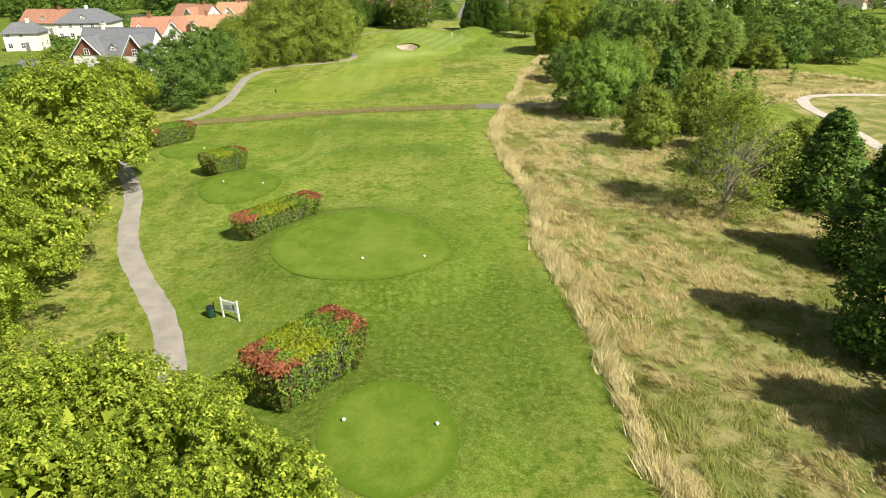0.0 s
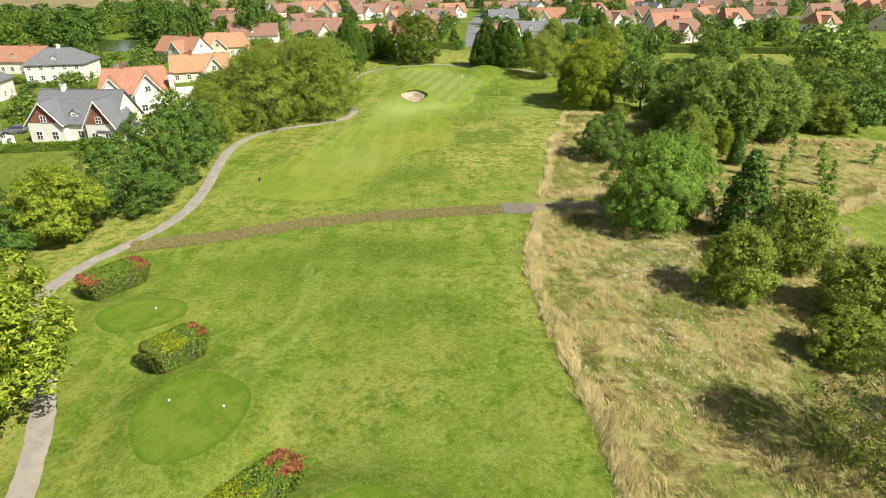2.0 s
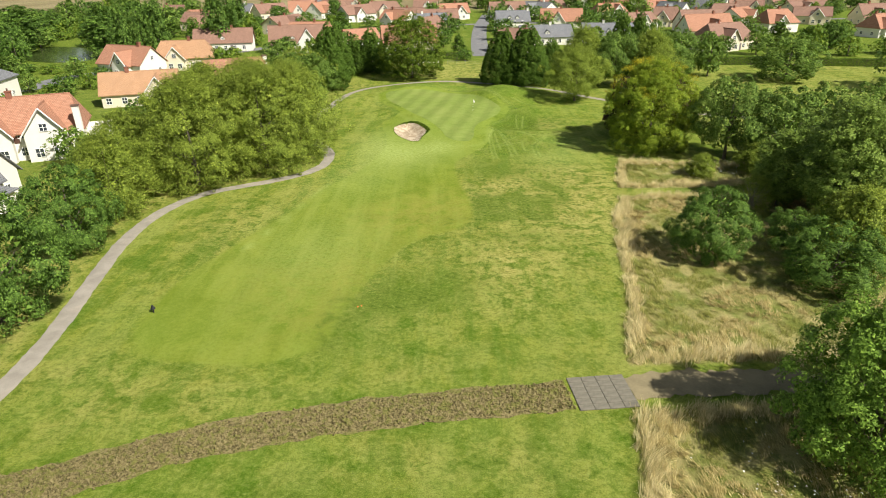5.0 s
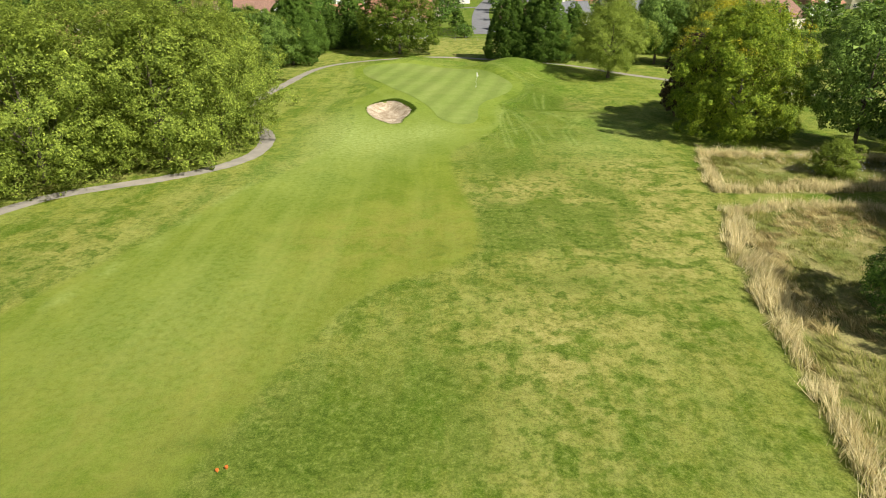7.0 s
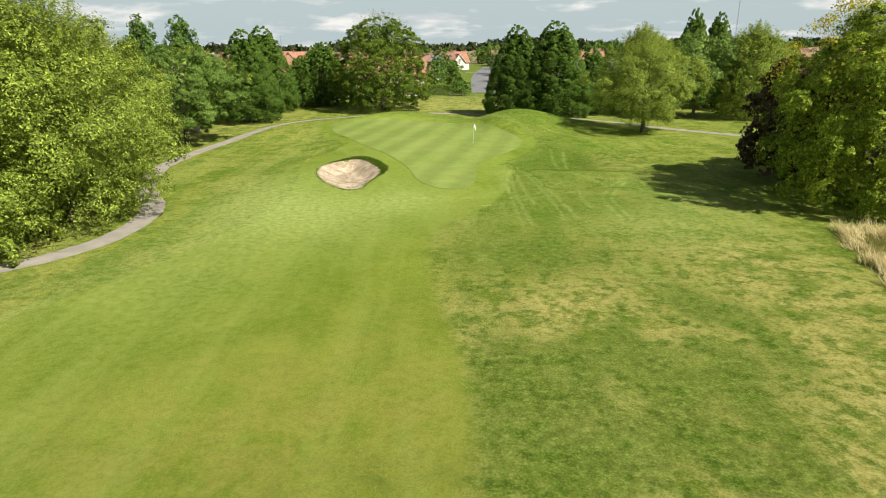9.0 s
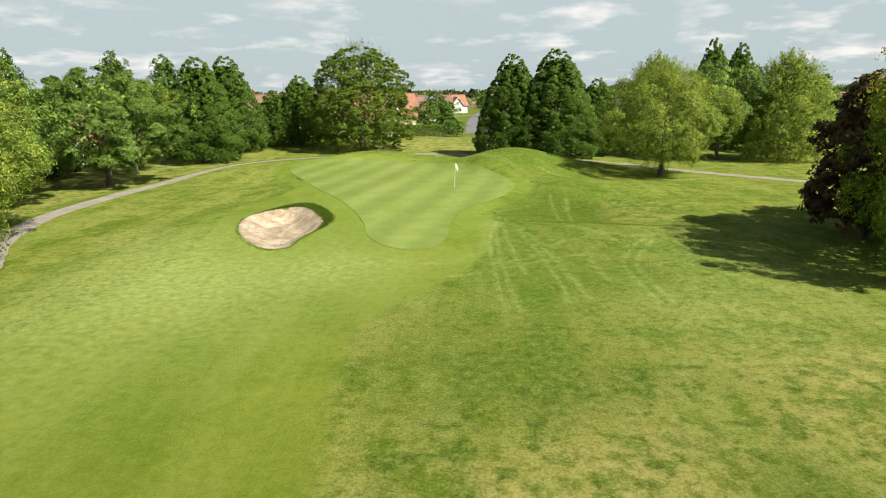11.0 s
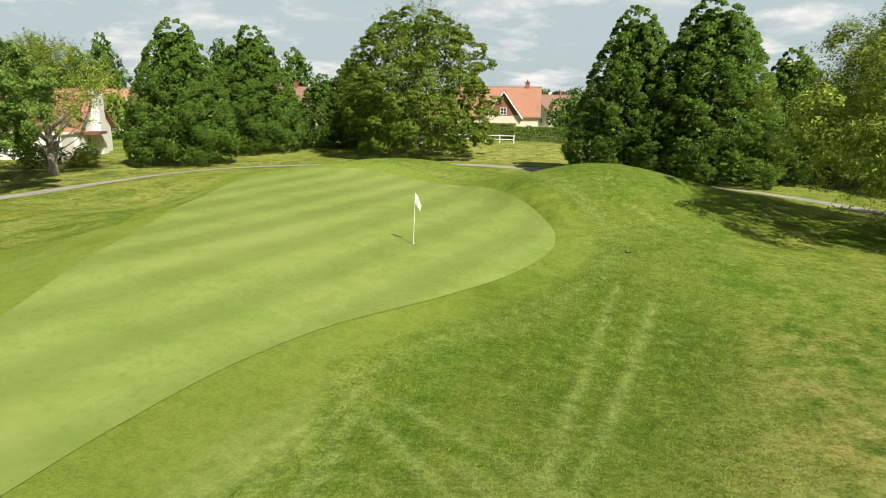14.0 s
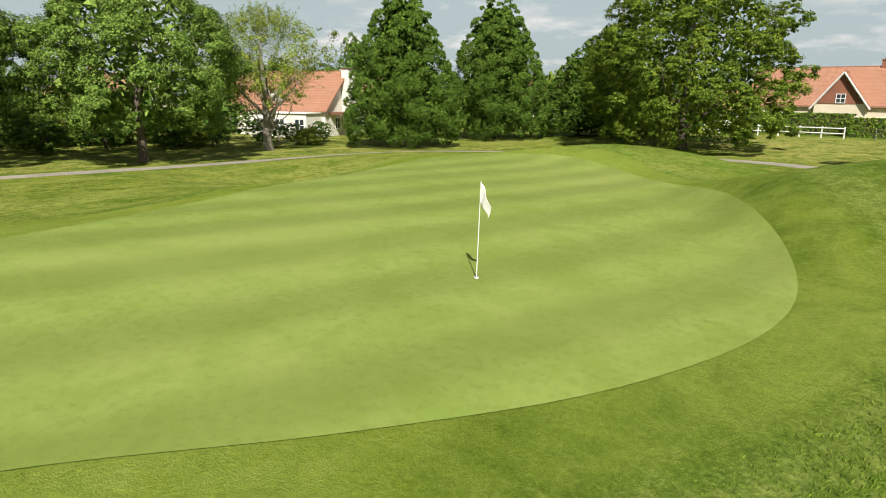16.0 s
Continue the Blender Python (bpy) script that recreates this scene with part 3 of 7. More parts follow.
def terrain(x, y):
    x, y = np.asarray(x, float), np.asarray(y, float)
    z = np.zeros(np.broadcast(x, y).shape)
    g = inside_distance(GREEN_LINE, x, y)
    z += smoothstep(-5.5, 1.0, g) * np.clip(0.20 + 0.30 * smoothstep(158, 198, y) - 0.045 * (x - 1.5), 0.04, 0.62)
    for mx, my, h, sx, sy in MOUNDS:
        z += h * np.exp(-0.5 * (((x - mx) / sx) ** 2 + ((y - my) / sy) ** 2)) * (1 - 0.75 * smoothstep(-1.5, 2.0, g))
    b = inside_distance(BUNKER_LINE, x, y)
    z += 0.30 * smoothstep(-2.6, -0.2, b) * (0.35 + 0.65 * smoothstep(164, 172, y))
    z -= (0.48 + 0.42 * smoothstep(165, 172.5, y)) * smoothstep(-0.05, 1.6, b)
    for tee, rise in zip(TEES, TEE_RISE):
        z += rise * smoothstep(-3.6, 0.2, inside_distance(tee, x, y))
    return z


def height(x, y):
    return float(terrain(np.array([x]), np.array([y]))[0])


def sheet(name, outline, material, lift=0.03, step=0.8, kind="structure", label="", category=""):
    """A sheet that lies on the terrain inside a closed line."""
    lo, hi = outline.min(0), outline.max(0)
    gx, gy = np.meshgrid(np.arange(lo[0], hi[0], step), np.arange(lo[1], hi[1], step))
    gx, gy = gx.ravel(), gy.ravel()
    keep = inside_distance(outline, gx, gy) > step * 0.35
    pts = [Vector(p) for p in outline] + [Vector((a, b)) for a, b in zip(gx[keep], gy[keep])]
    n = len(outline)
    v, _, f, *_ = geometry.delaunay_2d_cdt(pts, [], [list(range(n))], 1, 1e-5)
    v = np.array([tuple(p) for p in v])
    z = terrain(v[:, 0], v[:, 1]) + lift
    me = mesh_np(name, np.column_stack([v, z]), [t if len(t) == 3 else t[:3] for t in f], material, True)
    at = me.attributes.new("rim", "FLOAT", "POINT")
    at.data.foreach_set("value", np.abs(inside_distance(outline, v[:, 0], v[:, 1])).astype(np.float32))
    return tagged(new(name, me), label, category, "", kind)


def ribbon(name, pts, width, material, lift=0.012, label="", category="", wobble=0.06, seed=1):
    """A strip of that width along a line, on the terrain, with slightly uneven edges."""
    rs = np.random.RandomState(seed)
    seg = np.linalg.norm(np.diff(pts, axis=0), axis=1)
    s = np.concatenate([[0], np.cumsum(seg)])
    m = max(8, int(s[-1] / 0.45))
    u = np.linspace(0, s[-1], m)
    c = np.column_stack([np.interp(u, s, pts[:, 0]), np.interp(u, s, pts[:, 1])])
    d = np.gradient(c, axis=0)
    d /= np.linalg.norm(d, axis=1)[:, None]
    nrm = np.column_stack([-d[:, 1], d[:, 0]])
    rows = []
    for k in np.linspace(-0.5, 0.5, 5):
        ph = rs.uniform(0, 6.3, 3)
        wave = 0.5 * np.sin(u * 0.8 + ph[0]) + 0.5 * np.sin(u * 1.9 + ph[1]) + 0.4 * np.sin(u * 4.3 + ph[2]) + rs.normal(0, 0.3, m)
        w = width * k + (np.sign(k) * wobble * wave if abs(k) == 0.5 else 0)
        rows.append(c + nrm * np.broadcast_to(w, (m,))[:, None])
    v = np.stack(rows, 1).reshape(-1, 2)
    camber = np.tile([0, 0.012, 0.02, 0.012, 0], m)
    v = np.column_stack([v, terrain(v[:, 0], v[:, 1]) + lift + camber])
    i = np.arange(m - 1)[:, None] * 5 + np.arange(4)[None, :]
    f = np.stack([i, i + 5, i + 6, i + 1], -1).reshape(-1, 4)[:, ::-1]
    return tagged(new(name, mesh_np(name, v, f, material, True)), label, category, "", "structure")


# ---- ground ----
def steps(*spans):
    out = []
    for a, b, d in spans:
        out.extend(np.arange(a, b, d))
    return np.array(out + [spans[-1][1]])


XS = steps((-2600, -400, 200), (-400, -120, 20), (-120, -45, 4), (-45, -20, 1.0), (-20, 2, 0.5), (2, 16, 0.15), (16, 26, 0.4), (26, 60, 1.5), (60, 120, 5), (120, 400, 20), (400, 2600, 200))
YS = steps((-1200, -60, 120), (-60, 0, 6), (0, 120, 1.25), (120, 149, 0.6), (149, 172, 0.16), (172, 186, 0.3), (186, 216, 0.5), (216, 260, 1.5), (260, 520, 10), (520, 4200, 160))
gx, gy = np.meshgrid(XS, YS)
gz = terrain(gx.ravel(), gy.ravel()).reshape(gx.shape)
gz -= (0.16 * smoothstep(0.25, 0.8, inside_distance(BUNKER_LINE, gx.ravel(), gy.ravel()))).reshape(gx.shape)
ii = np.arange(len(YS) - 1)[:, None] * len(XS) + np.arange(len(XS) - 1)[None, :]
gf = np.stack([ii, ii + 1, ii + len(XS) + 1, ii + len(XS)], -1).reshape(-1, 4)
px, py = gx.ravel(), gy.ravel()
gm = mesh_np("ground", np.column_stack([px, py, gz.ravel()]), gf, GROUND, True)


def mask(name, values):
    a = gm.attributes.new(name, "FLOAT", "POINT")
    a.data.foreach_set("value", np.asarray(values, np.float32))


mask("fairway", np.clip(0.5 + np.maximum(inside_distance(FAIRWAY_LINE, px, py), inside_distance(APRON_LINE, px, py) - 0.3) / 1.4, 0, 1))
ROUGH_D = np.array([(50.0, 50.0), (90.0, 50.0), (120.0, 100.0), (78.0, 110.0), (60.0, 103.0), (52.0, 97.0)])
tall = np.maximum.reduce([inside_distance(r, px, py) for r in (ROUGH_A, ROUGH_B, ROUGH_C, ROUGH_D)])
mask("tall", np.clip(0.5 + tall / 1.2, 0, 1))
pd = line_distance(PATH_LINE, px, py)
left_bank = smoothstep(0.5, 3.0, np.where((px < -10) & (py > 20) & (py < 215), 1, 0) * np.clip(pd, 0, 9)) * (px < np.interp(py, PATH_LINE[:160, 1], PATH_LINE[:160, 0]))
behind = smoothstep(219, 226, py) * (1 - smoothstep(246, 256, py)) * (np.abs(px + 3) < 14)
edge_dry = np.exp(-((tall + 2.0) / 2.0) ** 2) * 0.2
LUSH = [(-12, 85, 2.5, 1.8, 0.9), (-5.3, 82.3, 4, 2.2, 0.9), (-18.5, 79, 5, 4, 0.8), (-9, 71, 4, 2.5, 0.7), (-1.2, 70.5, 2.5, 2, 0.8), (-12, 103.5, 2, 4, 0.7), (-5, 111, 4, 3, 0.8), (-7.5, 108, 3, 1.5, 0.8), (5, 121.5, 3, 1.2, 0.7), (7.5, 131, 2.5, 2.5, 0.7), (10, 139, 2, 1.5, 0.6), (3, 145, 2.5, 3, 0.5), (7.5, 156, 4.5, 6.5, 0.35), (9, 195, 6, 6, 0.9), (-8, 206, 7, 3, 0.6), (-3.1, 127, 2, 2, 0.4), (3, 34, 5, 4, 0.7), (4.5, 29.5, 2.5, 5, 0.6), (-9.7, 43, 6, 6, 0.25), (13, 112, 4, 8, 0.28), (-4, 84, 5, 2.5, 0.3), (2, 55, 3, 9, 0.3)]
CLUMPS = [(8.8, 129.9), (9.1, 133.2), (4.6, 128.3), (6.8, 127.9), (2.9, 127.2), (6.1, 135.6), (2.8, 131.1), (6.0, 129.6), (3.5, 133.8), (11.6, 134.0), (16.1, 140.7), (6.7, 132.7), (11.2, 137.0), (8.8, 127.3), (2.1, 132.6), (7.7, 126.7), (9.8, 138.2), (4.8, 134.0)]
LUSH += [(x, y, 0.62 + 0.28 * math.sin(7 * x), 0.85 + 0.35 * math.cos(9 * y), 1.5) for x, y in CLUMPS]
LUSH += [(1.5, 146.5, 2.0, 4.5, 0.4), (9.2, 144.3, 3.0, 2.6, 0.5), (1.2, 134.5, 1.1, 3.5, 0.55), (0.6, 128.5, 0.9, 3.0, 0.5), (-6, 50, 9, 22, 0.3), (-2, 24, 8, 8, 0.3), (10.8, 175.0, 2.0, 3.6, 0.8), (8.4, 176.0, 1.2, 3.0, 0.3)]
DRY = [(0.6, 116, 3, 3, 0.45), (3, 108, 3, 3, 0.4), (-27.5, 127, 3, 6, 0.6), (-17, 94, 6, 2, 0.6), (-28, 96.5, 4, 3, 0.7), (-1, 89, 5, 2, 0.5), (-16, 87, 5, 1.5, 0.4), (5.9, 138, 3.5, 2.5, 0.9), (13, 141, 4, 4, 0.7), (12, 131, 4, 5, 0.8), (1.3, 136, 1.5, 3, 0.4), (3.5, 115, 4, 4, 0.35), (-14, 42, 3, 3, 0.6), (-19, 46, 3, 4, 0.5), (3.8, 22, 4, 6, 0.5), (-4, 57, 7, 3, 0.6), (0, 72, 4, 5, 0.5)]
DRY += [(80, 200, 28, 12, 0.7), (110, 180, 30, 12, 0.6), (62, 172, 14, 10, 0.4), (95, 232, 40, 8, 0.4), (13.3, 142.4, 3, 2, 0.6), (10.5, 129.7, 4, 5, 0.6), (6.5, 132, 4, 4, 0.6), (14.1, 135, 3, 5, 0.6), (6, 122, 5, 5, 0.4), (-17.4, 163.3, 2, 2, 0.6), (15.5, 158, 3, 4, 0.45), (-5, 130, 4, 5, 0.45), (-10, 128, 4, 4, 0.4), (-15, 112, 6, 6, 0.45), (14.6, 171.2, 1.6, 1.5, 0.9), (9, 140, 6, 5, 0.35), (12, 148, 5, 4, 0.35), (-11, 106, 5, 3, 0.4)]


def blobs(spots):
    return sum(a * np.exp(-0.5 * (((px - x) / sx) ** 2 + ((py - y) / sy) ** 2)) for x, y, sx, sy, a in spots)


mask("dry", np.clip(blobs(DRY) + left_bank * 0.75 + behind * 0.75 + edge_dry + 1.0 * np.exp(-0.5 * (((px - 15.5) / 2.4) ** 2 + ((py - 175.0) / 3.6) ** 2)), 0, 1))
tee_ring = sum(np.exp(-((inside_distance(t_, px, py) + 0.7) / 0.7) ** 2) for t_ in TEES)
mow_arc = np.exp(-(line_distance(line([(-16.5, 172.0), (-14.8, 176.0), (-13.6, 179.4), (-11.6, 182.4), (-12.6, 187.0), (-15.9, 193.5)]), px, py) / 0.35) ** 2)
mask("lush", np.clip(blobs(LUSH) + 0.9 * mow_arc + 0.45 * tee_ring + 0.85 * np.maximum(smoothstep(240, 260, py), smoothstep(-56, -62, px)) + 0.5 * np.exp(-0.5 * (((px + 4) / 9) ** 2 + ((py - 33) / 9) ** 2)) + 0.9 * np.exp(-0.5 * (((px - 11) / 3) ** 2 + ((py - 176) / 4.5) ** 2)) + 0.15 * np.exp(-0.5 * (((px - 7) / 5) ** 2 + ((py - 157) / 9) ** 2)) , 0, 1))
tracks = [[(5.4, 170.6), (5.4, 161.4), (5.6, 156.1)], [(5.8, 169.3), (6.7, 161.5), (7.0, 156.6), (6.9, 152.0)], [(6.1, 168.0), (7.2, 161.5), (7.6, 157.0), (7.9, 152.5)],
          [(5.0, 167.9), (4.3, 162.9), (4.1, 156.0), (4.1, 151.0)], [(5.2, 169.0), (4.7, 163.0), (4.6, 156.0), (4.7, 151.0)], [(5.4, 169.9), (7.4, 168.1), (9.4, 165.9), (11.1, 164.1), (13.9, 163.4), (17.5, 165.0)],
          [(13.5, 163.0), (12.2, 161.1), (10.9, 158.2), (10.7, 156.0), (10.7, 152.0)], [(13.9, 162.6), (12.7, 160.6), (11.5, 157.8), (11.3, 155.6), (11.3, 152.0)], [(9.6, 161.0), (9.3, 158.1), (9.4, 155.2)],
          [(2.0, 155.9), (3.9, 156.8), (5.8, 158.1), (9.2, 160.0)], [(10.7, 180.6), (9.9, 170.9), (9.9, 167.0)], [(11.9, 179.4), (10.6, 170.0), (10.3, 167.0)], [(8.5, 168.1), (10.4, 165.0), (11.9, 161.8), (12.1, 159.3)],
          [(4.5, 158.3), (6.2, 159.5), (8.8, 163.1)], [(11.0, 190.6), (16.0, 185.5), (21.5, 184.6), (25.3, 180.7)], [(6.4, 170.2), (9.0, 168.6), (12.0, 166.4), (15.0, 165.2)]]
tracks += [[(-24.0, 120.0), (-21.0, 132.0), (-19.0, 140.0)], [(-17.5, 60.0), (-13.5, 68.0), (-14.5, 78.0)], [(-19.0, 62.0), (-15.0, 70.0), (-16.0, 80.0)], [(-11.0, 52.0), (-4.0, 53.5), (3.0, 52.0)]]
worn = np.zeros(len(px))
for tr in tracks:
    worn = np.maximum(worn, np.exp(-(line_distance(line(tr), px, py) / (0.15 if tr[0][1] > 150 else 0.35)) ** 2))
ring = np.exp(-((inside_distance(APRON_LINE, px, py) + 0.5) / 0.4) ** 2) * 0.25
pale = blobs([(-9.5, 154.0, 4.5, 5.0, 0.75), (-14.0, 160.0, 3.0, 6.0, 0.5), (13.5, 151.5, 3.5, 4.0, 0.4), (-4.0, 157.5, 2.0, 2.0, 0.5), (17.0, 160.0, 3.0, 4.0, 0.35), (-15.0, 142.0, 4.0, 6.0, 0.4), (-17.0, 119.0, 5.0, 7.0, 0.35)])
mask("worn", np.clip(pale + worn * np.where(py < 149, 0.45, 0.6) + ring, 0, 1))
fresh = (1 - smoothstep(84, 130, py)) * smoothstep(-0.5, 2.0, -tall) * smoothstep(1.0, 3.0, np.where(px > np.interp(py, PATH_LINE[:160, 1], PATH_LINE[:160, 0]), 9, 0))
by_green = smoothstep(144, 160, py) * (1 - smoothstep(205, 216, py)) * (0.25 + 0.75 * smoothstep(-19, -12, px)) * (1 - 0.6 * smoothstep(15, 21, px))
by_green *= 1 - 0.95 * np.exp(-((px - 14.8) / 2.0) ** 2 - ((py - 171.6) / 1.9) ** 2)
mask("fresh", np.clip(0.72 * fresh + 0.9 * by_green, 0, 1))
mask("field", smoothstep(455, 500, py + 30 * np.sin(px * 0.008)))
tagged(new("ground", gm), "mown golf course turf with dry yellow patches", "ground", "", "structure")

green = sheet("putting_green", GREEN_LINE, GREEN, 0.022, 0.5, label="pale striped putting green, freshly mown", category="putting green")
bunker = sheet("bunker", grow(BUNKER_LINE, 0.05), SAND, 0.02, 0.35, label="raked bunker of coarse beige sand", category="bunker")
for tee in TEES:
    sheet("tee_box", tee, TEE, 0.014, 0.4, label="rounded tee box of short mown turf", category="tee box")
ribbon("cart_path", PATH_LINE + np.array([0.1, 0.0]), 1.6, ASPHALT, label="narrow winding grey asphalt cart path", category="path")
ribbon("soil_strip", SOIL_LINE, 3.2, SOIL, 0.05, "strip of turned brown soil across the fairway", "soil", 0.16)
ribbon("soil_track", line([(9.3, 95.8), (14.0, 96.3), (19.0, 96.4), (27.0, 95.2), (36.0, 92.0), (44.0, 87.0)]), 2.8, EARTH, 0.04, "bare earth track between the tall grass", "track", 0.3)
ribbon("gravel_path", line([(96.0, 104.0), (78.0, 101.5), (68.0, 102.5), (60.5, 101.6), (56.8, 98.0), (54.8, 91.0), (54.4, 84.5), (52.8, 77.0), (51.5, 66.0), (55.0, 52.0)]), 1.8, GRAVEL, 0.05, "pale gravel footpath through the dry grass", "path")
ribbon("village_road", line([(9.0, 262.0), (9.5, 285.0), (11.5, 326.0), (15.0, 370.0), (22.0, 430.0)]), 6.0, ROAD, 0.05, "grey asphalt village street", "road")
ribbon("village_road", line([(-110.0, 205.0), (-103.0, 218.0), (-104.5, 228.0), (-90.0, 252.0), (-60.0, 300.0), (-30.0, 340.0)]), 5.5, ROAD, 0.06, "grey asphalt village street", "road")
ribbon("village_road", line([(-70.0, 345.0), (15.0, 372.0), (90.0, 372.0), (170.0, 375.0), (260.0, 380.0)]), 6.0, ROAD, 0.07, "grey asphalt village street", "road")
sheet("pond", closed([(-136.0, 265.0), (-116.0, 262.0), (-124.0, 290.0), (-150.0, 300.0)]), WATER, 0.05, 6.0, label="dark still pond between trees", category="pond")

slab = new("paved_slab")
slab.location = (7.3, 95.4, 0.0)
slab.rotation_euler[2] = radians(5)
tagged(slab, "grey concrete grid pavers set flush in turf", "paving", "", "structure")
bm = box(bmesh.new(), -0.5, 0.5, -0.29, 0.29, 0.0, 0.075, 0.02)
me = bpy.data.meshes.new("paver")
bm.to_mesh(me), bm.free(), me.materials.append(PAVER)
for i in range(4):
    for j in range(6):
        c = child("paver", me, slab)
        c.location = (-1.53 + 1.015 * i, -1.47 + 0.59 * j, random.uniform(-0.01, 0.01))


# ---- trees ----
def unit(rs, n):
    v = rs.normal(size=(n, 3))
    return v / np.linalg.norm(v, axis=1)[:, None]


def leaf_blades(rs, at, out, size, aspect=0.55, loose=0.55, tip=None):
    """Pointed leaves at those places, turned roughly outwards; tip: a direction that their points follow."""
    n = len(at)
    nrm = out + unit(rs, n) * loose
    nrm /= np.linalg.norm(nrm, axis=1)[:, None]
    t = np.cross(nrm, unit(rs, n))
    t /= np.linalg.norm(t, axis=1)[:, None] + 1e-9
    if tip is not None:
        t = tip + 0.45 * unit(rs, n)
        t /= np.linalg.norm(t, axis=1)[:, None] + 1e-9
        nrm -= t * (nrm * t).sum(1)[:, None]
        nrm /= np.linalg.norm(nrm, axis=1)[:, None] + 1e-9
    b = np.cross(nrm, t)
    s = (size * rs.uniform(0.65, 1.35, n))[:, None]
    v = np.stack([at - t * s * 0.8 + b * s * aspect * 1.1, at - t * s * 0.8 - b * s * aspect * 1.1, at + t * s * 1.15], 1).reshape(-1, 3)
    return v, np.arange(3 * n).reshape(-1, 3)


def puffed(me, out, own=0.5):
    """Round off the shading of a leaf mesh: each leaf's normal leans to the outside of its clump."""
    v = np.empty(len(me.vertices) * 3, np.float32)
    me.vertices.foreach_get("co", v)
    v = v.reshape(-1, 3, 3)
    g = np.cross(v[:, 1] - v[:, 0], v[:, 2] - v[:, 0])
    g /= np.linalg.norm(g, axis=1)[:, None] + 1e-9
    o = out / (np.linalg.norm(out, axis=1)[:, None] + 1e-9)
    k = own * g + (1 - own) * o
    k /= np.linalg.norm(k, axis=1)[:, None] + 1e-9
    me.polygons.foreach_set("use_smooth", np.full(len(me.polygons), True))
    me.normals_split_custom_set_from_vertices(np.repeat(k, 3, 0).tolist())
    return me


def clump_leaves(rs, centres, radii, per, squash=0.8):
    k = np.repeat(np.arange(len(centres)), per)
    u = unit(rs, len(k))
    u[:, 2] = np.where(u[:, 2] < -0.35, -u[:, 2], u[:, 2])
    d = radii[k, None] * rs.uniform(0.55, 1.08, (len(k), 1)) ** 0.7
    return centres[k] + u * d * np.array([1, 1, squash]), u


def crown_clumps(rs, kind, h, r, count):
    """Centres and radii of leaf clumps for a crown of that kind."""
    if kind == "conifer":
        f = rs.uniform(0, 1, count) ** 1.3
        rad = r * np.clip(1.02 - f, 0, 1) ** 0.74 * (0.75 + 0.25 * np.clip(f / 0.18, 0, 1)) * (0.82 + 0.12 * np.sin(f * 23 + rs.uniform(0, 6))) * rs.uniform(0.72, 1.0, count)
        a = rs.uniform(0, 2 * np.pi, count)
        z = 0.05 * h + f * h * 0.93
        size = r * (0.27 - 0.15 * f) * rs.uniform(0.8, 1.25, count)
        return np.column_stack([np.cos(a) * rad, np.sin(a) * rad, z]), size
    if kind == "poplar":
        f = rs.uniform(0, 1, count)
        rad = r * np.sin(np.pi * (0.08 + 0.88 * f)) ** 0.6 * rs.uniform(0.35, 0.95, count)
        a = rs.uniform(0, 2 * np.pi, count)
        return np.column_stack([np.cos(a) * rad, np.sin(a) * rad, h * (0.1 + 0.85 * f)]), r * 0.38 * rs.uniform(0.7, 1.25, count)
    base, wide, low = {"round": (0.10, 0.45, 0.55), "skirt": (0.02, 0.38, 0.72), "bush": (0.02, 0.30, 0.75), "beech": (0.02, 0.34, 0.80), "stem": (0.17, 0.42, 0.45), "open": (0.36, 0.45, 0.5)}.get(kind, (0.1, 0.45, 0.55))
    f = rs.uniform(0, 1, count) ** 0.85
    f = np.where(rs.uniform(size=count) < 0.12, 1 - 0.18 * rs.uniform(size=count), f)
    a = rs.uniform(0, 2 * np.pi, count)
    lower = low + (1 - low) * np.sin(np.pi / 2 * np.clip(f / wide, 0, 1))
    upper = np.sqrt(np.clip(1 - ((f - wide) / (1 - wide)) ** 2, 0, 1))
    prof = np.where(f < wide, lower, upper)
    lobes = 1 + 0.10 * np.sin(3 * a + rs.uniform(0, 6)) + 0.07 * np.sin(5 * a + 9 * f + rs.uniform(0, 6))
    k = np.sqrt(rs.uniform(0.10, 1.0, count)) * lobes * 0.86
    size = r * rs.uniform(0.15, 0.27, count)
    z = h * base + f * h * (1 - base) - size * 0.5 * f
    return np.column_stack([np.cos(a) * r * prof * k, np.sin(a) * r * prof * k, z]), size


def envelope(kind, f):
    """Half width of a crown of that kind, from its foot (f = 0) to its top (f = 1)."""
    if kind == "conifer":
        return np.clip(1.015 - f, 0, 1) ** 0.55 * (0.86 + 0.14 * np.clip(f / 0.12, 0, 1)) * (1 + 0.06 * np.sin(np.pi * f))
    if kind == "poplar":
        return np.sin(np.pi * (0.10 + 0.86 * f)) ** 0.62
    wide, low = {"round": (0.45, 0.55), "skirt": (0.38, 0.72), "bush": (0.30, 0.75), "beech": (0.36, 0.86), "stem": (0.40, 0.62), "open": (0.45, 0.5)}.get(kind, (0.45, 0.55))
    lower = low + (1 - low) * np.sin(np.pi / 2 * np.clip(f / wide, 0, 1))
    upper = np.sqrt(np.clip(1 - ((f - wide) / (1 - wide)) ** 2, 0, 1)) ** 0.85
    return np.where(f < wide, lower, upper)


FOOT = {"round": 0.10, "skirt": 0.03, "bush": 0.02, "beech": 0.05, "stem": 0.17, "open": 0.38, "conifer": 0.03, "poplar": 0.08}
SQUASH = {"conifer": 1.15, "poplar": 1.3, "beech": 0.72, "shoots": 1.5}


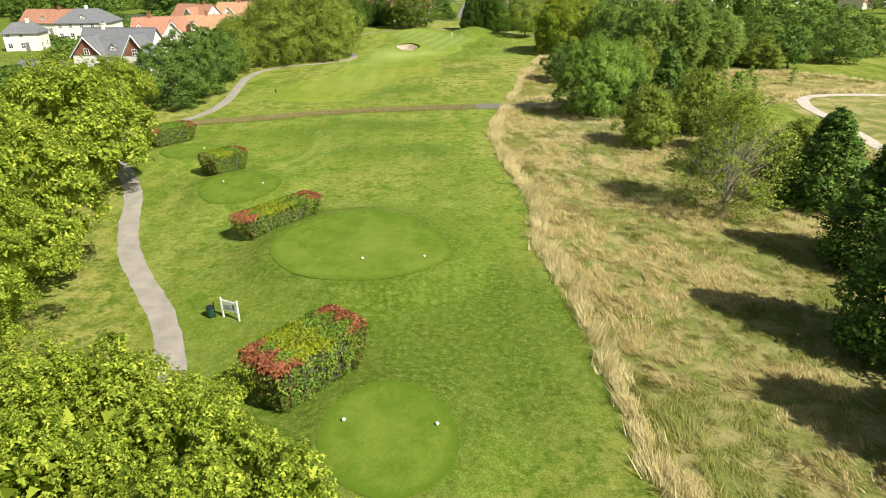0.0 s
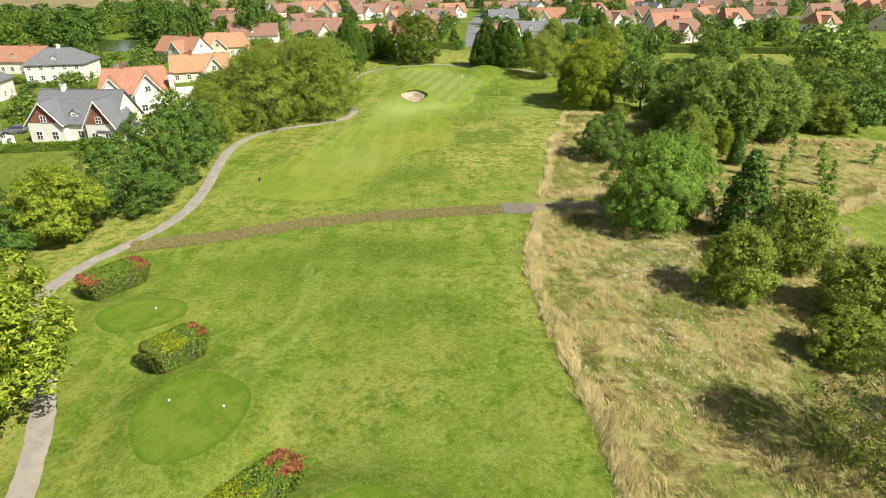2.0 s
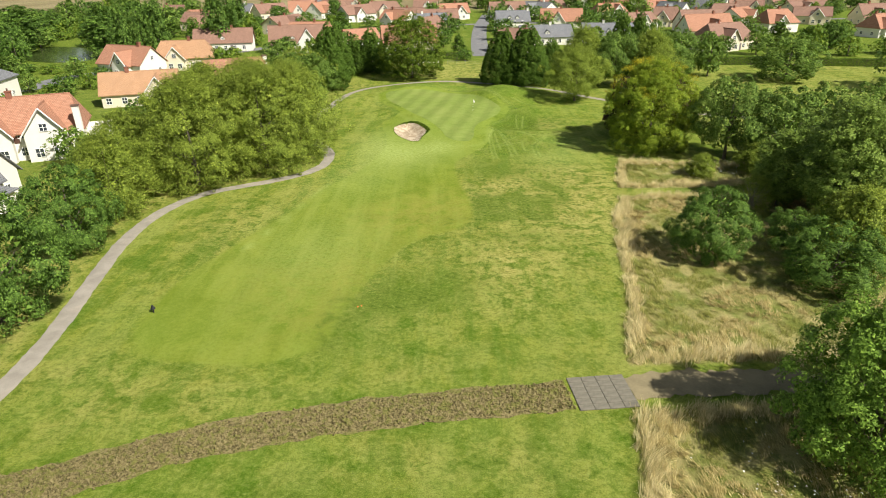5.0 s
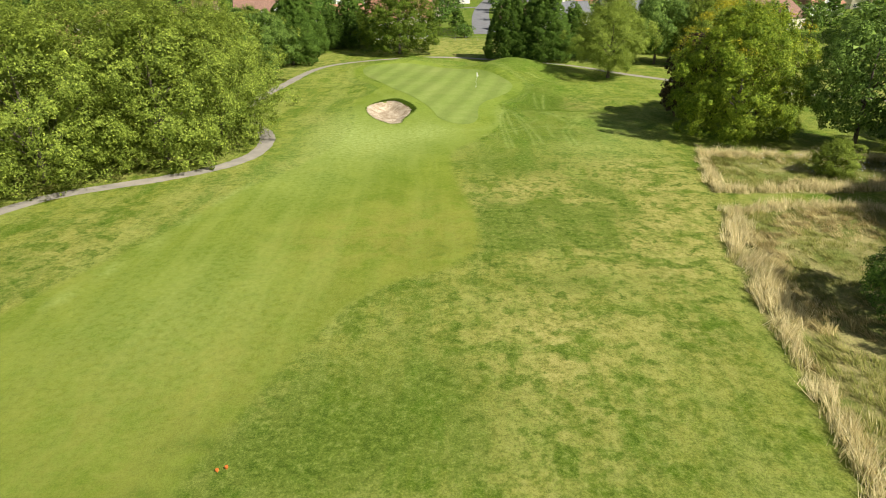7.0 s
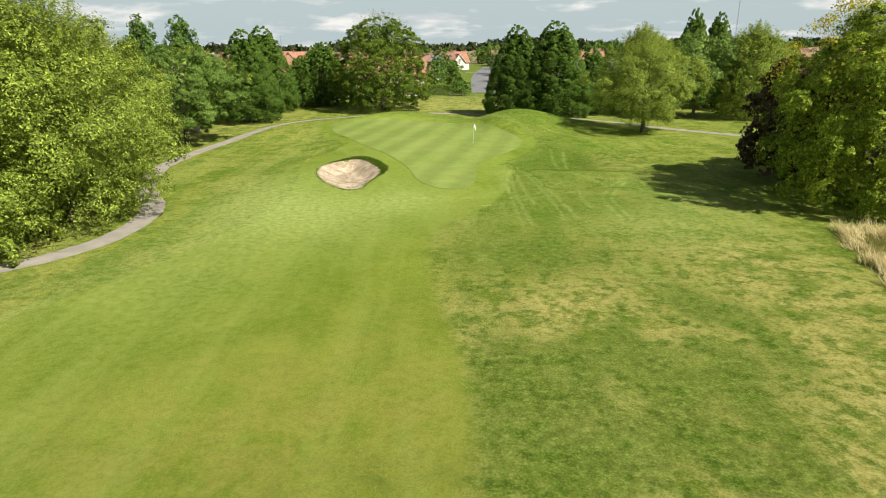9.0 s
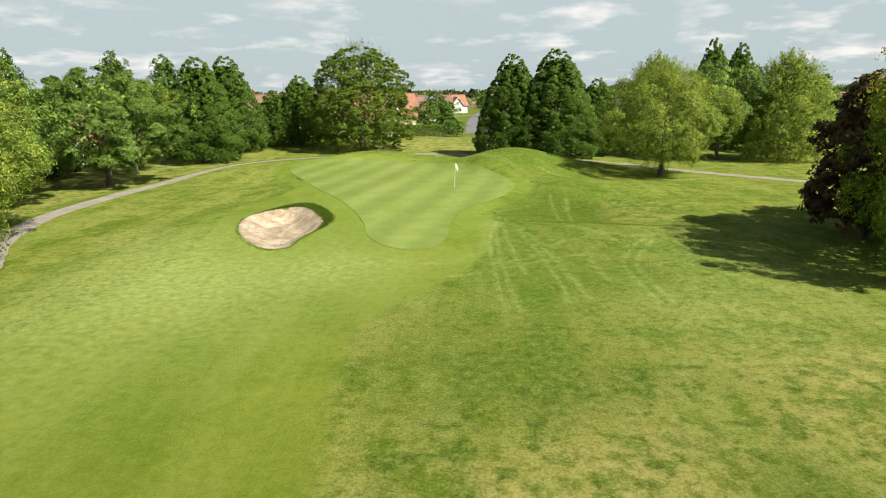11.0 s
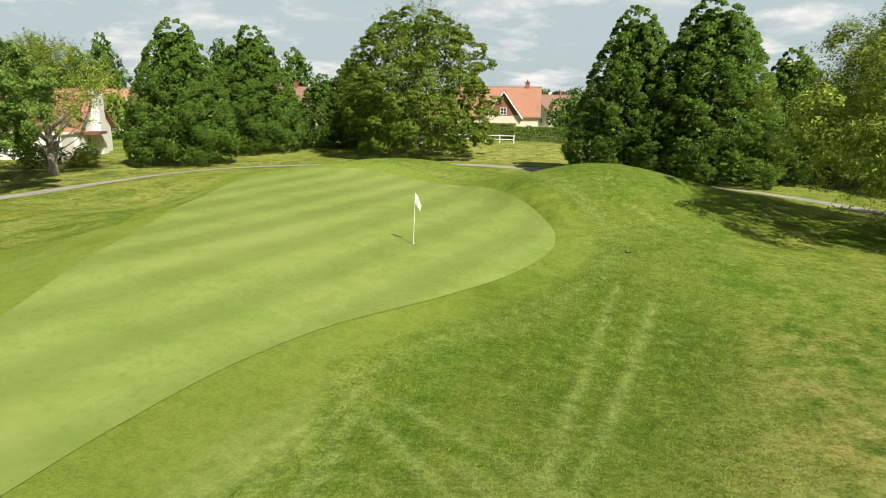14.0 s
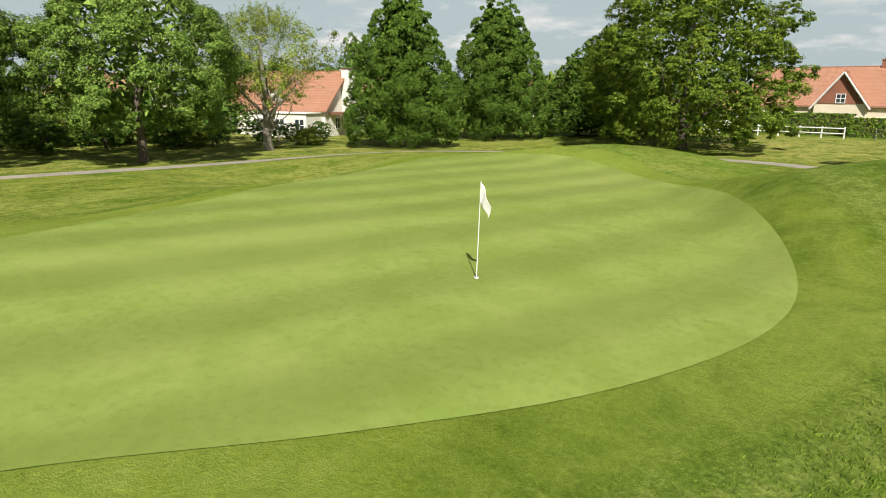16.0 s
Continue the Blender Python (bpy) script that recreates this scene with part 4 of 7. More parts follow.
def lobed_leaves(rs, kind, h, r, lobes, tufts, per, rough=0.13):
    """Leaves in tufts on the outside of bulging boughs that are spread evenly over the crown: places, outward directions, leaf tips."""
    base = FOOT[kind]
    g = np.linspace(0, 1, 200)
    w = np.cumsum(envelope(kind, g) + (0.3 if kind == "conifer" else 0.12))
    f = np.interp((np.arange(lobes) + rs.uniform(0, 1, lobes)) / lobes, w / w[-1], g)
    area = 2 * np.pi * r * h * (1 - base) * envelope(kind, g).mean()
    prof = envelope(kind, f)
    size = math.sqrt(area / (lobes * np.pi)) * 1.0 * rs.uniform(0.75, 1.3, lobes) * ((0.22 if kind == "conifer" else 0.42) + (0.78 if kind == "conifer" else 0.58) * prof)
    a = np.arange(lobes) * 2.39996 + rs.normal(0, 0.35, lobes)
    reach = np.clip(r * prof * (1 + rs.normal(0, rough, lobes)) - 0.95 * size, 0, None)
    z = h * base + f * h * (1 - base) - size * 0.75 * f + size * 0.4 * (1 - f)
    c = np.column_stack([np.cos(a) * reach, np.sin(a) * reach, z])
    mid = np.column_stack([np.zeros(lobes), np.zeros(lobes), np.minimum(z * 0.8, h * 0.5)])
    o = c - mid
    o /= np.linalg.norm(o, axis=1)[:, None] + 1e-6
    q = SQUASH.get(kind, 0.8)
    k = np.repeat(np.arange(lobes), tufts)
    u = unit(rs, len(k)) + 0.75 * o[k] + np.array([0, 0, 0.2])
    u /= np.linalg.norm(u, axis=1)[:, None]
    tc = c[k] + u * (size[k] * rs.uniform(0.8, 1.12, len(k)))[:, None] * np.array([1, 1, q])
    tr = size[k] * (0.28 if kind == "conifer" else 0.34) * rs.uniform(0.7, 1.35, len(k))
    j = np.repeat(np.arange(len(tc)), per)
    e = unit(rs, len(j)) * rs.uniform(0.25, 1.0, (len(j), 1)) ** 0.6
    at = tc[j] + e * tr[j, None] * np.array([1, 1, 0.45 if kind == "beech" else 0.8])
    big = at - np.array([0, 0, h * 0.42])
    big /= np.linalg.norm(big, axis=1)[:, None] + 1e-6
    out = 0.30 * e + 0.45 * u[j] + 0.25 * big + np.array([0, 0, 0.35])
    tip = 0.7 * u[j] + 0.5 * o[k[j]] + np.array([0, 0, 0.45])
    return at, out, tip


def core_leaves(rs, kind, h, r, n):
    """Shaded leaves deep inside the crown."""
    base = FOOT[kind]
    f = rs.uniform(0.02, 0.93, n)
    a = rs.uniform(0, 2 * np.pi, n)
    rad = r * envelope(kind, f) * np.sqrt(rs.uniform(0.05, 1, n)) * 0.74
    return np.column_stack([np.cos(a) * rad, np.sin(a) * rad, h * base + f * h * (1 - base) * 0.95])


def spray_leaves(rs, kind, h, r, sprays, per):
    """Leaves along outward twigs, for airy crowns."""
    c, _ = crown_clumps(rs, kind, h, r * 0.9, sprays)
    mid = np.array([0, 0, h * 0.45])
    d = c - mid
    d /= np.linalg.norm(d, axis=1)[:, None]
    d = d + np.array([0, 0, 0.35]) + 0.45 * unit(rs, sprays)
    d /= np.linalg.norm(d, axis=1)[:, None]
    k = np.repeat(np.arange(sprays), per)
    s = rs.uniform(-0.25, 1.0, len(k))
    ln = r * rs.uniform(0.18, 0.34, sprays)
    at = c[k] + d[k] * (s * ln[k])[:, None] + unit(rs, len(k)) * (0.05 * r * (1.15 - s))[:, None] - np.array([0, 0, 1]) * (0.035 * r * np.clip(s, 0, 1) ** 2)[:, None]
    return at, d[k] * 0.4 + np.array([0, 0, 0.5])


def limb_mesh(rs, name, h, r, trunk_r, fork, limbs, material, spread=0.62, bare=0):
    """Trunk with flared foot and tapering limbs."""
    bm = bmesh.new()
    pts = [(0, 0, -0.25, trunk_r * 1.6), (0, 0, 0.15, trunk_r * 1.25), (0, 0, fork * 0.5, trunk_r), (rs.normal(0, 0.06), rs.normal(0, 0.06), fork, trunk_r * 0.85), (rs.normal(0, 0.2), rs.normal(0, 0.2), h * 0.8, trunk_r * 0.25)]
    for a, b in zip(pts[:-1], pts[1:]):
        tube(bm, a[:3], b[:3], a[3], b[3], 9)
    for i in range(limbs):
        a = 2 * np.pi * (i + rs.uniform(0, 0.7)) / limbs
        z0 = fork + (h * 0.24) * rs.uniform(0, 1)
        ln = min(r, h * 0.5) * rs.uniform(0.5, 0.74)
        p = Vector((0, 0, z0))
        q = p + Vector((math.cos(a) * ln * spread, math.sin(a) * ln * spread, ln * 0.55))
        e = q + Vector((math.cos(a + 0.3) * ln * 0.4, math.sin(a + 0.3) * ln * 0.4, ln * 0.4))
        tube(bm, p, q, trunk_r * 0.45, trunk_r * 0.25, 6), tube(bm, q, e, trunk_r * 0.25, trunk_r * 0.08, 5)
    for i in range(bare):
        a, el = rs.uniform(0, 2 * np.pi), rs.uniform(0.5, 1.35)
        p = Vector((rs.normal(0, 0.3), rs.normal(0, 0.3), rs.uniform(0.5, h * 0.4)))
        q = p + Vector((math.cos(a) * math.cos(el), math.sin(a) * math.cos(el), math.sin(el))) * h * rs.uniform(0.4, 0.62)
        m = p.lerp(q, 0.55) + Vector(rs.normal(0, 0.25, 3))
        tube(bm, p, m, 0.05, 0.03, 5), tube(bm, m, q, 0.03, 0.008, 4)
        tube(bm, m, m + (q - m) * 0.6 + Vector(rs.normal(0, 0.5, 3)), 0.02, 0.006, 4)
    me = bpy.data.meshes.new(name)
    bm.to_mesh(me), bm.free(), me.materials.append(material)
    return me


def make_tree(name, kind, h, r, material, seed, clumps=110, per=85, leaf=0.24, sprays=0, spray_per=26, trunk=0.22, fork=0.25, bark=None, bare=0, label="", category="tree", accent=None, lobes=0, tufts=16, core=0, needles=False, rough=0.13):
    """A tree of trunk and crown, standing at the origin."""
    rs = np.random.RandomState(seed)
    top = tagged(new(name), label, category)
    child("trunk", limb_mesh(rs, "trunk", h, r, trunk, h * fork, 6, bark or BARK, bare=bare), top)
    vs, n0, fs, ns = [], 0, [], []
    mid = np.array([0, 0, h * 0.45])
    if clumps:
        c, rad = crown_clumps(rs, kind, h, r, clumps)
        at, out = clump_leaves(rs, c, rad, per)
        v, f = leaf_blades(rs, at, out, leaf)
        big_out = at - mid
        vs.append(v), fs.append(f), ns.append(0.65 * out + 0.35 * big_out / (np.linalg.norm(big_out, axis=1)[:, None] + 1e-6)), (n0 := n0 + len(v))
    if lobes:
        at, out, tip = lobed_leaves(rs, kind, h, r, lobes, tufts, per, rough)
        v, f = leaf_blades(rs, at, out, leaf, 0.34 if needles else 0.55, 0.6, tip if needles else None)
        vs.append(v), fs.append(f), ns.append(out), (n0 := n0 + len(v))
    if core:
        core = int(core * 1.4)
        at = core_leaves(rs, kind, h, r, core)
        v, f = leaf_blades(rs, at, unit(rs, core), max(0.15 if needles else 0.19, leaf * 2.0), 0.7, 1.0)
        vs.append(v), fs.append(f + n0), ns.append(unit(rs, core)), (n0 := n0 + len(v))
    if sprays:
        at, out = spray_leaves(rs, kind, h, r, sprays, spray_per)
        v, f = leaf_blades(rs, at, out, leaf * 0.85, 0.5, 0.6)
        big_out = at - mid
        vs.append(v), fs.append(f + n0), ns.append(0.6 * out + 0.4 * big_out / (np.linalg.norm(big_out, axis=1)[:, None] + 1e-6))
    v = np.vstack(vs)
    v[:, 2] = np.maximum(v[:, 2], 0.03)
    child("crown", puffed(mesh_np("crown", v, np.vstack(fs), material), np.vstack(ns), 0.45 if needles else 0.6), top)
    if accent:
        mat, z0, z1, ax, n = accent
        pick = rs.uniform(z0, z1, n) * h
        a = rs.normal(ax, 0.9, n)
        rr = r * np.sqrt(np.clip(1 - ((pick / h - 0.5) / 0.55) ** 2, 0.05, 1)) * rs.uniform(0.85, 1.08, n)
        cc = np.column_stack([np.cos(a) * rr, np.sin(a) * rr, pick])
        at, out = clump_leaves(rs, cc, np.full(n, r * 0.10), 50)
        v, f = leaf_blades(rs, at, out, leaf)
        child("autumn_leaves", mesh_np("autumn_leaves", v, f, mat), top, "leaves turned yellow")
    return top


KINDS = {}


def plant(kind, x, y, h, r, turn=None, sink=0.0):
    """A tree of that kind at a place, scaled to its height and crown radius; the first one is the model itself."""
    proto, ph, pr = KINDS[kind]
    z = height(x, y) - sink
    turn = random.uniform(0, 360) if turn is None else turn
    m = pose(x, y, z, 0, 0, turn) @ Matrix.Diagonal((r / pr, r / pr, h / ph, 1))
    if "used" not in proto:
        proto["used"] = 1
        proto.matrix_basis = m
        return proto
    ob = copy_thing(proto, m)
    ob.matrix_basis = m
    return ob


def kind_of_tree(key, name, kind, h, r, material, seed, **kw):
    KINDS[key] = (make_tree(name, kind, h, r, material, seed, **kw), h, r)


kind_of_tree("fine_maple", "maple_tree", "stem", 11, 6, LEAF_MAPLE, 42, clumps=0, lobes=95, tufts=24, per=62, leaf=0.068, core=2200, trunk=0.26, label="round mid-green maple with a dense leafy crown")
kind_of_tree("maple", "maple_tree", "stem", 11, 6, LEAF_MAPLE, 11, clumps=0, lobes=60, tufts=20, per=30, leaf=0.105, core=1200, label="round mid-green maple with a dense leafy crown")
kind_of_tree("dark", "dark_tree", "skirt", 10.5, 6, LEAF_DARK, 12, clumps=0, lobes=64, tufts=20, per=34, leaf=0.10, core=1200, fork=0.1, label="dense dark green rounded tree beside the path")
kind_of_tree("lime", "lime_tree", "round", 12, 7, LEAF_LIME, 13, clumps=0, lobes=60, tufts=18, per=22, leaf=0.15, core=1400, sprays=260, spray_per=40, label="bright yellow-green leafy tree beside the path")
kind_of_tree("near_lime", "lime_tree", "round", 10, 4.8, LEAF_LIME, 35, clumps=0, lobes=110, tufts=14, per=30, leaf=0.062, core=3200, sprays=360, spray_per=60, rough=0.2, label="bright yellow-green lime tree with fresh shoots")
kind_of_tree("shoot", "lime_tree", "poplar", 10, 1.6, LEAF_LIME, 36, clumps=0, lobes=46, tufts=10, per=22, leaf=0.062, core=500, sprays=160, spray_per=40, rough=0.2, trunk=0.1, label="slender young lime with upright yellow-green shoots")
kind_of_tree("row", "hornbeam_tree", "skirt", 14, 7, LEAF_OLIVE, 14, clumps=0, lobes=60, tufts=16, per=20, leaf=0.115, core=1500, sprays=800, spray_per=44, fork=0.12, label="tall olive-green tree with feathery twigs in a row")
kind_of_tree("fine_row", "hornbeam_tree", "skirt", 14, 7, LEAF_OLIVE, 44, clumps=0, lobes=100, tufts=16, per=26, leaf=0.085, core=1700, sprays=1000, spray_per=50, fork=0.12, bare=8, label="tall olive-green tree with feathery twigs in a row")
kind_of_tree("fine_conifer", "conifer_tree", "conifer", 13.5, 4.5, LEAF_CONIFER, 41, clumps=0, lobes=280, tufts=34, per=22, leaf=0.060, core=9000, needles=True, rough=0.035, fork=0.08, label="dense dark green conical conifer tree")
kind_of_tree("conifer", "conifer_tree", "conifer", 13.5, 4.5, LEAF_CONIFER, 15, clumps=0, lobes=190, tufts=14, per=16, leaf=0.12, core=2200, needles=True, rough=0.07, fork=0.08, label="dense dark green conical conifer tree")
kind_of_tree("beech", "beech_tree", "beech", 15, 7.6, LEAF_BEECH, 16, clumps=0, lobes=240, tufts=18, per=34, leaf=0.082, core=4600, sprays=420, spray_per=46, rough=0.09, fork=0.08, trunk=0.35, label="large broad beech with light leaf tips")
kind_of_tree("airy", "cherry_tree", "stem", 12, 7.4, LEAF_OLIVE, 17, clumps=0, lobes=60, tufts=20, per=40, leaf=0.085, core=700, sprays=760, spray_per=52, fork=0.2, trunk=0.26, label="airy round tree on a short bare trunk")
kind_of_tree("turning", "field_maple_tree", "skirt", 13, 7.4, LEAF_TURN, 18, clumps=0, lobes=130, tufts=18, per=40, leaf=0.088, core=2400, sprays=700, spray_per=46, fork=0.05, accent=(LEAF_YELLOW, 0.55, 1.0, 4.1, 85), label="broad green tree turning yellow at its top")
kind_of_tree("copper", "copper_beech_tree", "beech", 9, 4, LEAF_PURPLE, 19, clumps=0, lobes=50, tufts=16, per=14, leaf=0.16, core=700, fork=0.06, label="dark copper-leaved tree under the larger trees")
kind_of_tree("ash", "ash_tree", "skirt", 10.5, 5.8, LEAF_ASH, 20, clumps=0, lobes=64, tufts=18, per=34, leaf=0.10, core=1400, sprays=420, spray_per=40, fork=0.06, label="fresh green bushy tree in the dry grass")
kind_of_tree("willow", "poplar_tree", "poplar", 13.5, 4, LEAF_WILLOW, 21, clumps=0, lobes=90, tufts=14, per=18, leaf=0.095, core=1600, sprays=900, spray_per=38, fork=0.1, label="tall slender green poplar tree")
kind_of_tree("bush", "willow_bush", "bush", 6.5, 3.4, LEAF_OLIVE, 22, clumps=0, lobes=40, tufts=16, per=26, leaf=0.085, core=900, sprays=260, spray_per=34, fork=0.08, trunk=0.12, label="olive-green bush standing in dry grass", category="bush")
kind_of_tree("dead", "thorn_bush", "bush", 10.5, 5.6, LEAF_OLIVE, 23, clumps=34, per=100, leaf=0.10, sprays=420, spray_per=36, fork=0.06, trunk=0.14, bark=BARK_PALE, bare=60, label="sparse green thorn bush with bare grey branches", category="bush")
kind_of_tree("spruce", "spruce_tree", "conifer", 11, 4, LEAF_DARK, 24, clumps=190, per=50, leaf=0.15, sprays=420, spray_per=34, fork=0.05, label="dark loose-limbed spruce in the dry grass")
kind_of_tree("thin", "walnut_tree", "open", 9.3, 5, LEAF_OLIVE, 25, clumps=0, lobes=46, tufts=8, per=26, leaf=0.07, sprays=480, spray_per=60, fork=0.22, trunk=0.30, bark=BARK_PALE, bare=16, rough=0.25, label="thin-leaved tree with a pale forked trunk")
kind_of_tree("sapling", "sapling_tree", "poplar", 4.2, 0.9, LEAF_ASH, 26, clumps=22, per=34, leaf=0.12, trunk=0.04, fork=0.3, label="young staked sapling in dry grass", category="sapling")
kind_of_tree("mid", "lime_tree", "skirt", 10, 5.4, LEAF_MAPLE, 34, clumps=0, lobes=56, tufts=16, per=18, leaf=0.13, core=800, fork=0.1, label="mid-green bushy tree at the edge of the course")
kind_of_tree("far_round", "garden_tree", "round", 9, 4.6, LEAF_MAPLE, 27, clumps=0, lobes=34, tufts=8, per=4, leaf=0.27, core=160, fork=0.1, label="green garden tree between village houses")
kind_of_tree("far_dark", "garden_tree", "round", 9, 4.4, LEAF_DARK, 28, clumps=0, lobes=34, tufts=8, per=4, leaf=0.27, core=160, fork=0.1, label="dark green garden tree between village houses")
kind_of_tree("far_cone", "garden_conifer", "conifer", 9, 2.6, LEAF_CONIFER, 29, clumps=0, lobes=50, tufts=6, per=4, leaf=0.22, core=160, needles=True, fork=0.1, label="small garden conifer between village houses")
kind_of_tree("far_light", "garden_tree", "bush", 6, 4.0, LEAF_HEDGE, 30, clumps=0, lobes=26, tufts=8, per=4, leaf=0.25, core=120, fork=0.1, label="light green garden shrub between village houses", category="shrub")
kind_of_tree("far_tall", "poplar_tree", "poplar", 15, 4.4, LEAF_DARK, 31, clumps=0, lobes=70, tufts=12, per=6, leaf=0.26, core=500, rough=0.2, fork=0.1, label="tall dark poplar by the pond")

PLANTED = {}


def stand(key, spots):
    """Trees of one kind at (x, y, height, crown radius)."""
    for x, y, h, r in spots:
        ob = plant(key, x, y, h, r)
        if len(spots) > 2:
            tagged(ob, group=key + " trees")
    PLANTED[key] = spots


stand("near_lime", [(-16.5, 14.0, 9.6, 5.2), (-4.9, 9.6, 9.9, 4.2), (-8.6, 15.0, 8.6, 3.4), (-10.6, 13.0, 10.0, 4.6), (-25.5, 28.0, 11.5, 5.0)])
stand("shoot", [(-9.1, 15.1, 10.4, 1.7), (-10.7, 15.1, 10.2, 1.6), (-5.3, 12.5, 10.4, 1.5), (-6.9, 13.5, 9.9, 1.6), (-2.9, 10.7, 10.3, 1.4), (-4.2, 12.0, 9.9, 1.5), (-11.2, 13.8, 10.4, 1.7), (-4.7, 9.9, 10.9, 1.6), (41.4, 116.6, 5.8, 1.3)])
stand("lime", [(-34.5, 56.5, 12.3, 7.4), (-28.3, 37.5, 11.5, 6.0), (-44.8, 86.5, 8.7, 4.7), (-33.0, 45.0, 11.0, 5.5)])
stand("dark", [(-41.5, 96.2, 9.8, 5.6), (-40.4, 105.5, 11.4, 5.6), (-41.6, 119.5, 9.4, 4.4), (-51.0, 80.0, 8.5, 6.0), (-60.0, 84.0, 8.5, 7.0), (-54.0, 70.0, 8.0, 6.0), (22.8, 116.4, 7.4, 3.9), (31.0, 110.0, 6.4, 4.4), (32.5, 119.5, 3.8, 2.6)])
stand("row", [(-42.5, 130.0, 9.8, 5.2), (-37.0, 150.0, 14.2, 7.2), (-45.0, 140.5, 9.8, 5.6), (-34.5, 160.5, 13.6, 7.0), (-43.5, 153.5, 11.0, 6.0), (30.0, 213.0, 12.8, 5.4), (43.5, 205.5, 12.6, 6.0)])
stand("fine_row", [(-36.5, 140.5, 14.2, 7.4), (-29.0, 147.5, 14.6, 7.6), (-25.5, 153.0, 13.8, 6.6), (-29.0, 163.5, 12.4, 5.8)])
stand("fine_maple", [(-31.4, 187.4, 11.4, 6.4)])
stand("maple", [(-35.5, 176.0, 11.4, 6.0), (36.5, 207.5, 12.6, 5.8), (38.0, 149.5, 12.2, 5.6)])
stand("mid", [(51.0, 216.0, 11.5, 5.8), (58.0, 228.0, 11.0, 6.0), (44.0, 146.0, 11.2, 5.2), (79.5, 214.0, 10.9, 7.9), (52.0, 152.0, 10.5, 5.5), (66.0, 160.0, 9.5, 5.0), (74.0, 150.0, 9.0, 5.0), (88.0, 160.0, 10.0, 6.0), (98.0, 150.0, 9.0, 6.0), (84.0, 138.0, 8.5, 5.5), (104.0, 172.0, 10.0, 6.0), (-46.5, 181.0, 8.0, 4.6)])
stand("fine_conifer", [(-30.2, 208.8, 13.4, 5.4), (-31.2, 222.5, 14.2, 5.8), (10.6, 212.6, 13.6, 5.3), (16.2, 211.4, 14.1, 6.3)])
stand("conifer", [(-26.5, 230.5, 9.0, 4.6), (-22.4, 231.4, 11.2, 5.0), (41.0, 222.0, 16.0, 3.8), (46.0, 224.0, 15.5, 4.0), (22.5, 214.5, 10.4, 4.2)])
stand("beech", [(-11.2, 222.5, 15.3, 7.7)])
stand("airy", [(24.3, 192.4, 10.9, 6.5)])
stand("turning", [(28.5, 155.4, 13.2, 6.8)])
stand("copper", [(26.8, 163.5, 10.0, 3.6), (33.5, 164.5, 11.0, 4.6)])
stand("ash", [(21.5, 88.8, 10.6, 5.2), (26.0, 92.0, 9.8, 4.2)])
stand("willow", [(39.4, 123.5, 13.6, 4.8), (46.0, 123.5, 13.7, 5.0), (42.5, 130.0, 13.0, 4.8), (50.0, 130.0, 11.6, 5.0), (36.5, 130.5, 9.0, 3.6), (53.5, 125.5, 11.5, 4.4), (57.0, 133.0, 11.0, 4.6)])
stand("bush", [(-42.5, 194.5, 3.4, 2.6), (-48.5, 189.5, 4.2, 3.4), (-53.0, 186.0, 4.5, 3.6), (-58.0, 182.0, 4.5, 3.6), (-37.0, 203.5, 1.5, 1.3), (24.6, 72.4, 7.0, 3.3), (32.5, 78.5, 8.0, 3.8), (29.0, 62.5, 4.0, 2.8), (33.5, 69.0, 6.5, 3.6), (36.0, 60.0, 6.0, 3.5), (61.0, 137.0, 6.0, 4.0), (66.0, 132.0, 6.5, 4.5), (85.8, 172.9, 6.9, 5.8), (40.0, 142.0, 4.5, 3.2), (31.5, 141.5, 3.2, 2.0), (34.6, 113.2, 8.4, 3.6)])
stand("dead", [(25.0, 50.8, 10.4, 5.4), (32.2, 128.2, 4.6, 2.4)])
stand("spruce", [(23.5, 9.5, 12.0, 5.2), (31.0, 86.0, 9.6, 3.8), (25.8, 29.0, 11.0, 4.4), (31.0, 40.0, 9.4, 4.4), (27.2, 18.0, 12.5, 6.0), (31.0, 25.5, 12.0, 5.4), (34.0, 52.0, 8.5, 4.5), (42.0, 113.1, 5.0, 1.6)])
stand("thin", [(-34.2, 198.0, 10.4, 5.6)])
stand("sapling", [(42.1, 107.6, 3.4, 0.9), (50.7, 113.7, 4.6, 0.9), (56.1, 115.3, 2.8, 0.8), (42.7, 90.8, 5.6, 1.0), (59.7, 132.2, 5.0, 1.1), (41.3, 98.5, 3.0, 0.9), (49.4, 103.1, 4.0, 1.0), (46.5, 108.0, 3.0, 0.7), (53.0, 106.5, 2.6, 0.7), (62.0, 112.0, 3.2, 0.8)])
stand("far_round", [(100.0, 200.0, 12.8, 7.5), (112.0, 204.0, 12.0, 7.0), (-20.0, 244.0, 6.0, 3.2), (63.4, 221.0, 10.5, 4.1)])
stand("far_dark", [(70.8, 130.7, 8.8, 4.1), (3.2, 252.5, 3.4, 2.6), (-39.5, 206.5, 2.0, 1.3), (-41.5, 204.5, 1.8, 1.4), (-48.0, 192.0, 5.0, 4.0), (-47.0, 200.0, 4.6, 3.6), (-40.5, 192.6, 2.8, 2.2), (-40.8, 196.4, 2.6, 2.0), (-42.5, 188.5, 3.0, 2.6), (-41.8, 184.0, 2.6, 2.4), (-39.6, 200.6, 2.4, 1.7)])
stand("far_cone", [(1.5, 262.0, 7.0, 3.0), (-16.0, 250.0, 5.0, 2.0)])
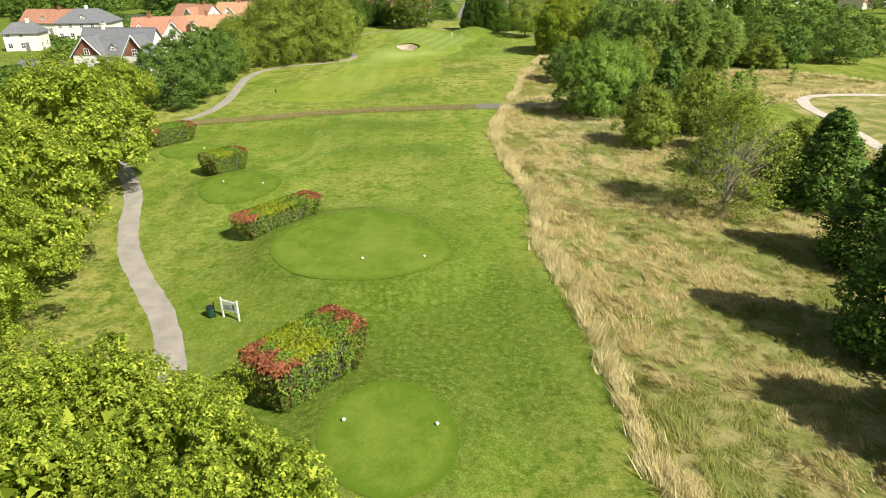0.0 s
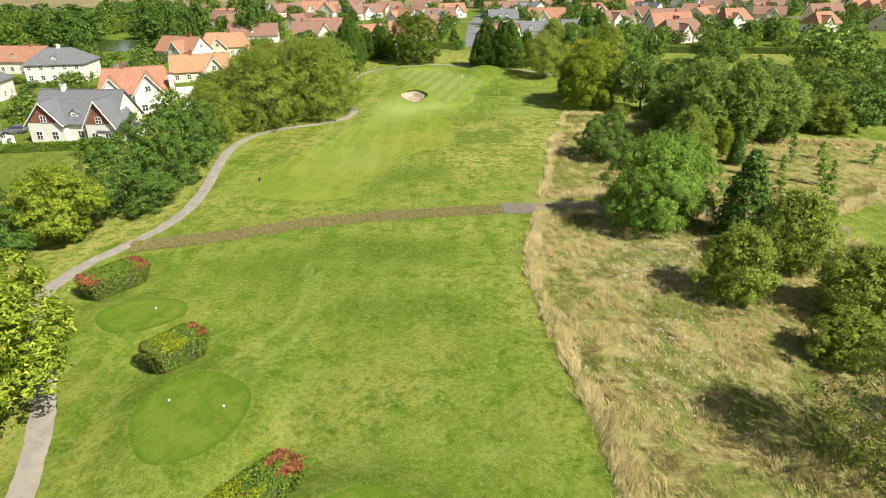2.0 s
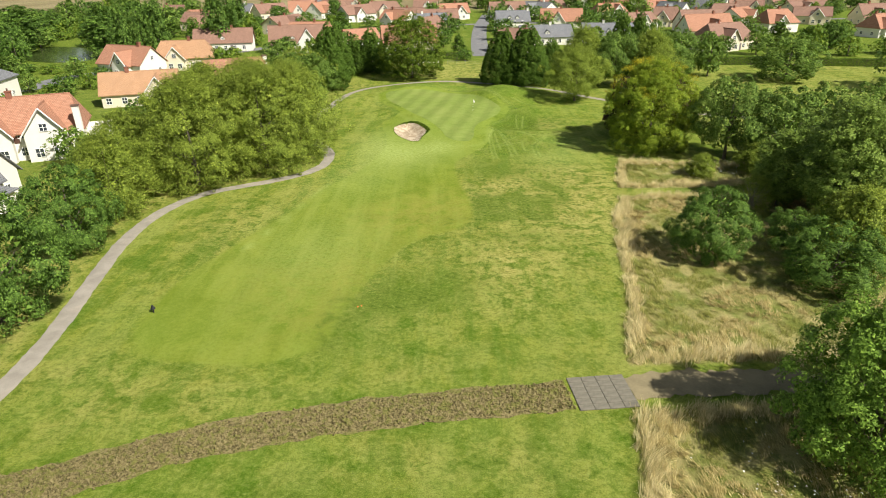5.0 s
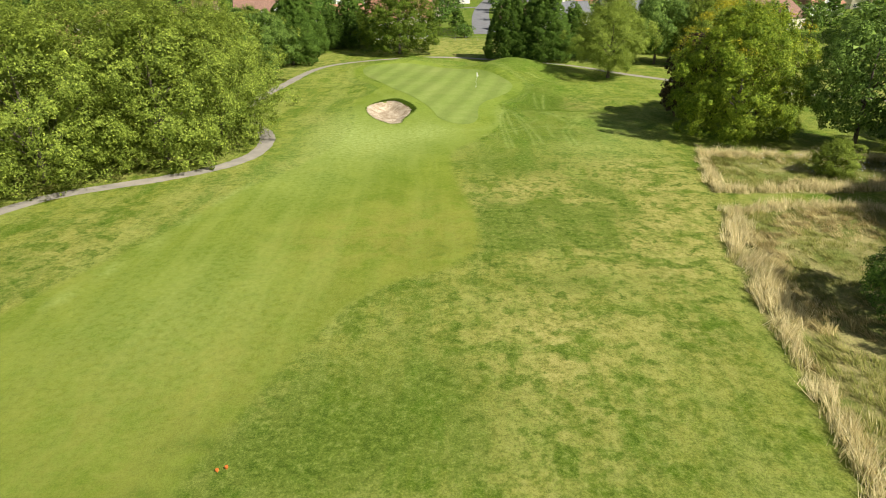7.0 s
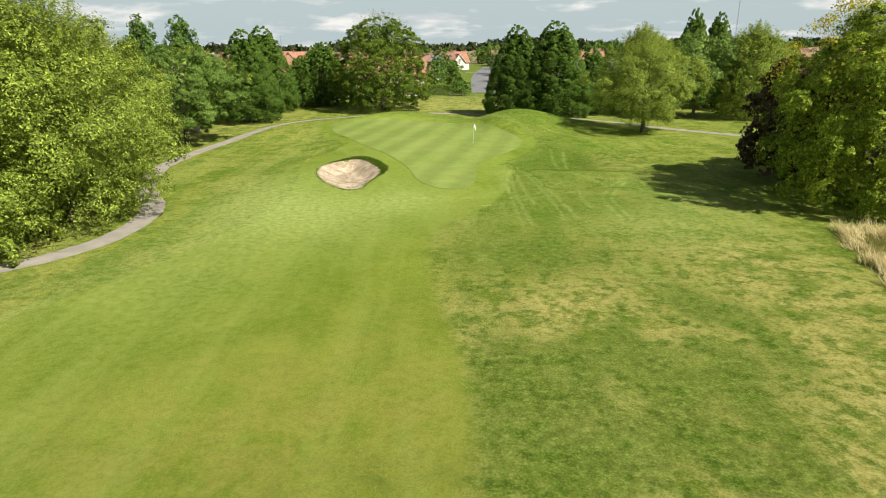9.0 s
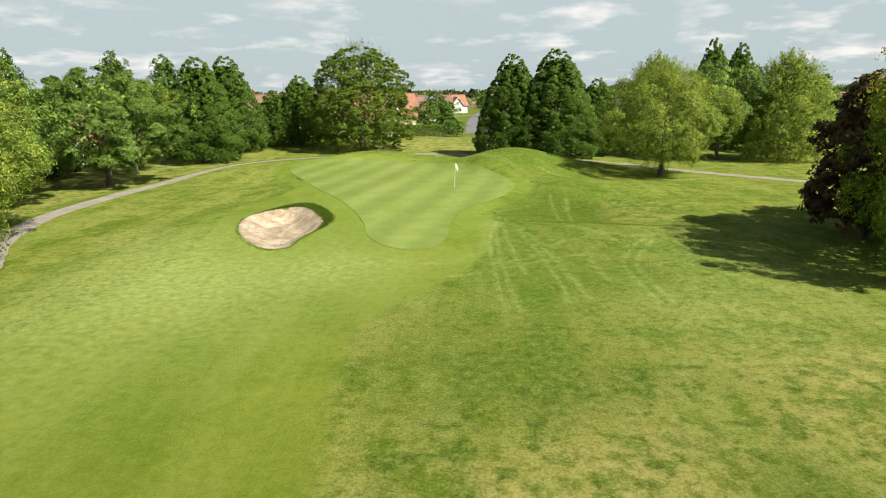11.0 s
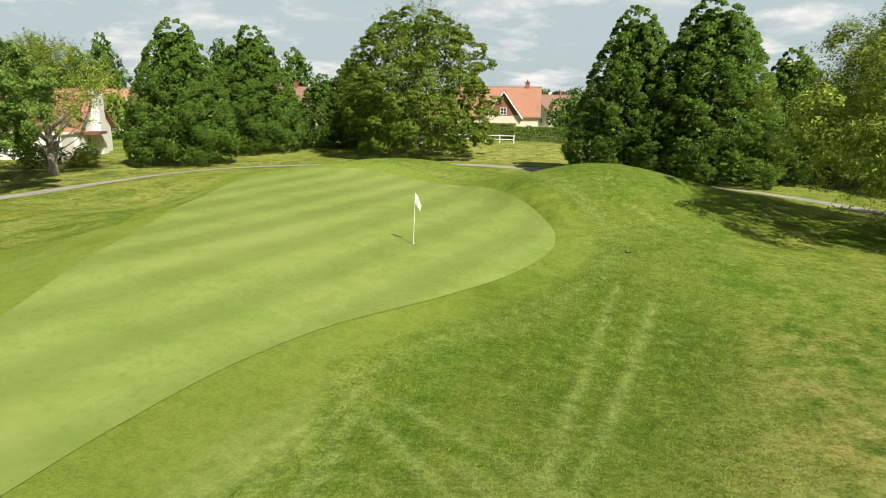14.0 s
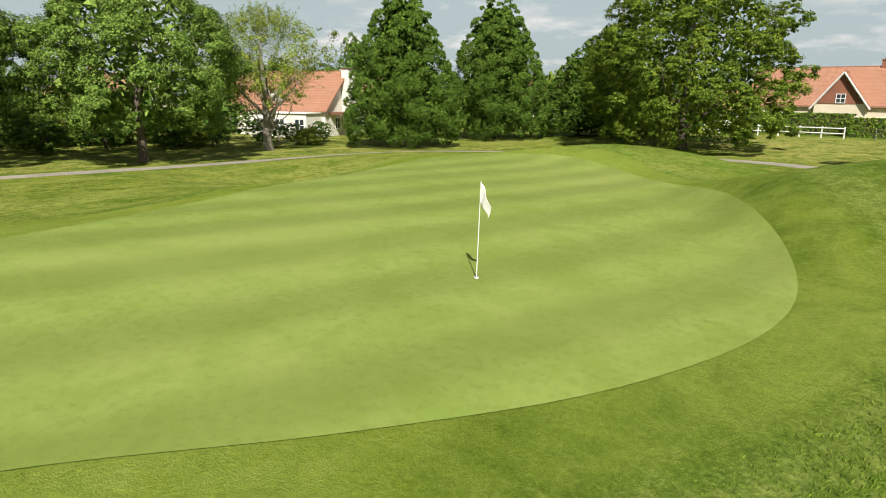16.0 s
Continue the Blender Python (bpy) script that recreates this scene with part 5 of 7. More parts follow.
stand("far_tall", [(-136.0, 259.0, 13.5, 5.0), (-112.0, 269.0, 13.0, 6.0), (-128.0, 300.0, 15.0, 6.0), (-146.0, 280.0, 13.0, 6.5), (-158.0, 300.0, 14.0, 8.0), (-176.0, 330.0, 13.0, 9.0), (-90.0, 335.0, 21.0, 5.0), (-81.0, 286.0, 19.0, 4.2), (-99.0, 255.0, 16.8, 3.0), (-92.0, 263.0, 18.3, 3.2), (-95.5, 260.0, 15.5, 2.6)])
bm = bmesh.new()
for sx in (-0.35, 0.35):
    tube(bm, (sx, 0, -0.1), (sx, 0, 1.4), 0.035, 0.03, 6)
tube(bm, (-0.4, 0, 1.25), (0.4, 0, 1.25), 0.02, 0.02, 5)
me_stake = bpy.data.meshes.new("stake")
bm.to_mesh(me_stake), bm.free(), me_stake.materials.append(STAKE)
for x, y, h, r in PLANTED["sapling"]:
    st = tagged(new("tree_stake", me_stake), "pair of wooden stakes beside a young tree", "stake", "tree stakes")
    st.matrix_basis = pose(x + 0.1, y + 0.25, height(x, y), 0, 0, random.uniform(-30, 30))


# ---- houses ----
def uv_roof(bm, faces):
    """Lay tile rows along the slope of each roof face, in metres."""
    layer = bm.loops.layers.uv.verify()
    for f in faces:
        n = f.normal
        side = Vector((-n.y, n.x, 0))
        side = side.normalized() if side.length > 1e-4 else Vector((1, 0, 0))
        slope = n.cross(side)
        for lp in f.loops:
            lp[layer].uv = (lp.vert.co.dot(side), lp.vert.co.dot(slope))


def gable_block(bm, w, d, eave, ridge):
    """Walls of a block with gables at both ends of x."""
    v = [bm.verts.new(p) for p in ((-w, -d, -0.3), (w, -d, -0.3), (w, d, -0.3), (-w, d, -0.3), (-w, -d, eave), (w, -d, eave), (w, d, eave), (-w, d, eave), (-w, 0, ridge), (w, 0, ridge))]
    for f in ((0, 1, 5, 4), (2, 3, 7, 6), (1, 2, 6, 9, 5), (3, 0, 4, 8, 7), (4, 5, 9, 8), (6, 7, 8, 9)):
        bm.faces.new([v[i] for i in f])


def gable_roof(w, d, eave, ridge, over=0.45, thick=0.16, hip=0.0):
    """Two thick slopes that oversail the walls; hip: how far the ends lean in."""
    bm = bmesh.new()
    s = (ridge - eave) / d
    ez, ed, rw = eave - over * s, d + over, w + over - hip
    for k in (-1, 1):
        a = [bm.verts.new(p) for p in ((-w - over, k * ed, ez + 0.05), (w + over, k * ed, ez + 0.05), (rw, 0, ridge + 0.05), (-rw, 0, ridge + 0.05))]
        b = [bm.verts.new((p.co.x, p.co.y, p.co.z + thick)) for p in a]
        bm.faces.new(a), bm.faces.new(b)
        for i in range(4):
            bm.faces.new((a[i], a[(i + 1) % 4], b[(i + 1) % 4], b[i]))
    if hip:
        for k in (-1, 1):
            a = [bm.verts.new(p) for p in ((k * (w + over), -ed, ez + 0.05), (k * (w + over), ed, ez + 0.05), (k * rw, 0, ridge + 0.05))]
            b = [bm.verts.new((p.co.x, p.co.y, p.co.z + thick)) for p in a]
            bm.faces.new(a), bm.faces.new(b)
            for i in range(3):
                bm.faces.new((a[i], a[(i + 1) % 3], b[(i + 1) % 3], b[i]))
    box(bm, -rw, rw, -0.12, 0.12, ridge + thick - 0.04, ridge + thick + 0.1)
    bmesh.ops.recalc_face_normals(bm, faces=bm.faces)
    bm.normal_update()
    uv_roof(bm, bm.faces)
    return bm


WINDOWS = {}


def window(parent, x, y, z, turn, w=1.0, h=1.25):
    """A framed casement with a pane, proud of the wall; turn: degrees its outside faces from -y."""
    key = (w, h)
    if key not in WINDOWS:
        bm = bmesh.new()
        us = (-w / 2, -w / 2 + 0.08, -0.035, 0.035, w / 2 - 0.08, w / 2)
        vs_ = (-h / 2, -h / 2 + 0.08, -0.03, 0.03, h / 2 - 0.08, h / 2)
        grid = [[bm.verts.new((u_, -0.06, v_)) for v_ in vs_] for u_ in us]
        for i in range(5):
            for j in range(5):
                if not (i in (1, 3) and j in (1, 3)):
                    bm.faces.new((grid[i][j], grid[i + 1][j], grid[i + 1][j + 1], grid[i][j + 1]))
        ext = bmesh.ops.extrude_face_region(bm, geom=bm.faces[:])
        bmesh.ops.translate(bm, vec=(0, 0.08, 0), verts=[g for g in ext["geom"] if isinstance(g, bmesh.types.BMVert)])
        bmesh.ops.recalc_face_normals(bm, faces=bm.faces)
        fr = bpy.data.meshes.new("window")
        bm.to_mesh(fr), bm.free(), fr.materials.append(TRIM_WHITE)
        bm = box(bmesh.new(), -w / 2 + 0.04, w / 2 - 0.04, -0.025, 0.01, -h / 2 + 0.04, h / 2 - 0.04)
        pn = bpy.data.meshes.new("pane")
        bm.to_mesh(pn), bm.free(), pn.materials.append(GLASS)
        WINDOWS[key] = (fr, pn)
    fr, pn = WINDOWS[key]
    ob = child("window", fr, parent)
    ob.matrix_basis = pose(x, y, z, 0, 0, turn)
    child("pane", pn, ob)
    return ob


def house(x, y, turn, w, d, eave, ridge, wall, roof, hip=0.0, wing=None, brick=False, chimney=0.5, dormers=0, label="", near=False):
    """w, d: half length and half depth; wing: (offset along x, half width, depth, ridge) of a cross gable to the front."""
    top = tagged(new("house"), label, "house", "village houses")
    top.matrix_basis = pose(x, y, 0, 0, 0, turn)
    bm = bmesh.new()
    gable_block(bm, w, d, eave, ridge) if not hip else box(bm, -w, w, -d, d, -0.3, eave)
    part("wall", bm, wall, top)
    part("roof", gable_roof(w, d, eave, ridge, hip=hip), roof, top)
    wings = [] if not wing else wing if isinstance(wing, list) else [wing]
    fronts = np.arange(-w + 1.3, w - 0.8, 2.4 if near else 3.0)
    for i, wx in enumerate(fronts):
        if any(abs(wx - g[0]) < g[1] + 0.5 for g in wings):
            continue
        window(top, wx, -d - 0.01, 1.35, 0, 1.1, 1.3)
        window(top, wx, d + 0.01, 1.35, 180, 1.1, 1.3)
        if eave > 4:
            window(top, wx, -d - 0.01, 3.95, 0, 1.0, 1.1)
    for k in (-1, 1):
        if not hip:
            window(top, k * (w + 0.01), -0.0, eave + (ridge - eave) * 0.32, 90 * k, 1.0, 1.1)
        window(top, k * (w + 0.01), -d * 0.45, 1.35, 90 * k, 1.0, 1.25), window(top, k * (w + 0.01), d * 0.45, 1.35, 90 * k, 1.0, 1.25)
    for ox, hw, dep, rz in wings:
        ln = (dep + d) / 2 + 0.1
        bm = bmesh.new()
        gable_block(bm, ln, hw, eave, rz)
        bm.transform(pose(ox, -d - dep + ln, 0, 0, 0, -90))
        part("gable_wing", bm, wall, top)
        bm = gable_roof(ln, hw, eave, rz)
        bm.transform(pose(ox, -d - dep + ln, 0, 0, 0, -90))
        part("gable_roof", bm, roof, top)
        fy = -d - dep - 0.02
        if brick:
            bm = bmesh.new()
            s = (rz - eave) / hw
            z0 = eave + 0.1
            vv = [bm.verts.new(p) for p in ((ox - hw + 0.15, fy, z0), (ox + hw - 0.15, fy, z0), (ox, fy, rz - 0.15), (ox - hw + 0.15, fy - 0.06, z0), (ox + hw - 0.15, fy - 0.06, z0), (ox, fy - 0.06, rz - 0.15))]
            for f in ((0, 1, 2), (5, 4, 3), (0, 3, 4, 1), (1, 4, 5, 2), (2, 5, 3, 0)):
                bm.faces.new([vv[i] for i in f])
            bmesh.ops.recalc_face_normals(bm, faces=bm.faces)
            part("brick_gable", bm, BRICK_WALL, top, "dark red brick gable")
        bm = bmesh.new()
        for k in (-1, 1):
            a, b = Vector((ox + k * (hw + 0.45), fy - 0.5, eave - 0.45 * (rz - eave) / hw)), Vector((ox, fy - 0.5, rz + 0.02))
            tube(bm, a, b, 0.11, 0.11, 4)
        part("bargeboard", bm, TRIM_WHITE, top, "white bargeboard")
        window(top, ox, fy - 0.06, eave + 0.75, 0, 1.1, 1.2)
        window(top, ox - hw * 0.45, fy, 1.35, 0, 1.2, 1.4), window(top, ox + hw * 0.45, fy, 1.35, 0, 1.2, 1.4)
    if chimney is not None:
        cx = chimney * w
        bm = box(bmesh.new(), cx - 0.38, cx + 0.38, -0.35, 0.35, ridge - 1.2, ridge + 1.1, 0.02)
        box(bm, cx - 0.46, cx + 0.46, -0.43, 0.43, ridge + 0.95, ridge + 1.1)
        ch = part("chimney", bm, BRICK_WALL if roof is not SLATE else RENDER_WHITE, top, "brick chimney stack")
        bm = tube(bmesh.new(), (cx, 0, ridge + 1.1), (cx, 0, ridge + 1.5), 0.14, 0.11, 8)
        part("chimney_pot", bm, TILE_BROWN, ch)
    for i in range(dormers):
        dx = (i - (dormers - 1) / 2) * 3.2
        zc = eave + 0.55
        bm = bmesh.new()
        gable_block(bm, 1.0, 0.7, 1.2, 1.75)
        bm.transform(pose(dx, -d * 0.62, zc - 0.3, 0, 0, 90))
        part("dormer", bm, wall, top)
        bm = gable_roof(1.0, 0.7, 1.2, 1.8, 0.2, 0.1)
        bm.transform(pose(dx, -d * 0.62, zc - 0.3, 0, 0, 90))
        part("dormer_roof", bm, roof, top)
        window(top, dx, -d * 0.62 - 1.02, zc + 0.45, 0, 0.8, 0.85)
    bm = box(bmesh.new(), w * 0.3 - 0.5, w * 0.3 + 0.5, -d - 0.06, -d + 0.05, 0.0, 2.1, 0.01)
    part("door", bm, DOOR_WOOD, top)
    return top


W_, C_ = RENDER_WHITE, RENDER_CREAM
house(-109.9, 171.1, 12, 4.0, 4.0, 4.4, 6.6, W_, SLATE, 2.0, None, False, 0.3, 0, "white house with grey slate roof")
house(-79.2, 125.3, -8, 3.0, 2.2, 2.4, 3.2, W_, SLATE, 0, None, False, None, 0, "low white outbuilding with a grey roof")
house(-66.6, 134.6, -6, 7.6, 4.2, 3.5, 8.2, W_, SLATE, 0, [(-4.6, 3.3, 1.2, 7.0), (5.9, 2.7, 1.6, 7.5)], True, -0.45, 1, "white house with grey roof and brick gables", True)
house(-58.8, 130.6, -6, 2.6, 2.4, 2.4, 3.5, W_, SLATE, 1.0, None, False, None, 0, "low white annexe with a grey hipped roof", True)
manor = house(-68.0, 157.8, 22, 7.2, 4.6, 4.4, 8.7, W_, TILE_ORANGE, 1.6, [(-4.6, 2.4, 1.3, 7.6), (2.4, 2.8, 1.7, 8.0)], False, -0.3, 0, "white house under a steep orange tiled roof", True)
part("timber_band", box(bmesh.new(), -7.24, -1.4, -4.66, -4.5, 2.7, 4.3), BARGE, manor, "dark brown timber cladding")
part("chimney", box(bmesh.new(), 6.6, 7.5, -5.5, -4.5, -0.3, 7.7, 0.03), RENDER_WHITE, manor, "tall white rendered chimney")
part("chimney_cap", box(bmesh.new(), 6.5, 7.6, -5.6, -4.4, 7.7, 7.84), TILE_BROWN, manor)
part("terrace", box(bmesh.new(), 7.2, 11.2, -5.0, 1.5, -0.3, 3.0, 0.02), RENDER_WHITE, manor, "flat-roofed white terrace block")
for x0, x1, y0, y1 in ((7.25, 11.2, -5.0, -4.85), (11.05, 11.2, -4.84, 1.35), (7.25, 11.2, 1.36, 1.5)):
    part("parapet", box(bmesh.new(), x0, x1, y0, y1, 3.0, 3.8), RENDER_WHITE, manor)
part("porch_roof", box(bmesh.new(), 7.6, 9.6, -6.2, -5.0, 2.4, 2.65), TILE_ORANGE, manor)
window(manor, -4.6, -4.68, 3.5, 0, 0.9, 1.1)
house(-107.5, 199.0, 8, 7.5, 6.0, 4.8, 8.2, W_, SLATE, 4.5, None, False, 0.0, 1, "white villa with grey hipped slate roof")
house(-127.5, 214.0, -6, 8.0, 5.0, 3.6, 7.2, W_, TILE_ORANGE, 0, None, False, 0.4, 1, "white house with orange tiled roof")
house(-88.0, 235.0, -22, 7.5, 4.6, 3.4, 7.4, W_, TILE_ORANGE, 0, (2.0, 2.6, 1.6, 6.6), False, 0.5, 0, "white house with orange tiled roof")
house(-77.5, 246.0, 12, 8.0, 4.8, 3.4, 7.4, C_, TILE_TAN, 2.5, (-2.0, 2.6, 1.4, 6.4), False, 0.2, 0, "cream house with a tan tiled roof")
house(-68.5, 197.0, 18, 7.5, 4.4, 2.8, 6.4, C_, TILE_TAN, 0, (3.5, 2.6, 1.4, 6.0), False, -0.3, 0, "cream house with a tan tiled roof")
house(-79.0, 286.0, 10, 9.5, 5.0, 3.0, 7.0, W_, TILE_BROWN, 0, None, False, 0.3, 1, "white house with brown tiled roof")
villa = house(-52.8, 212.2, 24, 6.6, 4.4, 2.9, 6.7, W_, TILE_ORANGE, 0, None, False, None, 1, "white house with orange tiled roof and balcony", True)
part("extension", box(bmesh.new(), -0.8, 6.2, -7.4, -4.3, -0.3, 2.45, 0.02), RENDER_WHITE, villa, "flat-roofed white extension")
part("extension_roof", box(bmesh.new(), -0.95, 6.35, -7.55, -4.2, 2.45, 2.58), TRIM_WHITE, villa)
part("chimney", box(bmesh.new(), 6.65, 7.55, -0.9, 0.7, -0.3, 7.1, 0.03), RENDER_WHITE, villa, "tall white rendered chimney")
part("chimney_cap", box(bmesh.new(), 6.55, 7.65, -1.0, 0.8, 7.1, 7.22), TILE_BROWN, villa)
part("porch_roof", box(bmesh.new(), 6.4, 8.3, -3.6, -1.2, 2.3, 2.55), TILE_ORANGE, villa)
for i in range(9):
    part("baluster", tube(bmesh.new(), (-0.7 + 0.65 * i, -7.4, 2.55), (-0.7 + 0.65 * i, -7.4, 3.3), 0.025, 0.025, 5), BARGE, villa)
part("balcony_rail", box(bmesh.new(), -0.8, 4.6, -7.44, -7.36, 3.28, 3.36), BARGE, villa)
for wx in (0.6, 3.0, 5.4):
    window(villa, wx, -7.41, 1.3, 0, 1.2, 1.3)
house(-52.0, 279.0, 12, 9.0, 5.0, 3.4, 8.4, W_, TILE_BROWN, 0, (3.0, 3.0, 1.4, 7.6), False, -0.6, 2, "white house with brown tiled roof and dormers")
house(-50.0, 291.0, 0, 9.0, 5.0, 3.4, 8.4, W_, TILE_ORANGE, 2.5, None, False, 0.2, 0, "white house with orange tiled roof")
house(-33.0, 294.0, 30, 6.0, 4.2, 2.6, 5.6, W_, TILE_ORANGE, 0, None, False, None, 0, "low white house with orange tiled roof")
house(-14.5, 274.0, 8, 8.6, 5.2, 3.6, 8.4, C_, TILE_ORANGE, 0, (2.6, 2.9, 1.8, 7.6), True, 0.75, 0, "cream house with orange roof and tile-hung gable", True)
house(20.5, 272.0, -20, 6.0, 4.4, 3.0, 7.2, W_, TILE_BROWN, 0, (-2.0, 2.6, 1.4, 6.6), False, 0.5, 0, "white house with brown tiled roof")
house(-8.6, 338.0, 20, 7.0, 4.6, 3.2, 7.4, W_, SLATE, 0, (2.5, 2.6, 1.4, 6.6), True, -0.5, 0, "white house with grey slate roof")
house(26.1, 339.0, 4, 6.8, 4.8, 4.2, 8.0, W_, SLATE, 0, None, False, 0.95, 2, "white house with grey slate roof and dormers")
house(-9.0, 320.0, 60, 7.0, 4.6, 3.2, 7.4, C_, TILE_BROWN, 0, None, False, 0.4, 0, "cream house with brown tiled roof")
house(33.0, 293.0, 6, 9.0, 5.0, 2.8, 6.2, W_, SLATE, 0, None, False, 0.2, 1, "white house with grey slate roof")
house(56.0, 295.0, -8, 9.0, 5.0, 2.8, 6.4, W_, SLATE, 0, None, False, -0.2, 1, "white house with grey slate roof")
FAR_HOUSES = [(-81.9, 428, 10, 0), (-60, 478, 0, 1), (-35.7, 420, 16, 1), (-12.9, 450, -8, 2), (1.8, 400, 20, 0), (-90, 505, 5, 3), (60, 447, 8, 1), (88, 470, -10, 2), (81.5, 395, 12, 0), (49.3, 350, -6, 0),
              (119, 462, 4, 2), (95.4, 349, -18, 1), (77.4, 331, 30, 2), (96, 305, 12, 0), (88, 270, 24, 1)]
FAR_HOUSES_B = [(129.3, 368, -8, 2), (129.6, 320, 16, 0), (159, 430, 6, 1), (189, 408, -12, 2), (186.8, 348, 10, 1), (159, 300, 22, 0), (243, 407, 5, 0), (149, 470, 0, 1), (-120, 380, 15, 0), (-150, 420, -10, 2), (-20, 380, -12, 1), (30, 400, 8, 2), (215, 300, 12, 1), (-105, 340, 25, 1), (110, 410, 14, 0), (225, 455, 2, 2)]
SKINS = [(W_, TILE_ORANGE, "white house with orange tiled roof"), (C_, TILE_BROWN, "cream house with brown tiled roof"), (W_, TILE_BROWN, "white house with brown tiled roof"), (W_, SLATE, "white house with grey slate roof")]
hr = random.Random(5)
MORE = []
while len(MORE) < 26:
    x, y = hr.uniform(-140, 250), hr.uniform(300, 460)
    near_by = [(a, b) for a, b, *_ in FAR_HOUSES + FAR_HOUSES_B + MORE] + [(-52, 279), (-50, 291), (-33, 294), (-14, 274), (-8, 338), (26, 339), (-9, 320), (33, 293), (56, 295), (-79, 286)]
    if min((x - a) ** 2 + (y - b) ** 2 for a, b in near_by) > 17 ** 2 and min(abs(x - 12), abs(y - 372)) > 13:
        MORE.append((x, y, hr.uniform(-60, 70), hr.choice([0, 0, 1, 2, 3])))
for x, y, turn, skin in FAR_HOUSES + FAR_HOUSES_B + MORE:
    wall, roof, lab = SKINS[skin]
    w = hr.uniform(6.5, 9.5)
    house(x, y + 3, turn, w, hr.uniform(4.4, 5.4), hr.uniform(3.0, 4.0), hr.uniform(6.8, 8.4), wall, roof, hr.choice([0, 0, 2.4]), (hr.uniform(-3, 3), 2.7, 1.4, 6.6), False, hr.uniform(-0.7, 0.7), hr.choice([0, 1]), lab)

tr = random.Random(9)
homes = [(o.matrix_basis.translation.x, o.matrix_basis.translation.y) for o in scene.objects if o.name.startswith("house") and o.parent is None]
ROADS = [[(9, 262), (9.5, 285), (11.5, 326), (15, 370), (22, 430)], [(-110, 205), (-103, 218), (-104.5, 228), (-90, 252), (-60, 300), (-30, 340)], [(-70, 345), (15, 372), (90, 372), (170, 375), (260, 380)]]
placed, tries = 0, 0
while placed < 290 and tries < 8000:
    tries += 1
    x, y = tr.uniform(-230, 270), tr.uniform(236, 500)
    if y < 330 and abs(x - 2) < 22 and y < 268:
        continue
    if x < -60 and y < 262 and tr.random() < 0.5 or (-14 < x < 20 and y < 262) or (45 < x < 180 and y < 244):
        continue
    if min((x - a) ** 2 + (y - b) ** 2 for a, b in homes) < 95 or min(line_distance(np.array(rd, float), np.array([x]), np.array([y]))[0] for rd in ROADS) < 5:
        continue
    if -140 < x < -112 and 258 < y < 302:
        continue
    k = tr.choice(["far_round", "far_dark", "far_dark", "far_light", "far_cone", "far_round", "far_dark"])
    big = 1.35 if y > 400 or x < -120 else 1.0
    plant(k, x, y, tr.uniform(5.0, 10.0) * big, tr.uniform(2.8, 5.2) * big, tr.uniform(0, 360))
    placed += 1
for x, y, h, r in [(-58, 150, 6, 3.2), (-60, 176, 5, 3), (-80, 180, 5.5, 3), (-90, 205, 5, 3), (-95, 180, 5, 4), (-88, 150, 5, 3.5), (-84, 160, 4, 3), (-52, 182, 6, 3), (-58, 205, 6, 3.4), (-62, 215, 6, 3), (-118, 230, 6, 4), (-100, 245, 6, 4), (-64, 236, 7, 3.4), (-48, 240, 8, 3.6), (-41, 246, 8, 3.4), (-60, 122, 3, 3), (-78, 124, 3, 3)]:
    plant(tr.choice(["far_round", "far_light", "far_dark"]), x, y, h, r)

for k, x, y, h, r in [("far_dark", -117.0, 191.6, 1.8, 2.4), ("far_dark", -108.9, 186.0, 1.8, 2.6), ("far_light", -99.1, 187.9, 3.2, 3.2), ("far_round", -101.1, 209.3, 5.0, 2.6), ("far_light", -100.9, 181.6, 2.6, 2.4), ("far_light", -82.2, 186.9, 2.4, 2.0), ("far_light", -100.8, 197.2, 2.6, 2.4), ("far_light", -93.1, 204.3, 3.0, 2.4), ("far_round", -137.6, 258.3, 5, 3.5), ("far_dark", -120.7, 240.4, 2.4, 3.2), ("far_light", -112.4, 238.0, 2.6, 3.2), ("far_round", -100.2, 229.0, 6.0, 3.0), ("far_light", -89.0, 213.7, 4.0, 2.6), ("far_round", -141.8, 256.7, 5.5, 3.5), ("far_dark", -92.4, 226.8, 3.5, 2.4), ("far_light", -91.9, 150.9, 2.2, 2.6), ("far_light", -84.7, 141.5, 2.4, 2.2), ("far_dark", -118.0, 204.2, 2.2, 2.0), ("far_dark", -88.7, 190.9, 2.4, 1.8), ("far_light", -92.6, 179.2, 2.4, 2.2), ("far_dark", -104.7, 176.3, 2.0, 2.0)]:
    plant(k, x, y, h, r)

# woods on the skyline, one belt of leaf clumps
rs = np.random.RandomState(40)
n = 520
wx, wy = rs.uniform(-1500, 1500, n), rs.uniform(1050, 1250, n)
wh = rs.uniform(9, 19, n) * (0.65 + 0.5 * np.sin(wx * 0.011) ** 2)
cent = np.column_stack([wx, wy, wh * 0.55])
k = np.repeat(np.arange(n), 34)
u = unit(rs, len(k))
at = cent[k] + u * np.column_stack([wh[k] * 0.75, wh[k] * 0.6, wh[k] * 0.5]) * rs.uniform(0.6, 1, (len(k), 1))
v, f = leaf_blades(rs, at, u, np.full(len(k), 4.2), 0.7)
v[:, 2] = np.maximum(v[:, 2], 0)
tagged(new("far_woods", mesh_np("far_woods", v, f, WOODS)), "dark belt of woods along the horizon", "woods", "", "stuff")


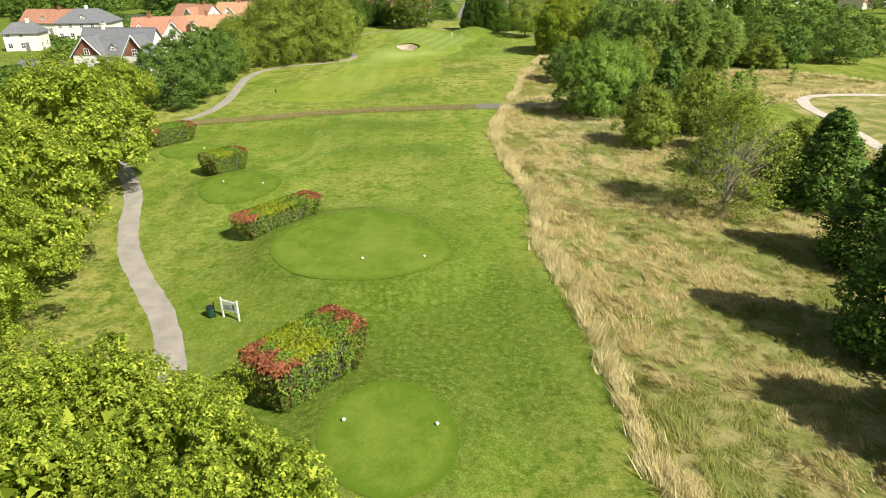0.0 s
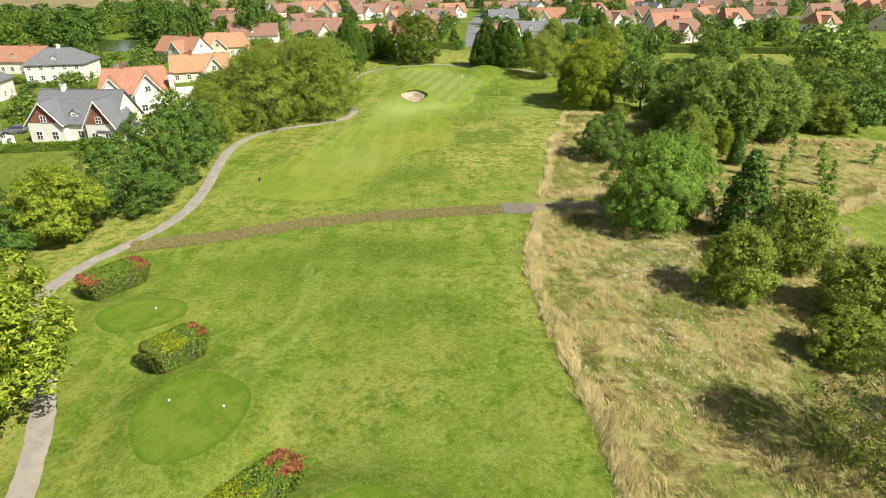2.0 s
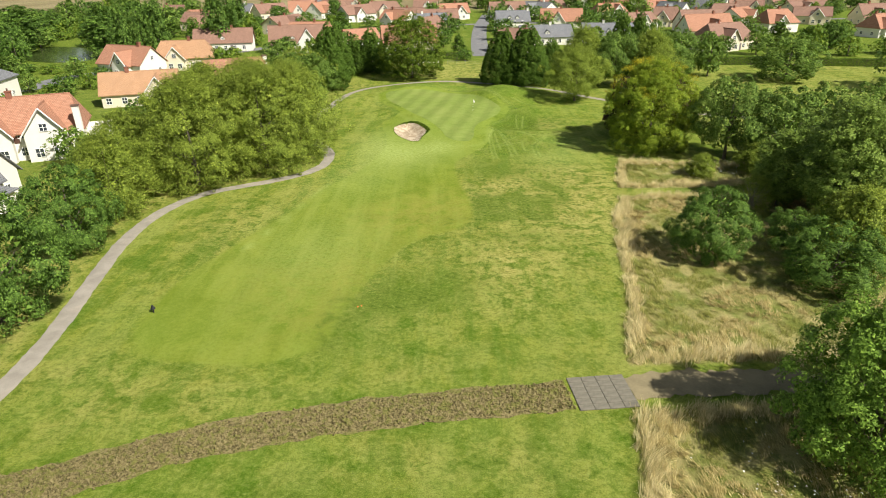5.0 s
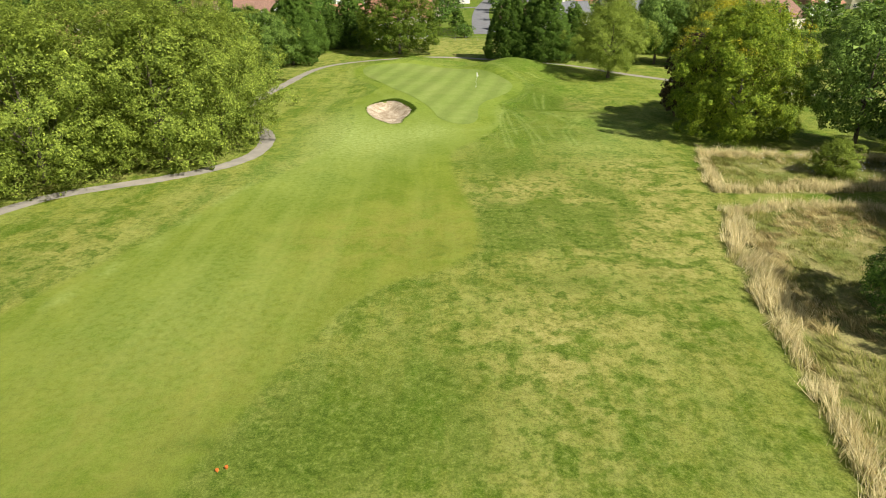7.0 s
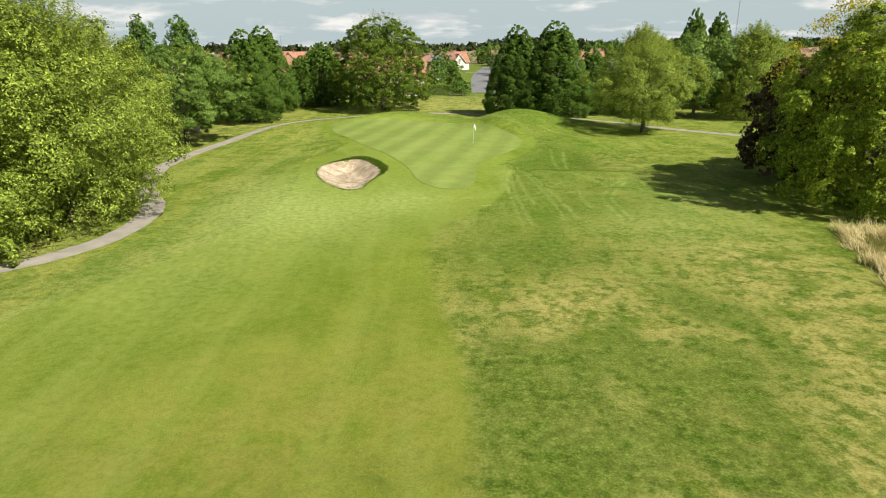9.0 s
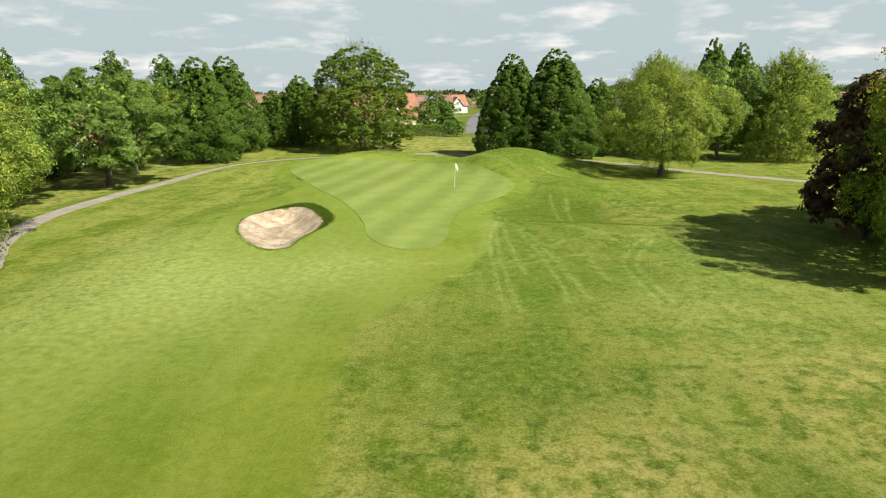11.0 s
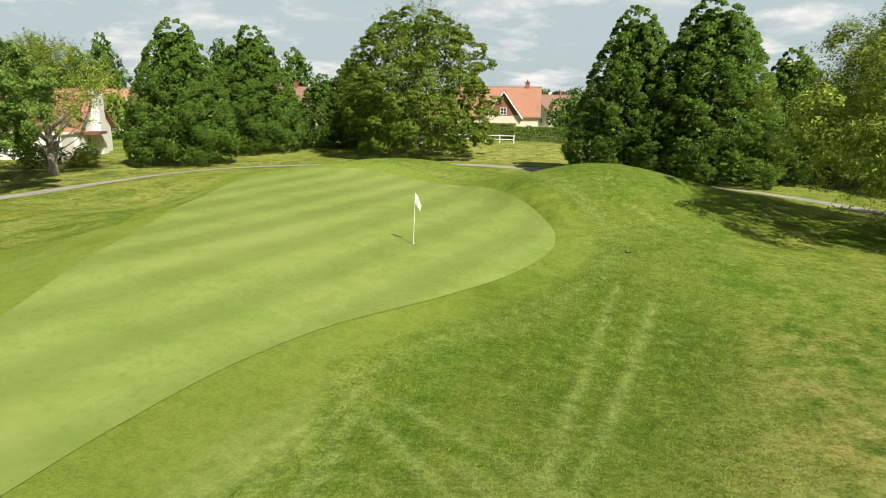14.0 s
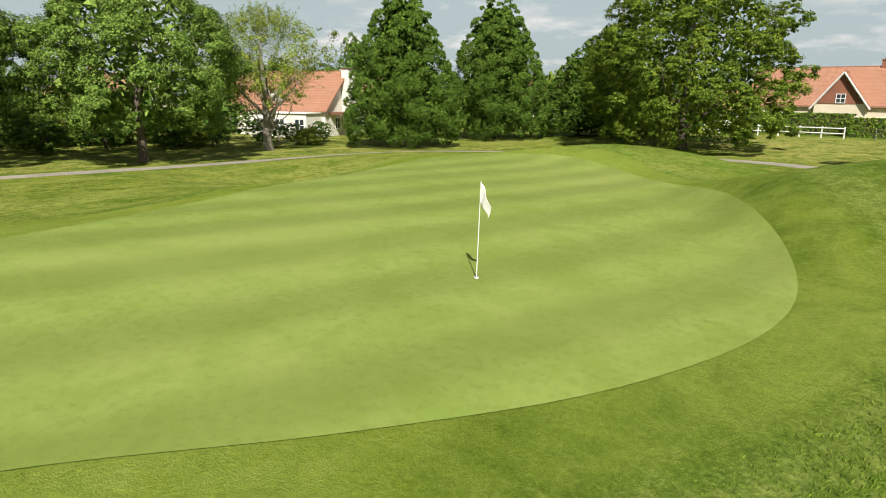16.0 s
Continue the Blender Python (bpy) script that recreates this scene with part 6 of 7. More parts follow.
# ---- clipped hedges ----
def hedge(x, y, turn, length, depth, tall_, seed, ends=True, gold=True):
    """A clipped box of leaves with a woody core; red tips at the ends of the top."""
    rs = np.random.RandomState(seed)
    top = tagged(new("tee_hedge"), "clipped hedge with green leaves and red tips" if ends else "clipped green hedge beside a tee", "hedge", "tee hedges")
    top.matrix_basis = pose(x, y, height(x, y), 0, 0, turn)
    part("woody_core", box(bmesh.new(), -length * 0.33, length * 0.33, -depth * 0.3, depth * 0.3, -0.1, tall_ - 0.35, 0.2), BARK, top, "dark woody core")
    a, b, c = length / 2, depth / 2, tall_ / 2
    n = int(1500 * (length * depth + length * tall_ * 2 + depth * tall_ * 2) / 10)
    q = rs.uniform(-1, 1, (n, 3))
    area = np.array([b * c, a * c, a * b])
    ax = rs.choice(3, n, p=area / area.sum())
    sgn = np.where(rs.uniform(size=n) < 0.5, -1, 1)
    sgn = np.where(ax == 2, 1, sgn)
    q[np.arange(n), ax] = sgn
    ln = (np.abs(q) ** 9).sum(1) ** (1 / 9)
    p = q / ln[:, None]
    dents = 1 - 0.10 * np.abs(np.sin(p[:, 0] * a * 2.1 + seed)) * (np.abs(p[:, 1]) > 0.6) - rs.uniform(0, 0.09, n)
    flare = 0.80 + 0.20 * np.clip((p[:, 2] + 1) / 1.5, 0, 1)
    at = np.column_stack([p[:, 0] * a * flare * dents, p[:, 1] * b * flare * dents, c + p[:, 2] * c * (0.97 + 0.03 * dents)]) + rs.normal(0, 0.03, (n, 3))
    out = p ** 3
    out /= np.linalg.norm(out, axis=1)[:, None]
    upz = at[:, 2] > tall_ * 0.86
    wave = 0.12 * np.sin(at[:, 1] * 5 + seed) + rs.normal(0, 0.05, n)
    red = upz & (np.abs(at[:, 0] / a) + wave > 0.62) if ends else upz & (at[:, 0] / a + wave > 0.72)
    gold_ = upz & ~red & (np.abs(at[:, 0] / a + 0.18) < 0.34 + wave) if gold else np.zeros(n, bool)
    brown = ~red & ~gold_ & ((np.abs(at[:, 0]) / a + wave) > 0.68) & (rs.uniform(size=n) < 0.5)
    rest = ~(red | gold_ | brown)
    for nm, sel, mat, lab in (("green_foliage", rest, LEAF_HEDGE, "glossy green leaves"), ("red_foliage", red, LEAF_RED, "red young leaf tips"), ("gold_foliage", gold_, LEAF_GOLD, "yellow-green leaves"), ("mixed_foliage", brown, LEAF_HEDGE_BROWN, "green and reddish leaves")):
        if sel.sum() > 20:
            v, f = leaf_blades(rs, at[sel], out[sel], np.full(sel.sum(), 0.085), 0.55, 0.9)
            v[:, 2] = np.maximum(v[:, 2], 0.02)
            child(nm, mesh_np(nm, v, f, mat), top, lab)


hedge(-6.5, 26.4, 51, 6.5, 3.4, 3.1, 3)
hedge(-13.2, 47.6, 51, 8.6, 2.6, 1.9, 5)
hedge(-22.7, 62.8, 53, 4.9, 3.2, 2.3, 7, False)
hedge(-33.4, 75.0, 52, 6.4, 3.2, 2.2, 9, True, False)


def long_hedge(p, q, depth, tall_, seed, label):
    rs = np.random.RandomState(seed)
    p, q = np.array(p, float), np.array(q, float)
    ln = np.linalg.norm(q - p)
    ob = tagged(new("garden_hedge"), label, "hedge")
    ob.matrix_basis = pose(*((p + q) / 2), height(*((p + q) / 2)), 0, 0, math.degrees(math.atan2(q[1] - p[1], q[0] - p[0])))
    part("woody_core", box(bmesh.new(), -ln / 2 + 0.2, ln / 2 - 0.2, -depth / 2 + 0.2, depth / 2 - 0.2, -0.3, tall_ - 0.15), BARK, ob)
    n = int(ln * 420)
    side = rs.choice(3, n, p=(0.42, 0.25, 0.33))
    at = np.column_stack([rs.uniform(-ln / 2, ln / 2, n), np.where(side == 0, -depth / 2, np.where(side == 1, depth / 2, rs.uniform(-depth / 2, depth / 2, n))), np.where(side == 2, tall_, rs.uniform(-0.2, tall_, n))]) + rs.normal(0, 0.05, (n, 3))
    out = np.column_stack([np.zeros(n), np.where(side == 0, -1, np.where(side == 1, 1, 0)), np.where(side == 2, 1, 0)])
    v, f = leaf_blades(rs, at, out, np.full(n, 0.12), 0.6, 0.8)
    child("foliage", mesh_np("foliage", v, f, LEAF_HEDGE), ob)


long_hedge((-19.0, 257.0), (-7.0, 258.0), 1.2, 2.5, 51, "tall clipped green garden hedge behind the fence")
long_hedge((-7.0, 256.0), (1.5, 257.0), 1.2, 2.1, 52, "clipped green garden hedge behind the fence")
long_hedge((58.0, 240.0), (92.0, 238.0), 1.6, 2.2, 55, "dark clipped hedge along the village gardens")
long_hedge((96.0, 236.0), (150.0, 226.0), 1.6, 2.0, 56, "dark clipped hedge along the village gardens")
long_hedge((-86.0, 122.0), (-58.0, 126.0), 1.0, 1.4, 53, "low garden hedge in front of the house")
long_hedge((-98.0, 176.0), (-80.0, 181.0), 1.0, 1.5, 54, "low garden hedge between the houses")


# ---- fence behind the green ----
def paddock_fence(p, q, bays):
    p, q = Vector((*p, 0)), Vector((*q, 0))
    ob = tagged(new("paddock_fence"), "white two-rail wooden paddock fence", "fence")
    for i in range(bays + 1):
        c = p.lerp(q, i / bays)
        z = height(c.x, c.y)
        part("post", box(bmesh.new(), c.x - 0.06, c.x + 0.06, c.y - 0.06, c.y + 0.06, z - 0.3, z + 1.15, 0.015), WHITE, ob)
    for i in range(bays):
        a, b = p.lerp(q, i / bays), p.lerp(q, (i + 1) / bays)
        za, zb = height(a.x, a.y), height(b.x, b.y)
        for k in (0.5, 1.0):
            part("rail", tube(bmesh.new(), (a.x, a.y - 0.08, za + k), (b.x, b.y - 0.08, zb + k), 0.055, 0.055, 4), WHITE, ob)


paddock_fence((-22.0, 242.0), (-4.6, 243.6), 9)
wire = tagged(new("wire_fence"), "low wire fence on thin dark posts", "fence")
for i in range(6):
    x, y = -2.0 + 2.6 * i, 243.6 - 0.25 * i
    part("post", tube(bmesh.new(), (x, y, height(x, y) - 0.2), (x, y, height(x, y) + 1.1), 0.035, 0.03, 6), GREY_STEEL, wire)
for k in (0.35, 0.7, 1.05):
    bm = bmesh.new()
    for i in range(5):
        a, b = -2.0 + 2.6 * i, -2.0 + 2.6 * (i + 1)
        tube(bm, (a, 243.6 - 0.25 * i, height(a, 243.5) + k), (b, 243.6 - 0.25 * (i + 1), height(b, 243.4) + k), 0.008, 0.008, 4)
    part("wire", bm, GREY_STEEL, wire)


# ---- flagstick and small things ----
fx, fy = 2.42, 182.5
fz = height(fx, fy) + 0.05
flag = tagged(new("flagstick"), "white golf flagstick with a white flag in the hole", "flagstick")
flag.location = (fx, fy, fz)
flag.rotation_euler = (radians(0.6), radians(2.6), 0)
part("pole", tube(bmesh.new(), (0, 0, -0.1), (0, 0, 2.13), 0.013, 0.009, 10), WHITE, flag)
bm = tube(bmesh.new(), (0, 0, 2.13), (0, 0, 2.16), 0.012, 0.004, 8)
part("finial", bm, WHITE, flag)
NU, NV = 14, 10
fv, ff = [], []
for i in range(NU + 1):
    for j in range(NV + 1):
        s, h = i / NU, j / NV
        droop = 0.30 * s * s + 0.18 * s
        fv.append((0.012 + 0.27 * s * (1 - 0.25 * h), 0.06 * math.sin(s * 7 + h * 2) * s, 2.12 - 0.44 * h - droop * (1 - 0.35 * h)))
for i in range(NU):
    for j in range(NV):
        k = i * (NV + 1) + j
        ff.append((k, k + 1, k + NV + 2, k + NV + 1))
cloth = child("flag", mesh_np("flag", fv, ff, WHITE, True), flag, "small white drooping flag")
cloth.modifiers.new("thickness", "SOLIDIFY").thickness = 0.004
cup = tagged(new("hole_cup"), "white-rimmed hole cup in the green", "golf hole")
cup.location = (fx, fy, fz)
bm = bmesh.new()
bmesh.ops.create_cone(bm, cap_ends=False, segments=20, radius1=0.058, radius2=0.058, depth=0.03)
part("rim", bm, WHITE, cup)
# flat black disc stands in for the shade inside the hole
bm = bmesh.new()
bmesh.ops.create_circle(bm, cap_ends=True, segments=20, radius=0.054, matrix=Matrix.Translation((0, 0, 0.008)))
part("shadowed_hole", bm, BLACK, cup)


def marker_mesh():
    bm = bmesh.new()
    bmesh.ops.create_uvsphere(bm, u_segments=14, v_segments=9, radius=0.09)
    bmesh.ops.scale(bm, vec=(1, 1, 0.85), verts=bm.verts)
    tube(bm, (0, 0, -0.16), (0, 0, -0.05), 0.03, 0.03, 8)
    me = bpy.data.meshes.new("tee_marker")
    bm.to_mesh(me), bm.free(), me.materials.append(WHITE)
    me.polygons.foreach_set("use_smooth", np.full(len(me.polygons), True))
    return me


mk = marker_mesh()
for x, y in ((-4.16, 22.8), (0.2, 22.5), (-5.3, 39.5), (-0.9, 39.8), (-20.9, 57.0), (-16.9, 56.3), (-27.5, 70.2)):
    o = tagged(new("tee_marker", mk), "small round white tee marker on the tee", "tee marker", "tee markers")
    o.location = (x, y, height(x, y) + 0.12)

sign = tagged(new("hole_sign"), "white wooden hole sign with a pale map panel", "sign")
sign.matrix_basis = pose(-12.7, 33.0, 0, 0, 0, -24)
for x in (-0.62, 0.62):
    bm = box(bmesh.new(), x - 0.05, x + 0.05, -0.05, 0.05, -0.3, 1.38, 0.012)
    bmesh.ops.create_cone(bm, cap_ends=True, segments=4, radius1=0.075, radius2=0.0, depth=0.06, matrix=pose(x, 0, 1.41, 0, 0, 45))
    part("post", bm, WHITE, sign)
board = part("board", box(bmesh.new(), -0.57, 0.57, -0.025, 0.025, 0.5, 1.28, 0.01), WHITE, sign)
bm = box(bmesh.new(), -0.5, 0.5, -0.035, -0.02, 0.56, 1.22)
panel = part("map_panel", bm, plain("sign_panel", (0.55, 0.60, 0.50), 0.5, 8, 0.12), board, "pale printed panel")
bm = bmesh.new()
for i in range(5):
    box(bm, -0.42, 0.1 + 0.08 * (i % 3), -0.042, -0.033, 0.66 + 0.07 * i, 0.69 + 0.07 * i)
box(bm, 0.25, 0.42, -0.042, -0.033, 0.7, 1.1)
part("lettering_bars", bm, plain("sign_ink", (0.12, 0.16, 0.14), 0.6, 20, 0.1), board)

bin_ = tagged(new("litter_bin"), "small dark green litter bin on a post", "litter bin")
bin_.location = (-14.0, 33.2, 0)
bm = bmesh.new()
bmesh.ops.create_cone(bm, cap_ends=True, segments=18, radius1=0.19, radius2=0.24, depth=0.62, matrix=Matrix.Translation((0, 0, 0.42)))
part("bucket", bm, BIN_GREEN, bin_)
bm = bmesh.new()
bmesh.ops.create_cone(bm, cap_ends=True, segments=18, radius1=0.26, radius2=0.26, depth=0.05, matrix=Matrix.Translation((0, 0, 0.75)))
part("rim", bm, BLACK, bin_)
part("post", tube(bmesh.new(), (0.26, 0, -0.1), (0.26, 0, 1.15), 0.03, 0.03, 8), BLACK, bin_)

yard = tagged(new("yardage_marker"), "small black yardage marker standing in the fairway", "marker")
yard.location = (-28.3, 106.8, 0)
part("stem", tube(bmesh.new(), (0, 0, -0.1), (0, 0, 0.5), 0.06, 0.05, 8), BLACK, yard)
bm = bmesh.new()
bmesh.ops.create_cone(bm, cap_ends=True, segments=10, radius1=0.22, radius2=0.06, depth=0.35, matrix=Matrix.Translation((0, 0, 0.55)))
part("head", bm, BLACK, yard)

cover = tagged(new("sprinkler_cover"), "dark round sprinkler cover in the apron", "sprinkler")
cover.location = (11.0, 184.0, height(11.0, 184.0) + 0.02)
bm = bmesh.new()
bmesh.ops.create_cone(bm, cap_ends=True, segments=18, radius1=0.12, radius2=0.11, depth=0.04)
part("lid", bm, BLACK, cover)
bm = tube(bmesh.new(), (0, 0, 0.02), (0, 0, 0.035), 0.035, 0.03, 10)
part("nozzle", bm, GREY_STEEL, cover)


# ---- tall dry grass ----
def tufts(name, spots, blades, tall_, spread, material, seed, lean_at, label, width=0.02, combed=False):
    """Bent blades in tufts, as one mesh."""
    rs = np.random.RandomState(seed)
    n = len(spots)
    k = np.repeat(np.arange(n), blades)
    m = len(k)
    base = spots[k] + rs.normal(0, 1, (m, 2)) * spread
    z = terrain(base[:, 0], base[:, 1])
    hh = tall_[k] * rs.uniform(0.55, 1.15, m)
    if combed:
        hh *= rs.uniform(0.6, 1.35, n)[k]
        ang = (lean_at + rs.normal(0, 0.55, n))[k] + rs.normal(0, 0.28, m)
        lean = hh * rs.uniform(0.3, 1.25, n)[k] * rs.uniform(0.6, 1.4, m)
    else:
        ang = lean_at[k] + rs.normal(0, 0.7, m)
        lean = hh * rs.uniform(0.4, 1.4, m)
    dx, dy = np.cos(ang) * lean, np.sin(ang) * lean
    wd = width * rs.uniform(0.7, 1.5, m)
    wa = ang + np.pi / 2 + rs.normal(0, 0.5, m)
    wx, wy = np.cos(wa) * wd, np.sin(wa) * wd
    if combed:
        v = np.empty((m, 3, 3))
        v[:, 0] = np.column_stack([base[:, 0] - wx, base[:, 1] - wy, z + 0.02])
        v[:, 1] = np.column_stack([base[:, 0] + wx, base[:, 1] + wy, z + 0.02])
        v[:, 2] = np.column_stack([base[:, 0] + dx, base[:, 1] + dy, z + hh * rs.uniform(0.55, 1.0, m)])
        return tagged(new(name, mesh_np(name, v.reshape(-1, 3), np.arange(3 * m).reshape(-1, 3), material)), label, "grass", "", "stuff")
    v = np.empty((m, 4, 3))
    v[:, 0] = np.column_stack([base[:, 0] - wx, base[:, 1] - wy, z - 0.02])
    v[:, 1] = np.column_stack([base[:, 0] + wx, base[:, 1] + wy, z - 0.02])
    v[:, 2] = np.column_stack([base[:, 0] + dx * 0.4 + wx, base[:, 1] + dy * 0.4 + wy, z + hh * 0.62])
    v[:, 3] = np.column_stack([base[:, 0] + dx, base[:, 1] + dy, z + hh * 0.88])
    i = np.arange(m)[:, None] * 4
    f = np.vstack([i + np.array([0, 1, 2]), i + np.array([0, 2, 3])])
    return tagged(new(name, mesh_np(name, v.reshape(-1, 3), f, material)), label, "grass", "", "stuff")


def wavy(x, y, seed, scale):
    a = np.array([noise.noise(Vector((p * scale, q * scale, seed))) for p, q in zip(x, y)])
    return a


rs = np.random.RandomState(60)
cand = np.column_stack([rs.uniform(5, 82, 90000), rs.uniform(8, 150, 90000)])
dd = np.maximum.reduce([inside_distance(r, cand[:, 0], cand[:, 1]) for r in (ROUGH_A, ROUGH_B, ROUGH_C)])
keep = (dd > 0.12) & (rs.uniform(size=len(cand)) < np.where(dd < 3, 1.0, np.where(cand[:, 0] < 34, 0.75, 0.3)))
cand, dd = cand[keep], dd[keep]
gap = wavy(cand[:, 0], cand[:, 1], 7.7, 0.9)
keep = (gap > -0.22) | (dd < 0.9)
cand, dd = cand[keep], dd[keep]
patch = wavy(cand[:, 0], cand[:, 1], 3.3, 0.16)
lean = 2.4 + 2.6 * wavy(cand[:, 0], cand[:, 1], 9.1, 0.28)
edge = smoothstep(5.0, 1.0, dd)
th = 0.32 + 0.26 * edge + 0.22 * np.clip(patch, -0.5, 0.6) + rs.uniform(-0.05, 0.08, len(cand))
straw_at = (patch + 0.35 * wavy(cand[:, 0], cand[:, 1], 5.7, 0.7) > 0.02) | (dd < 1.0)
fringe = straw_at & (dd < 1.1 + 1.2 * patch)
straw_at &= ~fringe
thick = np.vstack([cand[fringe], cand[fringe] + rs.normal(0, 0.25, (fringe.sum(), 2))])
tufts("edge_grass", thick, 17, np.clip(np.tile(th[fringe], 2) + 0.15, 0.5, 0.9), 0.14, STRAW_PALE, 66, np.tile(1.1 + 0.6 * (lean[fringe] - 2.4), 2), "pale dry grass fringe along the mown edge", 0.018, True)
tufts("dry_grass", cand[straw_at], 22, np.clip(th[straw_at], 0.2, 0.7), 0.17, STRAW, 61, lean[straw_at], "tall dry straw-coloured grass bending in the wind", 0.018, True)
tufts("green_grass", cand[~straw_at], 18, np.clip(th[~straw_at], 0.16, 0.45), 0.19, STRAW_GREEN, 62, lean[~straw_at], "tall greenish meadow grass between dry tufts", 0.018, True)
# white wild flowers in the meadow
fl = np.column_stack([rs.normal(19.5, 4.0, 1100), rs.normal(79, 4.5, 1100)])
fl2 = np.column_stack([rs.normal(15.5, 3.2, 400), rs.normal(63, 4.0, 400)])
fl3 = np.column_stack([rs.normal(36.0, 4.0, 500), rs.normal(144.5, 2.0, 500)])
fl = np.vstack([fl, fl2, fl3])
fl = fl[np.maximum(inside_distance(ROUGH_A, fl[:, 0], fl[:, 1]), inside_distance(ROUGH_C, fl[:, 0], fl[:, 1])) > 0.6]
at = np.column_stack([fl, rs.uniform(0.35, 0.6, len(fl))])
v, f = leaf_blades(rs, at, np.tile([0, 0, 1.0], (len(fl), 1)), np.full(len(fl), 0.05), 0.95, 0.4)
tagged(new("wild_flowers", mesh_np("wild_flowers", v, f, FLOWER)), "scattered white wild flowers in dry meadow", "flowers", "", "stuff")

# longer grass on the lip of the bunker
ang = rs.uniform(0, 1, 2600)
rim = BUNKER_LINE[(ang * len(BUNKER_LINE)).astype(int) % len(BUNKER_LINE)]
nb = rim - BUNKER_LINE.mean(0)
nb /= np.linalg.norm(nb, axis=1)[:, None]
far_side = smoothstep(164.0, 169.5, rim[:, 1]) * smoothstep(-12.0, -9.5, rim[:, 0])
keep = rs.uniform(size=len(rim)) < 0.15 + 0.85 * far_side
rim, nb, far_side = rim[keep], nb[keep], far_side[keep]
spots = rim + nb * rs.uniform(0.0, 0.75, (len(rim), 1)) * (0.25 + 0.75 * far_side[:, None])
tufts("lip_grass", spots, 9, 0.05 + 0.13 * far_side, 0.09, LIP, 64, np.arctan2(-nb[:, 1], -nb[:, 0]), "longer green grass hanging over the bunker lip", 0.012)

# grass blades near the right-hand side of the green
cand = np.column_stack([rs.uniform(1.0, 17.0, 34000), rs.uniform(150.0, 190.0, 34000)])
cand = cand[(inside_distance(APRON_LINE, cand[:, 0], cand[:, 1]) < -0.1) & (inside_distance(FAIRWAY_LINE, cand[:, 0], cand[:, 1]) < -0.3)]
fade = smoothstep(17.0, 12.0, cand[:, 0]) * smoothstep(150.0, 157.0, cand[:, 1]) * smoothstep(190.0, 184.0, cand[:, 1])
cand = cand[rs.uniform(size=len(cand)) < fade]
wv = wavy(cand[:, 0], cand[:, 1], 2.2, 0.5)
tufts("short_grass", cand, 5, np.clip(0.045 + 0.03 * wv, 0.025, 0.07), 0.09, BLADES, 65, rs.uniform(0, 6.3, len(cand)), "short green grass blades beside the apron", 0.0045)
rake = tagged(new("bunker_rake"), "wooden bunker rake lying on the sand", "rake")
rake.matrix_basis = pose(-8.6, 163.6, height(-8.6, 163.6) + 0.06, 0, 0, 20)
part("handle", tube(bmesh.new(), (-0.8, 0, 0), (0.8, 0, 0.04), 0.018, 0.018, 8), STAKE, rake)
part("head", box(bmesh.new(), 0.78, 0.84, -0.25, 0.25, -0.02, 0.04, 0.008), BLACK, rake)

ORANGE = plain("orange_plastic", (0.62, 0.16, 0.03), 0.5, 30, 0.1)
for k, (x, y) in enumerate(((-10.9, 107.2), (-10.6, 107.35))):
    o = tagged(new("orange_peg"), "small orange marking peg in the turf", "peg", "orange pegs")
    o.location = (x, y, height(x, y))
    part("stem", tube(bmesh.new(), (0, 0, -0.05), (0, 0, 0.12), 0.02, 0.02, 6), ORANGE, o)
    part("cap", tube(bmesh.new(), (0, 0, 0.1), (0, 0, 0.15), 0.07, 0.06, 10), ORANGE, o)


# clods of turned earth on the soil strip
rs = np.random.RandomState(72)
seg = np.linspace(0, len(SOIL_LINE) - 1.001, 8500)
i0 = seg.astype(int)
mid_ = SOIL_LINE[i0] + (SOIL_LINE[i0 + 1] - SOIL_LINE[i0]) * (seg - i0)[:, None]
dirn = SOIL_LINE[i0 + 1] - SOIL_LINE[i0]
dirn /= np.linalg.norm(dirn, axis=1)[:, None]
spot = mid_ + np.column_stack([-dirn[:, 1], dirn[:, 0]]) * (rs.uniform(-1, 1, (len(seg), 1)) ** 3 * 0.3 + rs.uniform(-1.4, 1.4, (len(seg), 1)))
rad = rs.uniform(0.05, 0.13, len(seg)) * (0.6 + 0.8 * rs.uniform(size=len(seg)) ** 3)
corner = np.array([(1, 0, 0), (0, 1, 0), (-1, 0, 0), (0, -1, 0), (0, 0, 0.8), (0, 0, -0.8)], float)
v = corner[None] * rad[:, None, None] * rs.uniform(0.6, 1.4, (len(seg), 6, 3)) + rs.normal(0, 0.012, (len(seg), 6, 3))
v += np.column_stack([spot, terrain(spot[:, 0], spot[:, 1]) + 0.07 + rad * 0.2])[:, None, :]
tri_ = np.array([(0, 1, 4), (1, 2, 4), (2, 3, 4), (3, 0, 4), (1, 0, 5), (2, 1, 5), (3, 2, 5), (0, 3, 5)])
f = (np.arange(len(seg))[:, None, None] * 6 + tri_[None]).reshape(-1, 3)
tagged(new("soil_clods", mesh_np("soil_clods", v.reshape(-1, 3), f, SOIL, True)), "loose brown clods on the turned soil", "soil", "", "stuff")

